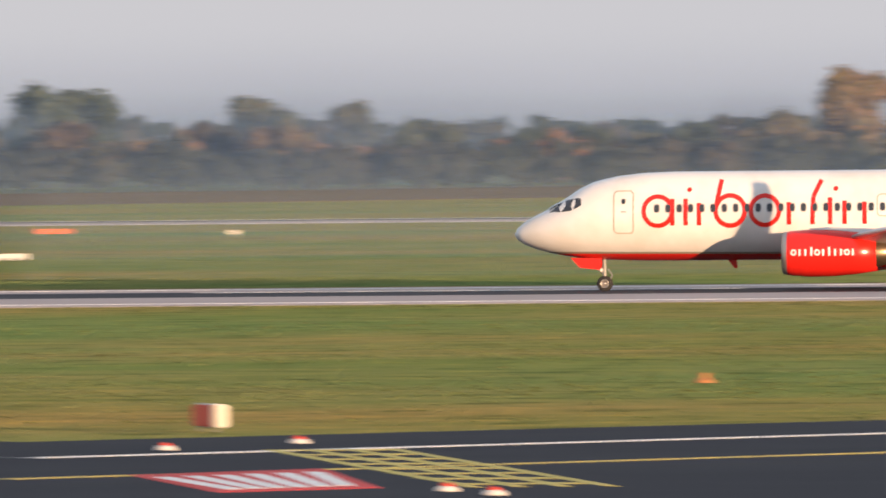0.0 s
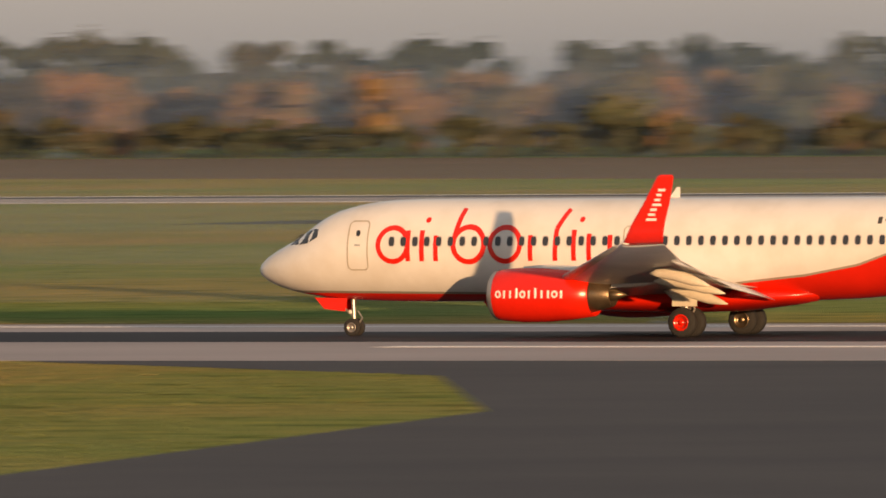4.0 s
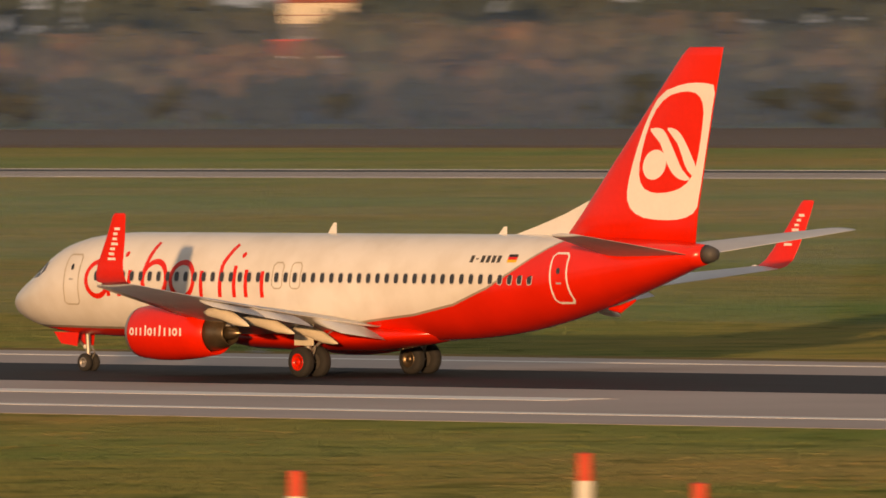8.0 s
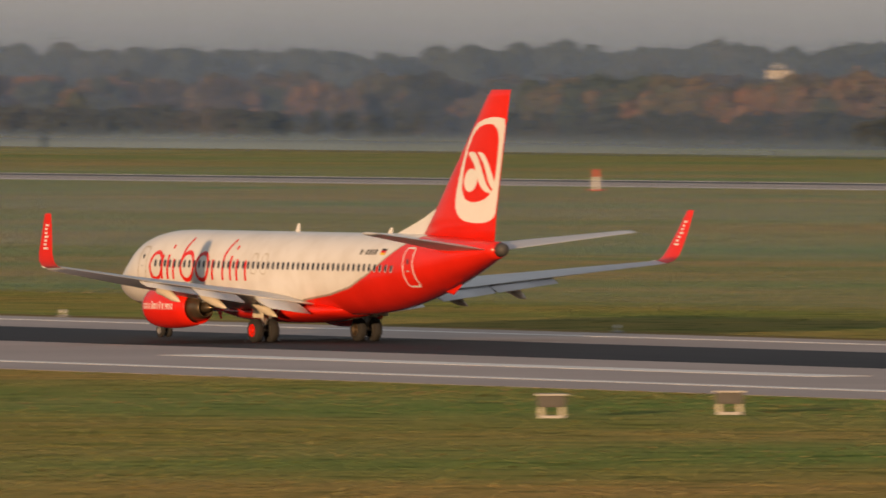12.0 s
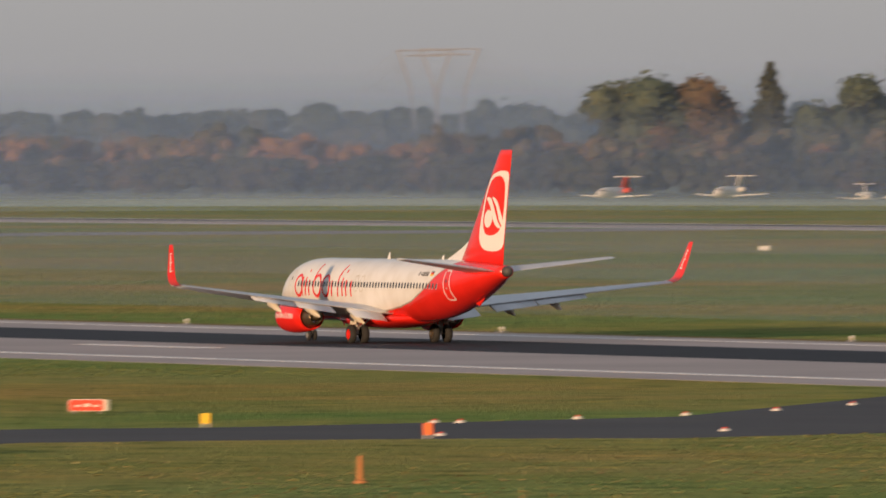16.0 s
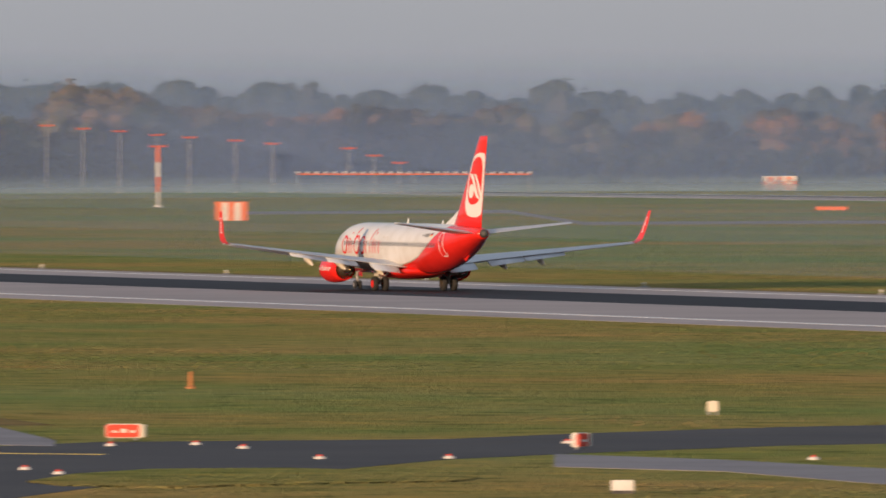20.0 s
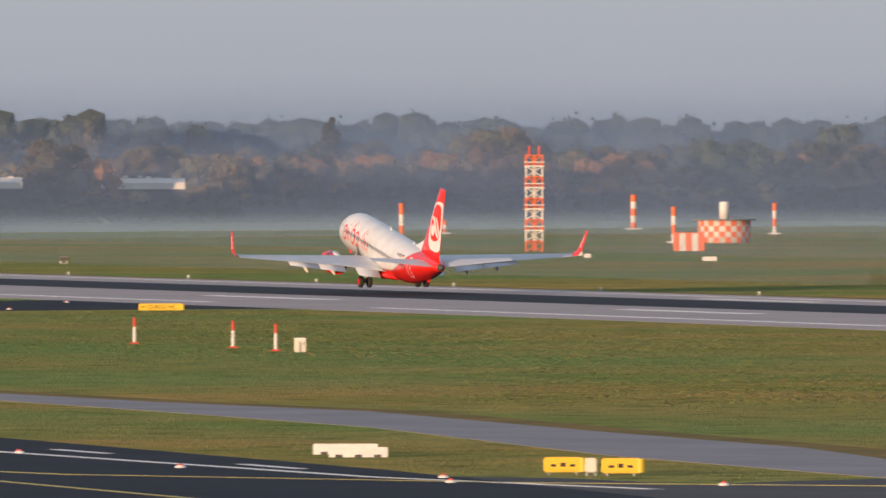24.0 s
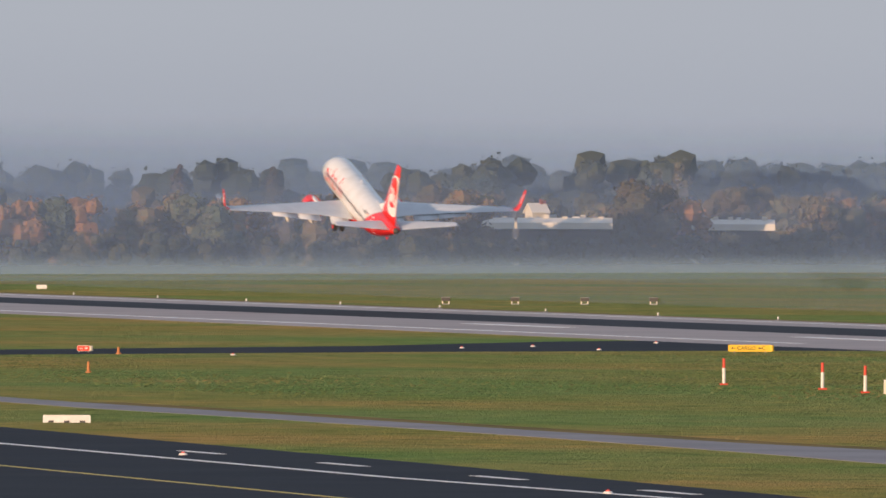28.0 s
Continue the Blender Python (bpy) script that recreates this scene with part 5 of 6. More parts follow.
def equipment_hut(x, y, face, w, d, h, pattern, roof_over=0.0, label="small checkered equipment hut on the grass"):
    """A hut with painted squares or stripes, a door and a flat roof."""
    s = thing("equipment_hut", pose(x, y, 0, 0, 0, face), label, "hut")
    wall = part("wall", box(-w / 2, w / 2, -d / 2, d / 2, 0, h, 0.02), WHITE_PLASTIC if pattern else PLASTER, s)
    part("roof", box(-w / 2 - roof_over, w / 2 + roof_over, -d / 2 - roof_over, d / 2 + roof_over, h, h + 0.14, 0.03), ROOF_GREY if roof_over else WHITE_PLASTIC, s, "flat roof")
    if pattern == "check":
        cols, rows = max(4, int(w / 0.9)), max(3, int(h / 0.85))
        for i in range(cols):
            for j in range(rows):
                if (i + j) % 2:
                    part("square", box(-w / 2 + w * i / cols, -w / 2 + w * (i + 1) / cols, -d / 2 - 0.012, -d / 2 - 0.004, h * j / rows, h * (j + 1) / rows), ORANGE_PAINT, wall)
    elif pattern == "stripe":
        for i in range(0, 5, 2):
            part("stripe", box(-w / 2 + w * i / 5, -w / 2 + w * (i + 1) / 5, -d / 2 - 0.012, -d / 2 - 0.004, 0, h), ORANGE_PAINT, wall)
    part("door", box(-w * 0.08, w * 0.08, -d / 2 - 0.05, -d / 2 - 0.014, 0, min(2.0, h * 0.85), 0.01), STEEL, s)
    part("vent", box(w * 0.25, w * 0.36, -d / 2 - 0.05, -d / 2 - 0.014, h * 0.6, h * 0.8, 0.01), STEEL, s)
    return s


def lattice_tower(x, y, face, w, h, bands):
    """A four-legged lattice tower in red and white lengths with platforms."""
    s = thing("lattice_tower", pose(x, y, 0, 0, 0, face), "tall red and white lattice mast with platforms", "tower")
    for k in range(bands):
        z0, z1 = h * k / bands, h * (k + 1) / bands
        m = ORANGE_PAINT if k % 2 == 0 else WHITE_PLASTIC
        sec = part("section", rod((-w / 2, -w / 2, z0), (-w / 2, -w / 2, z1), w * 0.055, n=8), m, s)
        for a, b in ((1, -1), (1, 1), (-1, 1)):
            part("leg", rod((a * w / 2, b * w / 2, z0), (a * w / 2, b * w / 2, z1), w * 0.055, n=8), m, sec)
        for a0, b0, a1, b1 in ((-1, -1, 1, -1), (1, -1, 1, 1), (1, 1, -1, 1), (-1, 1, -1, -1)):
            p, q = (a0 * w / 2, b0 * w / 2), (a1 * w / 2, b1 * w / 2)
            part("brace", rod((*p, z0), (*q, z1), w * 0.03, n=6, bm=rod((*q, z0), (*p, z1), w * 0.03, n=6)), m, sec)
            part("girt", rod((*p, z1), (*q, z1), w * 0.035, n=6), m, sec)
        part("cladding", box(-w * 0.12, w * 0.12, -w * 0.12, w * 0.12, z0 + 0.05, z1 - 0.05), m, sec)
        if k % 2 == 1:
            part("platform", box(-w * 0.62, w * 0.62, -w * 0.62, w * 0.62, z1 - 0.12, z1 + 0.04, 0.02), WHITE_PLASTIC, sec)
            part("railing", box(-w * 0.62, w * 0.62, -w * 0.62, -w * 0.58, z1 + 0.5, z1 + 0.62), WHITE_PLASTIC, sec)
    for a in (-1, 1):
        part("lamp_post", rod((a * w * 0.3, 0, h), (a * w * 0.3, 0, h + 1.3), 0.14, n=8), RED_PAINT, s)
    return s


def slim_mast(x, y, face, h, r, bands, arms):
    """A slim banded mast, with cross arms that carry lamps."""
    s = thing("slim_mast", pose(x, y, 0, 0, 0, face), "slim red and white banded mast", "mast")
    part("footing", box(-r * 3, r * 3, -r * 3, r * 3, -0.1, 0.25, 0.03), WHITE_PLASTIC, s)
    for k in range(bands):
        part("band", rod((0, 0, h * k / bands), (0, 0, h * (k + 1) / bands), r, n=10), STEEL if r < 0.1 else ORANGE_PAINT if (bands - k) % 2 else WHITE_PLASTIC, s)
    for k in range(arms):
        z = h + 0.1 - k * 0.7
        arm = part("cross_arm", rod((-1.3, 0, z), (1.3, 0, z), 0.07, n=8), RED_PAINT, s)
        for u in (-1.2, -0.4, 0.4, 1.2):
            part("lamp", loft(ring_stack([(z + 0.05, 0.1), (z + 0.25, 0.14), (z + 0.3, 0.04)], 10, u)), ORANGE_PAINT, arm)
    return s


def glide_light(x, y, face):
    s = thing("approach_light_box", pose(x, y, 0, 0, 0, face), "squat dark slope-indicator light box on cream legs", "light box", "slope indicator boxes")
    part("housing", box(-0.55, 0.55, -0.5, 0.5, 0.42, 0.86, 0.05), DARK, s, "dark lamp housing")
    part("hood", box(-0.62, 0.62, -0.62, 0.5, 0.86, 0.93, 0.02), STEEL, s)
    part("plinth", box(-0.5, 0.5, -0.45, 0.45, -0.05, 0.1, 0.03), STEEL, s, "grey plinth")
    for a in (-0.4, 0.4):
        part("leg", rod((a, -0.3, 0.1), (a, -0.3, 0.44), 0.09, n=8), CANOE, s)
    return s


def gabled_house(x, y, face, w, d, h, roof, wall=None, label="pale house with a pitched roof among trees"):
    s = thing("house", pose(x, y, 0, 0, 0, face), label, "house")
    part("wall", box(-w / 2, w / 2, -d / 2, d / 2, 0, h), wall or PLASTER, s)
    part("gable", loft([[(u, -d / 2, h), (u, d / 2, h), (u, 0, h + d * 0.42)] for u in (-w / 2, w / 2)]), wall or PLASTER, s)
    for k in (-1, 1):
        part("roof", loft([[(u, k * (d / 2 + 0.4), h - 0.3), (u, 0, h + d * 0.44), (u, 0, h + d * 0.44 + 0.2), (u, k * (d / 2 + 0.4), h - 0.1)] for u in (-w / 2 - 0.3, w / 2 + 0.3)]), roof, s, "pitched tiled roof")
    n = max(2, int(w / 3))
    for k in range(n):
        u = -w / 2 + w * (k + 0.5) / n
        win = part("window", box(u - 0.55, u + 0.55, -d / 2 - 0.03, -d / 2 + 0.05, h * 0.45, h * 0.45 + 1.2), WINDOW_DARK, s)
        part("sill", box(u - 0.65, u + 0.65, -d / 2 - 0.12, -d / 2, h * 0.45 - 0.1, h * 0.45), WHITE_PLASTIC, win)
    part("chimney", box(w * 0.2, w * 0.2 + 0.6, -0.3, 0.3, h + d * 0.3, h + d * 0.44 + 0.9), ROOF_TILE, s)
    return s


def flat_building(x, y, face, w, d, h, storeys, label, wall=None, sheds=0):
    s = thing("flat_roofed_building", pose(x, y, 0, 0, 0, face), label, "building")
    part("wall", box(-w / 2, w / 2, -d / 2, d / 2, 0, h), wall or PLASTER, s, "cream wall")
    part("roof", box(-w / 2 - 0.3, w / 2 + 0.3, -d / 2 - 0.3, d / 2 + 0.3, h, h + 0.35), ROOF_GREY, s, "flat roof edge")
    for j in range(storeys):
        n = max(3, int(w / 4.2))
        for k in range(n):
            if (k * 7 + j * 3) % 5 == 0:
                continue
            u = -w / 2 + w * (k + 0.5) / n
            z = h * (j + 0.32) / storeys
            win = part("window", box(u - 1.35, u + 1.35, -d / 2 - 0.04, -d / 2 + 0.05, z, z + h / storeys * 0.42), WINDOW_DARK, s)
            part("sill", box(u - 1.45, u + 1.45, -d / 2 - 0.14, -d / 2, z - 0.12, z), WHITE_PLASTIC, win)
    part("door", box(-w * 0.03, w * 0.03, -d / 2 - 0.06, -d / 2 + 0.02, 0, 2.4), STEEL, s)
    for k in range(3 if storeys > 1 else 0):
        u = -w * 0.3 + k * w * 0.22
        part("roof_unit", box(u, u + w * 0.07, -1.5, 1.5, h + 0.35, h + 1.1 + 0.4 * (k % 2)), WHITE_PLASTIC, s)
    if sheds:
        # shade of the side block is put into its blue-grey colour
        part("side_block", box(w / 2, w / 2 + sheds, -d / 2 + 1, d / 2, 0, h * 0.98), BLUE_SHEET, s, "shaded blue-grey side block")
    return s


CREAM_SHEET = mat("cream_sheet", (0.90, 0.84, 0.74), (0.78, 0.72, 0.62), 0.4, 0.5)


def long_hall(x, y, face, w, h):
    """A long low hall with a shallow white roof, half hidden by the hedge."""
    s = thing("long_hall", pose(x, y, 0, 0, 0, face), "long low hall with a cream roof behind the hedge", "building")
    part("wall", box(-w / 2, w / 2, -3, 3, 0, h - 0.4), DARK_WALL, s, "wall painted dark like tree shade")
    part("roof", loft([[(u, -3.5, h - 1.2), (u, 3.5, h - 1.2), (u, 3.5, h), (u, 0.6, h + 0.9), (u, -0.6, h + 0.9), (u, -3.5, h)] for u in (-w / 2 - 0.4, w / 2 + 0.4)]), CREAM_SHEET, s, "shallow cream roof with a deep fascia")
    for k in range(max(2, int(w / 3))):
        u = -w / 2 + w * (k + 0.5) / max(2, int(w / 3))
        part("rooflight", box(u - 0.5, u + 0.5, -0.9, 0.9, h + 0.8, h + 1.15 + 0.3 * (k % 2), 0.04), PLASTER, s)
    return s


def parked_jet(x, y, face, size, accent):
    """A small parked business jet with rear engines and a T-tail."""
    s = thing("parked_jet", pose(x, y, 0, 0, 0, face), "small white business jet parked on the far apron", "airplane", "parked business jets")
    k = size / 14
    prof = [(-7, 0.05, 1.9), (-6.2, 0.55, 1.95), (-5, 0.95, 2.1), (-3, 1.1, 2.2), (3, 1.1, 2.2), (5.5, 0.7, 2.5), (7, 0.12, 2.9)]
    part("fuselage", loft([[(u * k, r * k * math.cos(i * math.tau / 16), (z + r * math.sin(i * math.tau / 16)) * k) for i in range(16)] for u, r, z in prof]), WHITE_PLASTIC, s, "", True)
    part("cockpit_glass", box(-5.6 * k, -4.9 * k, -0.8 * k, 0.8 * k, 2.45 * k, 2.85 * k, 0.05), WINDOW_DARK, s)
    for q in (-1, 1):
        part("wing", loft([[(u * k, yy * k * q, zz * k), (u * k + c * k, yy * k * q, zz * k), (u * k + c * k, yy * k * q, (zz + t) * k), (u * k, yy * k * q, (zz + t) * k)] for u, c, yy, zz, t in ((-1, 3, 0.8, 1.35, 0.3), (1.6, 1, 7.2, 1.8, 0.1))]), WHITE_PLASTIC, s)
        part("engine", loft(turn([(2.6 * k, 0.3 * k), (2.7 * k, 0.5 * k), (4.2 * k, 0.5 * k), (4.9 * k, 0.3 * k)], q * 1.6 * k, 2.7 * k, 14)), accent, s, "", True)
        part("tailplane", loft([[(u * k, yy * k * q, 5.2 * k), (u * k + c * k, yy * k * q, 5.2 * k), (u * k + c * k, yy * k * q, 5.32 * k), (u * k, yy * k * q, 5.32 * k)] for u, c, yy in ((6.3, 1.5, 0.02), (7.2, 0.8, 2.6))]), WHITE_PLASTIC, s)
        part("main_leg", rod((0.6 * k, q * 1.2 * k, 0), (0.6 * k, q * 1.2 * k, 1.5 * k), 0.12 * k, n=8), DARK, s)
    part("fin", loft([[(u * k, 0.1 * k, z * k), (u * k, -0.1 * k, z * k), (u * k + c * k, -0.05 * k, z * k), (u * k + c * k, 0.05 * k, z * k)] for u, c, z in ((4.6, 2.8, 2.7), (6.4, 1.6, 5.3))]), accent, s)
    part("nose_leg", rod((-4.8 * k, 0, 0), (-4.8 * k, 0, 1.4 * k), 0.1 * k, n=8), DARK, s)
    return s


def service_truck(x, y, face, m, label, length=6.0):
    s = thing("service_truck", pose(x, y, 0, 0, 0, face), label, "truck")
    part("cargo_box", box(-length / 2 + 1.9, length / 2, -1.15, 1.15, 0.75, 2.6, 0.06), m, s)
    cab = part("cab", box(-length / 2, -length / 2 + 1.8, -1.1, 1.1, 0.55, 2.3, 0.12), m, s)
    part("side_window", box(-length / 2 + 0.5, -length / 2 + 1.4, -1.13, -1.08, 1.45, 2.05), WINDOW_DARK, cab)
    part("windscreen", box(-length / 2 - 0.02, -length / 2 + 0.06, -0.95, 0.95, 1.4, 2.1), WINDOW_DARK, cab)
    part("chassis", box(-length / 2 + 0.1, length / 2 - 0.1, -0.8, 0.8, 0.4, 0.75), DARK, s)
    part("beacon", rod((-length / 2 + 0.9, 0, 2.3), (-length / 2 + 0.9, 0, 2.55), 0.14, n=10), ORANGE_PAINT, s)
    for u in (-length / 2 + 1.0, length / 2 - 1.2):
        for q in (-1, 1):
            part("wheel", rod((u, q * 1.0, 0.45), (u, q * 1.2, 0.45), 0.45, n=16), TYRE, s)
    return s


def marker_cone(x, y, h):
    s = thing("orange_marker", pose(x, y, 0), "orange marker stake with a wide foot in grass", "marker")
    part("stake", rod((0, 0, 0.05), (0, 0, h), 0.13, 0.09, 12), DULL_ORANGE, s)
    part("foot", loft(ring_stack([(0, 0.26), (0.08, 0.24), (0.16, 0.14)])), DULL_ORANGE, s)
    return s


def check_drum(x, y, r, h):
    """A round station with a checkered drum, a flat lid and a white column on top."""
    s = thing("beacon_station", pose(x, y, 0), "round checkered radio beacon station with white column", "beacon")
    drum = part("drum", loft(ring_stack([(0, r), (h, r)], 32)), WHITE_PLASTIC, s, "", True)
    n, rows = 28, 4
    for i in range(n):
        for j in range(rows):
            if (i + j) % 2:
                a0, a1 = i * math.tau / n, (i + 1) * math.tau / n
                z0, z1 = h * j / rows, h * (j + 1) / rows
                part("square", loft([[(q * math.cos(a), q * math.sin(a), z) for a in (a0, (a0 + a1) / 2, a1)] for q, z in ((r + 0.03, z0), (r + 0.03, z1))], closed=False), ORANGE_PAINT, drum)
    part("lid", loft(ring_stack([(h, r * 1.22), (h + 0.2, r * 1.22)], 32)), ROOF_GREY, s, "dark overhanging lid")
    part("column", loft(ring_stack([(h + 0.2, 0.75), (h + 2.7, 0.75), (h + 2.9, 0.6)], 18)), WHITE_PLASTIC, s, "white column", True)
    return s


def check_box(x, y, face, w, h):
    s = thing("striped_box", pose(x, y, 0, 0, 0, face), "orange and white striped equipment box on grass", "box")
    wall = part("wall", box(-w / 2, w / 2, -w * 0.3, w * 0.3, 0, h, 0.03), WHITE_PLASTIC, s)
    for i in range(0, 5, 2):
        part("stripe", box(-w / 2 + w * i / 5, -w / 2 + w * (i + 1) / 5, -w * 0.3 - 0.014, -w * 0.3 - 0.004, 0, h), ORANGE_PAINT, wall)
    part("lid", box(-w / 2 - 0.05, w / 2 + 0.05, -w * 0.33, w * 0.33, h, h + 0.12, 0.02), ORANGE_PAINT, s)
    return s


def wind_marker(x, y, face, w, h, m, label):
    s = thing("ground_marker", pose(x, y, 0, 0, 0, face), label, "marker")
    part("panel", box(-w / 2, w / 2, -0.12, 0.12, 0.15, 0.15 + h, 0.04), m, s)
    for k in (-1, 1):
        part("foot", box(k * w * 0.35 - 0.06, k * w * 0.35 + 0.06, -0.1, 0.1, -0.05, 0.2), STEEL, s)
    return s


def bridge_pylon(x, y, face, w, z0, z1):
    """An A-shaped cable bridge pylon far off, with a cross head and stays."""
    s = thing("bridge_pylon", pose(x, y, 0, 0, 0, face), "distant cable bridge pylon above the woods, painted haze grey", "bridge")
    for q in (-1, 1):
        part("leg", loft([[(q * u - 0.35, -0.4, z), (q * u + 0.35, -0.4, z), (q * u + 0.35, 0.4, z), (q * u - 0.35, 0.4, z)] for u, z in ((w * 0.08, 0), (w * 0.27, z0 + 8), (w * 0.5, z1))]), BRIDGE_HAZE, s)
        for k in range(5):
            part("stay", rod((q * w * (0.5 - 0.02 * k), 0, z1 - k * 1.5), (q * w * (1.5 - 0.22 * k), 4, z0 + 6), 0.05, n=5), BRIDGE_HAZE, s)
    part("head_beam", box(-w * 0.5, w * 0.5, -0.5, 0.5, z1 - 0.4, z1), BRIDGE_HAZE, s)
    part("lower_beam", box(-w * 0.34, w * 0.34, -0.5, 0.5, z1 - 1.9, z1 - 1.4), BRIDGE_HAZE, s)
    return s


def light_bar(x0, y0, x1, y1, z, lamps):
    """A long approach-light bar on trestles."""
    s = thing("approach_light_bar", pose(x0, y0, 0), "long orange approach light bar on trestles", "light bar")
    d = Vector((x1 - x0, y1 - y0, 0))
    part("beam", rod((0, 0, z), d + Vector((0, 0, z)), 0.12, n=8), ORANGE_PAINT, s)
    for k in range(lamps):
        p = d * (k / (lamps - 1))
        part("lamp", loft(ring_stack([(z + 0.1, 0.2), (z + 0.45, 0.3), (z + 0.55, 0.1)], 10, p.x, p.y)), WHITE_PLASTIC, s)
    for k in range(5):
        p = d * (k / 4)
        part("trestle", rod((p.x, p.y, -0.1), (p.x, p.y, z), 0.07, n=6), STEEL, s)
    return s


def control_tower(x, y, face, w, h):
    s = thing("control_tower", pose(x, y, 0, 0, 0, face), "cream and red tower building behind the hedge", "tower")
    part("shaft", box(-w * 0.36, w * 0.36, -w * 0.3, w * 0.3, 0, h * 0.685), ROOF_GREY, s, "grey set-back storey and shaft")
    for u in (-0.2, 0.2):
        part("window", box(w * (u - 0.09), w * (u + 0.09), -w * 0.305, -w * 0.29, h * 0.6, h * 0.66), WINDOW_DARK, s)
    part("gallery", box(-w * 0.53, w * 0.53, -w * 0.44, w * 0.44, h * 0.463, h * 0.568, 0.05), ROOF_TILE, s, "red parapet round the gallery")
    part("gallery_rail", box(-w * 0.535, w * 0.535, -w * 0.445, w * 0.445, h * 0.568, h * 0.578, 0.02), RED_PAINT, s)
    part("gallery_floor", box(-w * 0.54, w * 0.54, -w * 0.45, w * 0.45, h * 0.448, h * 0.463, 0.02), WHITE_PLASTIC, s)
    part("cab", box(-w * 0.39, w * 0.39, -w * 0.36, w * 0.36, h * 0.685, h * 0.826, 0.08), PLASTER, s, "cream top storey")
    part("cab_band", box(-w * 0.392, w * 0.392, -w * 0.363, w * 0.363, h * 0.74, h * 0.746), ROOF_TILE, s)
    part("cab_roof", box(-w * 0.41, w * 0.41, -w * 0.38, w * 0.38, h * 0.826, h * 0.86, 0.05), ROOF_TILE, s)
    return s


# ---- along the first stretch ----
holding = guidance_sign(4.3, -324.6, -66.0, 1.7, 0.62, "red", 0)
edge_light(5.6, -347.2)
edge_light(8.1, -340.4)
edge_light(16.1, -391.6)
edge_light(17.4, -395.4)
edge_light(-21.1, -307.2)
edge_light(-101.9, -87.7)
edge_light(-100.9, -72.7)
edge_light(-98.7, -59.9)
marker_cone(11.8, -255.8, 0.3)
barrier_block(-80.5, 97.9, 9.1, 2.17, 0.42)
barrier_block(-81.1, 127.5, 8.8, 1.50, 0.40)
barrier_block(-153.9, 156.4, 13.9, 2.09, 0.40)
barrier_block(-60.5, 198.5, 6.5, 1.95, 0.42)
barrier_block(-76.8, -240.2, 17.5, 1.78, 0.55)
barrier_block(-74.8, -240.4, 17.2, 1.35, 0.55)
wind_marker(-50.0, -91.1, 9.1, 0.45, 0.4, PLASTER, "pale square marker box at the runway edge")
guidance_sign(-146.1, 428.6, 9.7, 0.87, 0.36, "yellow", 3)
guidance_sign(-208.9, 360.5, 14.2, 2.04, 0.36, "yellow", 3)
guidance_sign(-154.4, 128.4, 14.4, 2.02, 0.36, "yellow", 3)
wind_marker(-141.1, 428.3, 9.5, 0.87, 0.3, PLASTER, "pale low marker in the grass")
wind_marker(-65.8, 380.0, 5.7, 0.78, 0.3, PLASTER, "pale low marker in the grass")
wind_marker(-80.8, 402.3, 6.4, 2.58, 0.35, ORANGE_PAINT, "low orange marker in the grass")
wind_marker(-208.1, 833.0, 9.5, 1.19, 0.35, ORANGE_PAINT, "low orange marker in the grass")
service_truck(-587.0, 1407.8, 17.3, TEAL, "teal and white service truck by the hedge", 6.5)
lattice_tower(-528.8, 439.2, 30.3, 1.9, 24.0, 13)
lattice_tower(-364.6, 181.0, 29.0, 2.1, 20.0, 11)
check_box(-390.6, 220.8, 29.3, 4.0, 2.0)
slim_mast(-448.3, 255.0, 31.7, 7.4, 0.17, 4, 2)
service_truck(-648.7, 574.9, 31.8, TRUCK_YELLOW, "bright yellow service truck on the far runway", 5.8)
equipment_hut(-781.7, 846.0, 30.7, 4.0, 3.0, 2.2, "", 0.0, "small white equipment hut by the hedge")
equipment_hut(-797.1, 856.3, 31.0, 1.9, 1.6, 2.2, "", 0.0, "narrow cream equipment cabinet by the hedge")
guidance_sign(-212.1, -113.6, 30.9, 3.7, 0.72, "yellow", 6)
guidance_sign(-181.7, -163.5, 30.8, 2.6, 0.66, "red", 5)
marker_post(-217.5, -165.2, 2.0, 0.22)
marker_post(-255.2, -151.0, 2.0, 0.22)
marker_post(-290.5, -133.6, 1.7, 0.22)
marker_post(-290.7, -123.1, 1.9, 0.22)
marker_post(-278.5, -130.8, 1.5, 0.22)
marker_post(-237.9, -142.7, 0.9, 0.22)
equipment_hut(-216.1, -164.7, 36.8, 1.45, 0.9, 0.95, "", 0.0, "squat cream equipment cabinet in the grass")
flat_building(-932.1, 670.3, 40.3, 26.5, 9, 4.8, 1, "long low cream hangar building by the far runway", HANGAR_CREAM)
wind_marker(-1018.0, 707.4, 41.8, 5.5, 0.5, PLASTER, "long low pale marker by the far runway")
control_tower(-1522.0, 1012.9, 47.1, 11.4, 19.0)
equipment_hut(-795.8, 277.8, 50.3, 6.6, 5.0, 2.45, "check", 0.5)
equipment_hut(-790.6, 282.3, 50.3, 1.3, 1.2, 0.9, "", 0.0, "small cream cabinet beside the hut")
equipment_hut(-1395.4, 765.2, 50.6, 8.2, 5.0, 3.1, "check")
glide_light(-536.4, -65.1, 59.9)
glide_light(-538.1, -55.3, 59.2)
glide_light(-545.3, -42.1, 58.5)
glide_light(-534.4, -74.1, 59.9)
wind_marker(-2028.6, 836.2, 59.1, 4.56, 1.4, CANOE, "cream low container by the far field")
wind_marker(-2019.1, 839.5, 58.9, 6.62, 1.2, CANOE, "cream low container by the far field")
wind_marker(-2004.9, 844.5, 58.7, 3.30, 1.4, TEAL, "teal low container by the far field")
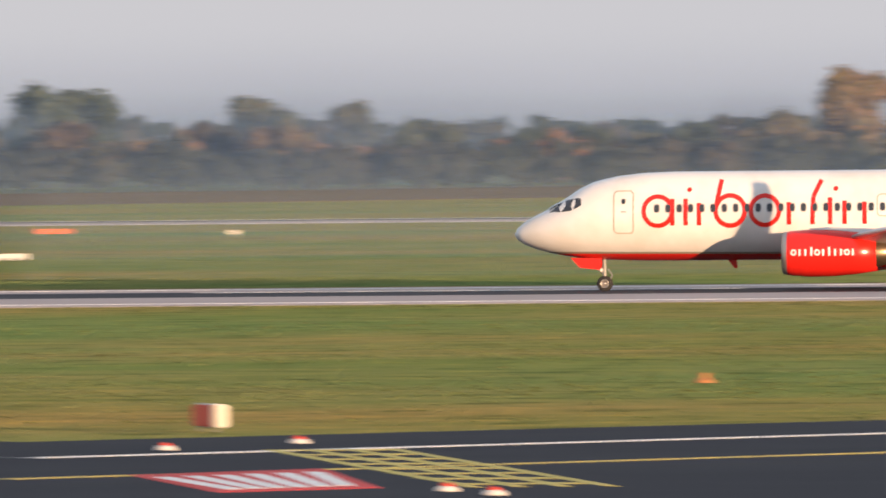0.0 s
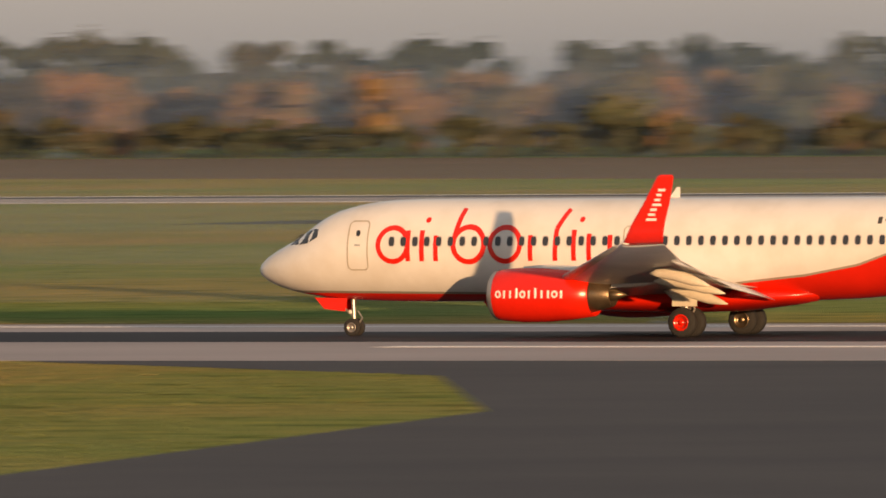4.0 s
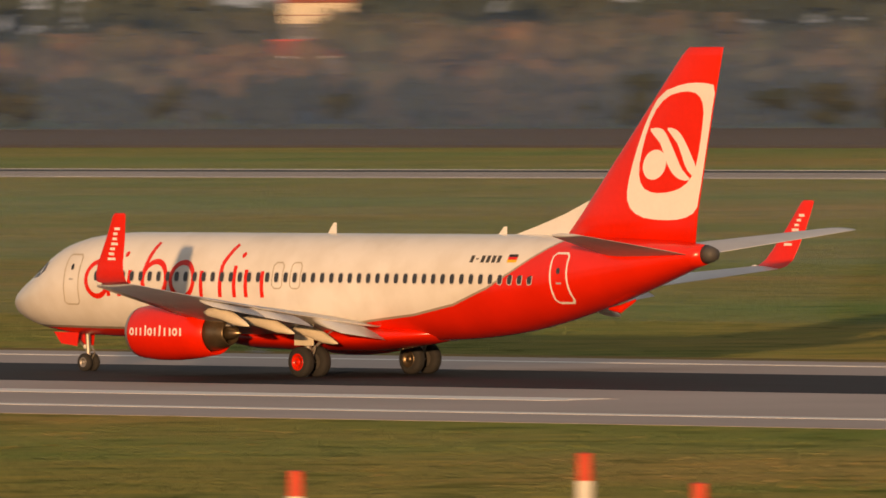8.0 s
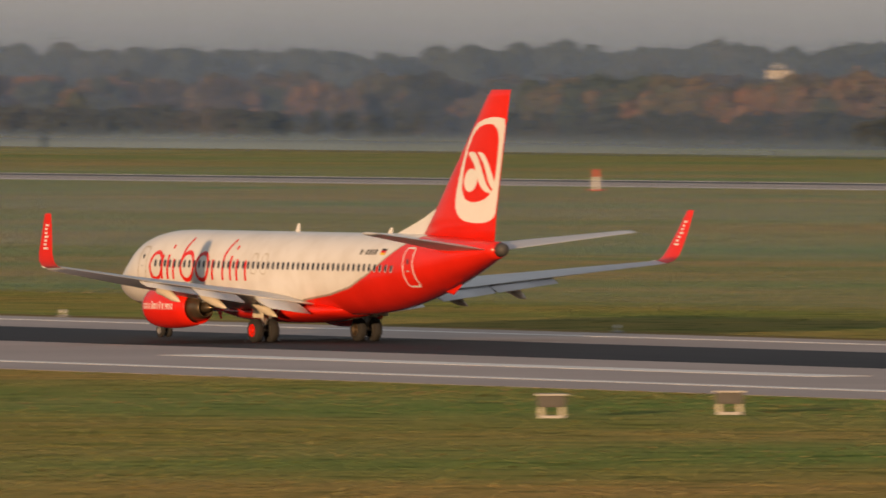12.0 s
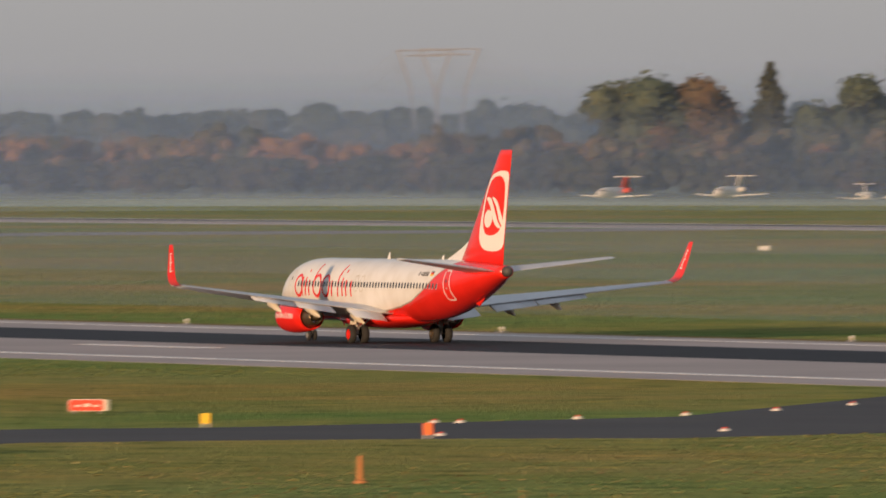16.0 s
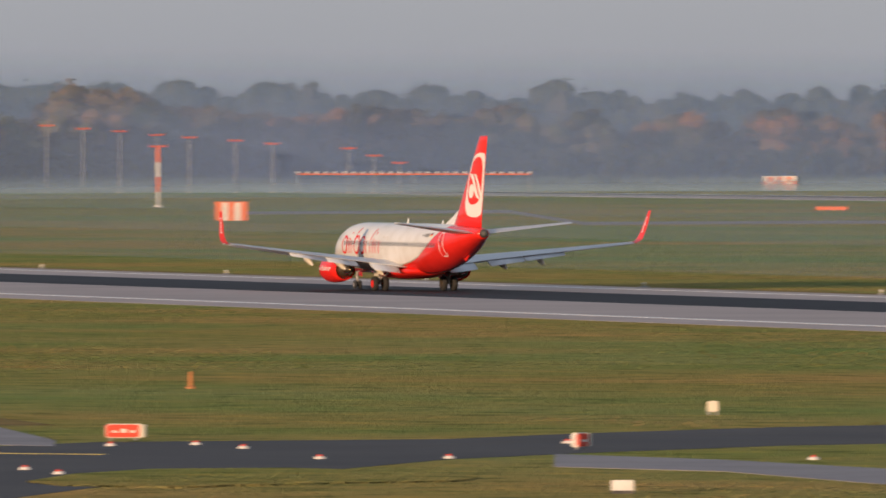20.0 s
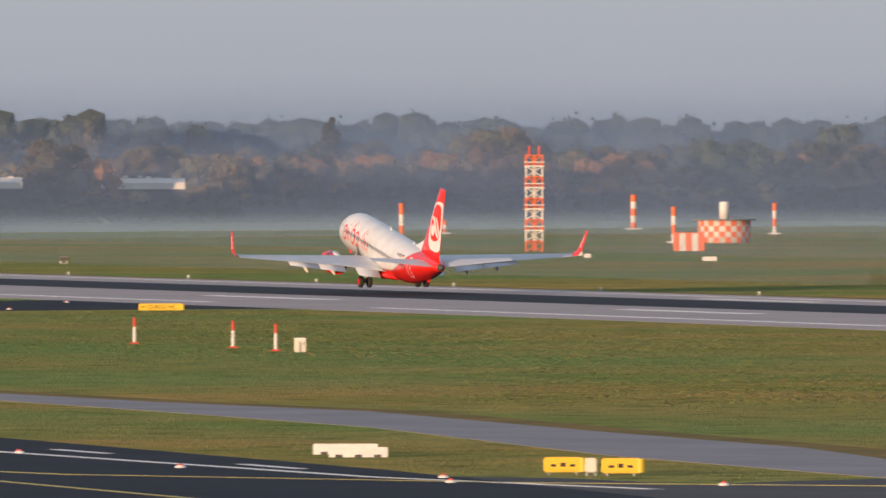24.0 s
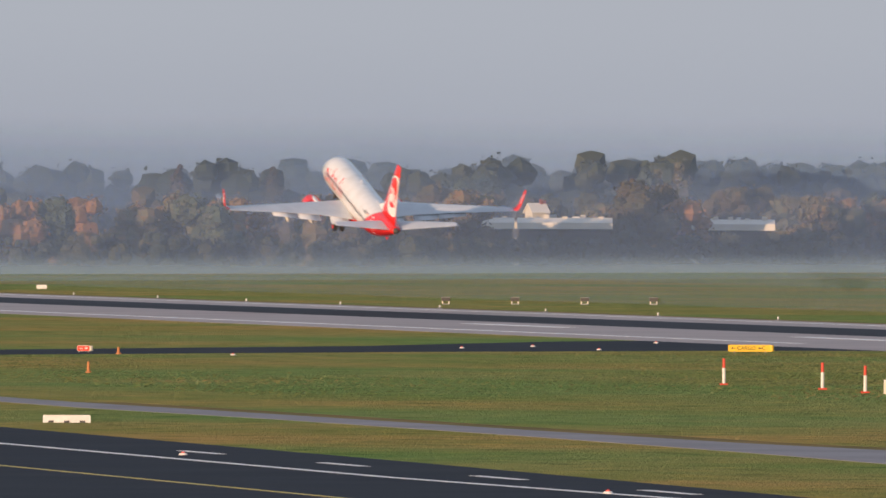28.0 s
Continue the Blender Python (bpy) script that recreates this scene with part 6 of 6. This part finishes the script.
wind_marker(-1993.4, 896.0, 57.5, 4.98, 2.0, TEAL, "teal low container by the far field")
marker_post(-1504.9, 540.5, 2.2, 0.3)
marker_post(-1524.8, 491.7, 2.2, 0.3)
guidance_sign(-644.4, -67.2, 65.3, 1.5, 0.62, "yellow", 2)
guidance_sign(-2036.6, 585.7, 65.6, 4.4, 0.8, "yellow", 3)

# ---- far apron ----
flat_building(-3054.4, 1015.3, 66.4, 40, 14, 11.4, 3, "cream three-storey apron building with dark windows", None, 8)
parked_jet(-2977.8, 840.2, 134.7, 15, RED_PAINT)
parked_jet(-3002.6, 875.6, 137.3, 15, WHITE_PLASTIC)
gabled_house(-3099.9, 1011.1, 66.8, 8, 6, 3.2, ROOF_GREY, WHITE_PLASTIC, "white tent-roofed shed on the far apron")
slim_mast(-2529.4, 847.7, 65.1, 6.0, 0.55, 3, 0)
slim_mast(-2338.5, 796.7, 64.3, 17.0, 0.7, 6, 0)

parked_jet(-2924.4, 872.7, 161.0, 11, WHITE_PLASTIC)
parked_jet(-2921.3, 879.9, 96.0, 10, WHITE_PLASTIC)
parked_jet(-2916.5, 891.1, 151.0, 13, WHITE_PLASTIC)
parked_jet(-2905.0, 917.2, 176.0, 9, RED_PAINT)
parked_jet(-2894.9, 939.6, 156.0, 10, WHITE_PLASTIC)
parked_jet(-2881.2, 969.5, 148.0, 13, RED_PAINT)
parked_jet(-2877.4, 977.6, 106.0, 9, WHITE_PLASTIC)
parked_jet(-2871.2, 990.7, 154.0, 14, WHITE_PLASTIC)
gabled_house(-2938.3, 916.0, 65.0, 9, 4, 2.6, ROOF_GREY, PLASTER, "cream tent-roofed shed on the far apron")
gabled_house(-2934.9, 923.7, 65.0, 5.5, 4, 2.2, ROOF_GREY, PLASTER, "cream tent-roofed shed on the far apron")
gabled_house(-2929.9, 935.0, 65.0, 6, 4, 4.2, ROOF_GREY, PLASTER, "cream tent-roofed shed on the far apron")
service_truck(-2848.8, 967.8, 65.0, ORANGE_PAINT, "orange service van on the far apron", 4.4)
service_truck(-2891.8, 872.6, 65.0, WHITE_PLASTIC, "white service van on the far apron", 4.4)
service_truck(-2871.3, 919.1, 65.0, WHITE_PLASTIC, "white service van on the far apron", 4.4)
service_truck(-2864.0, 935.2, 65.0, WHITE_PLASTIC, "white service van on the far apron", 4.4)
service_truck(-2841.0, 984.3, 65.0, TRUCK_YELLOW, "yellow service van on the far apron", 4.4)

# ---- runway lights ----
RUNWAY_LIGHT = thing("runway_light", pose(0, -4800, 0), "small white runway edge light at the concrete's edge", "light", "runway edge lights")
part("base_plate", loft(ring_stack([(0, 0.3), (0.06, 0.28), (0.1, 0.2)])), STEEL, RUNWAY_LIGHT, "", True)
part("stem", rod((0, 0, 0.06), (0, 0, 0.26), 0.06, n=10), WHITE_PLASTIC, RUNWAY_LIGHT)
part("lens", loft(ring_stack([(0.22, 0.11), (0.3, 0.13), (0.37, 0.1), (0.4, 0.03)])), WHITE_PLASTIC, RUNWAY_LIGHT, "clear white lens", True)
for k in range(44):
    copy_thing(RUNWAY_LIGHT, pose(-45 - 60 * k, 26.2, 0))

# ---- runway exit lights ----
edge_light(-718.0, -70.5)
edge_light(-729.0, -62.6)
edge_light(-740.7, -55.0)
edge_light(-754.9, -47.2)
edge_light(-674.1, -80.6)
edge_light(-677.7, -71.5)
edge_light(-679.8, -62.5)
edge_light(-681.8, -53.5)
edge_light(-681.1, -46.1)
edge_light(-657.3, -102.5)
edge_light(-666.0, -84.3)
edge_light(-653.6, -117.5)
edge_light(-683.2, -104.8)
edge_light(-690.1, -96.2)
edge_light(-696.1, -88.3)
edge_light(-705.4, -79.8)
edge_light(-675.5, -143.0)
edge_light(-683.9, -105.8)
edge_light(-635.2, -194.0)
edge_light(-636.4, -190.0)
edge_light(-608.1, -193.2)
edge_light(-607.3, -188.1)
edge_light(-634.9, -174.4)
edge_light(-601.1, -175.0)
edge_light(-592.4, -209.7)
edge_light(-634.4, -217.4)
edge_light(-625.1, -208.4)
edge_light(-584.5, -210.6)
edge_light(-628.5, -190.3)
edge_light(-704.8, -219.7)
edge_light(-669.1, -220.6)
edge_light(-644.0, -215.3)
edge_light(-811.7, -218.3)
edge_light(-1330.0, -113.1)
edge_light(-1393.0, -80.0)
edge_light(-1409.9, -69.9)
edge_light(-1378.9, -70.7)
edge_light(-1444.8, -50.7)

# ---- western grass and signs ----
guidance_sign(-716.8, -110.5, 70.6, 1.7, 0.6, "red", 3)
guidance_sign(-646.5, -190.2, 74.2, 1.45, 0.62, "red", 3)
barrier_block(-627.3, -149.0, 71.1, 2.2, 0.56)
barrier_block(-697.6, -206.4, 76.5, 2.9, 0.54)
barrier_block(-930.2, -202.2, 79.6, 2.8, 0.5)
barrier_block(-690.7, -207.5, 76.5, 2.6, 0.5)
wind_marker(-678.8, -118.9, 70.2, 0.45, 0.5, SIGN_YELLOW, "small yellow marker board by the taxiway")
marker_cone(-564.6, -156.0, 1.05)
marker_cone(-772.9, -150.3, 0.85)
marker_cone(-1195.3, -150.9, 0.85)
marker_cone(-1338.5, -121.3, 0.6)
wind_marker(-647.7, -120.4, 69.4, 0.42, 0.55, ORANGE_PAINT, "small orange marker board by the taxiway")
guidance_sign(-622.2, -177.9, 132.6, 0.85, 0.62, "red", 1)
wind_marker(-694.9, -148.4, 72.1, 0.5, 0.5, PLASTER, "small pale marker board in the grass")
barrier_block(-548.0, -200.0, 73.0, 0.8, 0.56)
guidance_sign(-649.1, -208.9, 75.7, 1.55, 0.66, "yellow", 3)
guidance_sign(-646.1, -207.2, 75.5, 1.55, 0.66, "yellow", 3)
wind_marker(-646.4, -208.4, 75.6, 0.5, 0.6, PLASTER, "round-cornered pale connector box between signs")
guidance_sign(-1355.2, -62.6, 77.2, 3.7, 0.62, "yellow", 4, "CARGO    C")
guidance_sign(-1352.8, -121.6, 79.5, 1.1, 0.5, "red", 2)
marker_post(-1119.8, -119.0, 1.75, 0.12)
marker_post(-1092.6, -118.2, 1.75, 0.12)
marker_post(-1073.1, -119.8, 1.75, 0.12)
equipment_hut(-1066.8, -119.6, 76.7, 0.8, 0.6, 0.85, "", 0.0, "pale electrical cabinet in the grass")
glide_light(-1977.1, 42.2, 78.2)
glide_light(-1977.6, 51.2, 78.0)
glide_light(-1978.2, 60.3, 77.8)
glide_light(-1978.7, 69.3, 77.5)
wind_marker(-1953.4, 117.8, 76.0, 1.73, 0.55, WHITE_PLASTIC, "low white marker board beyond the runway")
wind_marker(-1967.8, 150.6, 75.2, 1.82, 0.55, WHITE_PLASTIC, "low white marker board beyond the runway")
wind_marker(-2037.8, 152.8, 75.6, 0.90, 0.55, WHITE_PLASTIC, "low white marker board beyond the runway")
wind_marker(-2085.3, 163.9, 75.7, 1.08, 0.55, WHITE_PLASTIC, "low white marker board beyond the runway")
wind_marker(-2277.6, 46.4, 79.7, 1.49, 0.55, WHITE_PLASTIC, "low white marker board beyond the runway")
wind_marker(-1424.5, 262.7, 66.7, 2.27, 0.55, WHITE_PLASTIC, "low white marker board beyond the runway")
wind_marker(-1709.8, 341.1, 68.1, 1.22, 0.55, WHITE_PLASTIC, "low white marker board beyond the runway")
wind_marker(-2257.1, 425.8, 71.3, 3.86, 0.55, WHITE_PLASTIC, "low white marker board beyond the runway")
wind_marker(-2230.7, 399.0, 71.7, 3.80, 0.55, ORANGE_PAINT, "low orange marker board beyond the runway")
wind_marker(-2334.1, 408.5, 72.1, 4.84, 0.55, ORANGE_PAINT, "low orange marker board beyond the runway")
lattice_tower(-2199.7, 187.1, 75.8, 2.3, 13.6, 9)
check_drum(-2412.0, 271.9, 4.1, 3.5)
check_box(-2207.8, 211.8, 75.3, 4.4, 2.5)
check_box(-2128.6, 252.1, 73.7, 4.4, 2.5)
slim_mast(-2301.5, 193.0, 76.3, 6.6, 0.36, 4, 0)
slim_mast(-2873.8, 378.7, 75.5, 6.4, 0.55, 5, 0)
slim_mast(-2413.9, 264.3, 75.3, 5.6, 0.36, 4, 0)
slim_mast(-2677.3, 352.2, 74.9, 5.4, 0.36, 4, 0)
slim_mast(-2483.0, 344.5, 73.9, 9.6, 0.24, 4, 1)
slim_mast(-2730.6, 306.9, 76.2, 2.4, 0.36, 3, 0)
equipment_hut(-3319.1, 808.0, 71.4, 6.6, 4.0, 2.7, "check")
equipment_hut(-3087.5, 650.8, 72.4, 6.6, 4.0, 2.7, "check")
light_bar(-2969.5, 513.8, -2956.3, 556.4, 3.7, 26)
slim_mast(-2992.6, 470.0, 75.0, 12.9, 0.07, 3, 1)
slim_mast(-2990.7, 476.8, 75.0, 12.3, 0.07, 3, 1)
slim_mast(-2988.7, 483.6, 75.0, 11.8, 0.07, 3, 1)
slim_mast(-2986.8, 490.5, 75.0, 11.1, 0.07, 3, 1)
slim_mast(-2985.0, 496.5, 75.0, 10.6, 0.07, 3, 1)
slim_mast(-2982.5, 505.1, 75.0, 10.0, 0.07, 3, 1)
slim_mast(-2980.4, 511.9, 75.0, 9.4, 0.07, 3, 1)
slim_mast(-2976.2, 526.0, 75.0, 8.5, 0.07, 3, 1)
slim_mast(-2974.8, 530.7, 75.0, 7.1, 0.07, 3, 1)
slim_mast(-2973.3, 535.4, 75.0, 5.7, 0.07, 3, 1)

# ---- houses and roofs among the trees ----
gabled_house(-1118.0, 1352.8, 11.1, 3.1, 3.1, 5.3, ROOF_GREY)
gabled_house(-1149.3, 1359.8, 56.1, 2.7, 2.7, 5.9, ROOF_TILE)
flat_building(-1082.9, 1374.0, 31.1, 4.7, 8, 8.9, 2, "long pale flat-roofed house among the trees")
gabled_house(-1221.5, 1206.9, 15.7, 4.4, 4.4, 6.9, ROOF_GREY)
gabled_house(-1213.8, 1226.0, 60.7, 3.3, 3.3, 6.8, ROOF_TILE)
gabled_house(-1196.3, 1238.6, 15.7, 3.3, 3.3, 6.0, ROOF_GREY)
gabled_house(-1197.7, 1258.1, 60.7, 19.5, 9.0, 5.3, ROOF_TILE)
flat_building(-1106.4, 1048.2, 35.7, 28.2, 14, 6.6, 1, "long blue-roofed industrial hall behind the hedge", BLUE_SHEET)
flat_building(-1883.2, 1146.1, 51.2, 6.0, 8, 13.1, 2, "long pale flat-roofed house among the trees")
gabled_house(-1874.2, 1121.9, 31.2, 6.8, 6.8, 9.2, ROOF_GREY)
flat_building(-1904.2, 1102.4, 51.2, 16.1, 8, 10.6, 2, "long pale flat-roofed house among the trees")
gabled_house(-2167.1, 1076.2, 35.5, 5.5, 5.5, 7.7, ROOF_GREY)
flat_building(-2152.0, 1098.1, 55.5, 5.5, 8, 11.3, 2, "long pale flat-roofed house among the trees")
flat_building(-2109.8, 1120.3, 55.5, 10.0, 8, 9.1, 2, "long pale flat-roofed house among the trees")
flat_building(-2683.8, 1192.2, 58.8, 4.8, 8, 12.9, 2, "long pale flat-roofed house among the trees")
flat_building(-2635.1, 1165.5, 58.8, 4.3, 8, 9.5, 2, "long pale flat-roofed house among the trees")
gabled_house(-2347.0, 1062.5, 38.8, 5.0, 5.0, 7.9, ROOF_GREY)
flat_building(-2334.6, 1061.6, 58.8, 6.7, 8, 9.0, 2, "long pale flat-roofed house among the trees")
gabled_house(-2468.0, 1120.0, 83.8, 3.0, 3.0, 9.4, ROOF_TILE)
gabled_house(-3151.2, 1121.3, 91.3, 10.1, 9.0, 12.2, ROOF_TILE)
flat_building(-2982.6, 276.8, 76.9, 19.6, 8, 8.9, 2, "long pale flat-roofed house among the trees")
flat_building(-3010.8, 317.3, 76.9, 14.3, 8, 8.0, 2, "long pale flat-roofed house among the trees")
gabled_house(-2979.8, 272.7, 56.9, 2.8, 2.8, 10.9, ROOF_GREY)
gabled_house(-3004.9, 308.7, 56.9, 2.2, 2.2, 10.1, CREAM_SHEET)
gabled_house(-2978.8, 271.8, 103.3, 3.3, 3.3, 10.9, CREAM_SHEET)
flat_building(-3012.6, 319.4, 78.3, 12.1, 8, 8.4, 2, "long pale flat-roofed house among the trees")
gabled_house(-3570.6, 516.6, 55.0, 1.8, 1.8, 12.1, ROOF_GREY)
flat_building(-3846.1, 1370.8, 66.3, 3.9, 4.5, 27.7, 0, "slim white tower building rising over the woods", WHITE_PLASTIC)

long_hall(-2942.3, 254.6, 78.0, 9.0, 8.9)
long_hall(-2939.3, 268.6, 78.0, 17.0, 8.9)
long_hall(-3006.2, 311.9, 77.0, 4.0, 8.6)
long_hall(-3005.0, 317.2, 77.0, 13.0, 8.6)

# ---- bridge on the skyline ----
bridge_pylon(-4108.2, 1254.1, 67.9, 16.1, 20, 38.3)
bridge_pylon(-4068.3, 1376.6, 67.9, 13.8, 20, 37.7)
bridge_pylon(-4110.7, 1247.6, 70.8, 14.5, 20, 38.0)

# ---- single trees that rise over the woods ----
CONIFER = tree_kind(10, 4.6, 1000, LEAF_HEDGE, "cone")
tagged(CONIFER, "dark conifer standing over the woods")
ORANGE_TREE = tree_kind(10, 10, 1200, LEAF_ORANGE)
tagged(ORANGE_TREE, "large orange autumn tree above the woods")


def single_tree(kind, x, y, h):
    t = copy_thing(kind, pose(x, y, 0, 0, 0, x * 7 % 360))
    t.matrix_basis = t.matrix_basis @ Matrix.Diagonal((h / 10, h / 10, h / 10, 1))
    return t


single_tree(KINDS[2], -180.8, 1315.3, 14.1)
single_tree(KINDS[0], -161.4, 1367.2, 12.8)
single_tree(KINDS[1], -81.6, 1354.1, 15.4)
single_tree(KINDS[1], -155.0, 1417.9, 11.5)
single_tree(KINDS[2], -93.3, 1353.0, 9.8)
single_tree(KINDS[2], -255.5, 1373.9, 12.1)
single_tree(KINDS[0], -233.5, 1397.6, 10.9)
single_tree(KINDS[1], -273.8, 1138.4, 11.4)
single_tree(KINDS[0], -271.2, 1148.9, 11.4)
single_tree(KINDS[2], -363.9, 1055.8, 13.5)
single_tree(KINDS[0], -356.3, 1067.9, 13.4)
single_tree(KINDS[2], -405.1, 1097.4, 13.6)
single_tree(KINDS[1], -329.6, 1074.2, 12.7)
single_tree(KINDS[2], -931.6, 1162.9, 11.5)
single_tree(KINDS[4], -1978.5, 854.8, 15.3)
single_tree(KINDS[4], -1959.7, 827.8, 6.6)
single_tree(KINDS[1], -3011.5, 1446.6, 26.6)
single_tree(KINDS[2], -2996.8, 1470.9, 27.4)
single_tree(KINDS[0], -2805.3, 1400.7, 27.3)
single_tree(KINDS[1], -2534.8, 1444.0, 25.1)
single_tree(ORANGE_TREE, -1843.8, 948.7, 8.2)
single_tree(KINDS[2], -3602.5, 1103.7, 30.6)
single_tree(CONIFER, -3593.1, 1133.2, 33.5)
single_tree(KINDS[0], -3587.2, 1151.5, 31.9)
single_tree(KINDS[4], -3599.0, 1114.8, 29.5)
single_tree(ORANGE_TREE, -3938.8, 1000.7, 27.7)
single_tree(KINDS[1], -3499.5, 512.2, 21.7)
single_tree(KINDS[2], -3518.3, 630.5, 24.3)
single_tree(KINDS[0], -3527.7, 595.8, 22.9)
single_tree(CONIFER, -3337.5, 272.7, 21.4)
single_tree(CONIFER, -3333.6, 292.1, 21.0)
single_tree(CONIFER, -3304.0, 425.7, 23.1)
single_tree(KINDS[3], -3317.3, 369.1, 22.5)
single_tree(KINDS[3], -3316.7, 371.6, 20.5)
single_tree(KINDS[3], -3315.7, 376.1, 22.0)
single_tree(KINDS[1], -3296.4, 456.6, 20.3)
single_tree(KINDS[0], -3294.9, 462.3, 18.7)
single_tree(KINDS[2], -3325.4, 331.8, 19.8)
PLANE_ROWS = (
    (0.0, 4.70, 0.00, 0.00),
    (0.5, -18.80, 0.00, 0.00),
    (1.0, -43.30, 0.00, 0.00),
    (1.5, -68.30, 0.00, 0.00),
    (2.0, -93.80, 0.00, 0.00),
    (2.5, -124.67, 0.00, 0.00),
    (4.5, -241.16, 0.00, 0.00),
    (5.0, -272.44, 0.00, 0.00),
    (5.5, -296.51, 0.00, 0.00),
    (6.0, -320.29, 0.00, 0.00),
    (6.5, -345.98, 0.00, 0.00),
    (7.0, -372.74, 0.00, 0.00),
    (7.5, -401.51, 0.00, 0.00),
    (8.0, -430.67, 0.00, 0.00),
    (8.5, -457.90, 0.00, 0.00),
    (9.0, -485.89, 0.00, 0.00),
    (9.5, -518.71, 0.00, 0.00),
    (10.0, -551.77, 0.00, 0.00),
    (10.5, -585.46, 0.00, 0.00),
    (11.0, -619.35, 0.00, 0.00),
    (11.5, -653.45, 0.00, 0.00),
    (13.5, -795.08, 0.00, 0.00),
    (14.0, -827.49, 0.00, 0.00),
    (14.5, -859.66, 0.00, 0.00),
    (15.0, -892.27, 0.00, 0.00),
    (15.5, -924.75, 0.00, 0.00),
    (16.0, -957.27, 0.00, 0.00),
    (16.5, -989.90, 0.00, 0.00),
    (17.0, -1022.58, 0.00, 0.00),
    (17.5, -1054.78, 0.00, 0.00),
    (18.0, -1087.42, 0.00, 0.00),
    (18.5, -1119.87, 0.00, 0.00),
    (19.0, -1152.67, 0.00, 0.00),
    (19.5, -1185.84, 0.00, 0.00),
    (20.0, -1223.36, 0.00, 0.00),
    (20.5, -1260.49, 0.00, 0.00),
    (21.0, -1298.12, 0.00, 0.00),
    (21.5, -1335.60, 0.00, 0.00),
    (22.0, -1373.01, 0.00, 1.50),
    (22.5, -1410.87, 0.00, 3.00),
    (24.5, -1562.91, 1.08, 8.64),
    (25.0, -1601.06, 1.71, 8.45),
    (25.5, -1638.48, 2.53, 8.76),
    (26.0, -1675.83, 3.35, 9.07),
    (26.5, -1712.77, 4.48, 10.24),
    (27.0, -1749.87, 5.61, 11.41),
    (27.5, -1787.10, 7.53, 12.65),
    (28.0, -1824.68, 9.46, 13.89),
)


def motions():
    walk(plane, [(t, pose(x, 0, z, 0, p, 0)) for t, x, z, p in PLANE_ROWS])
    # the wheels spin fast; they slow once in the air
    for w, x, y, r in WHEELS:
        turned, rows = 0.0, []
        for k in range(28 * FPS + 1):
            rows.append((k / FPS, pose(x, y, r, 0, turned % 360, 0)))
            turned -= 80 if k < 25 * FPS else 60
        walk(w, rows)


motions()
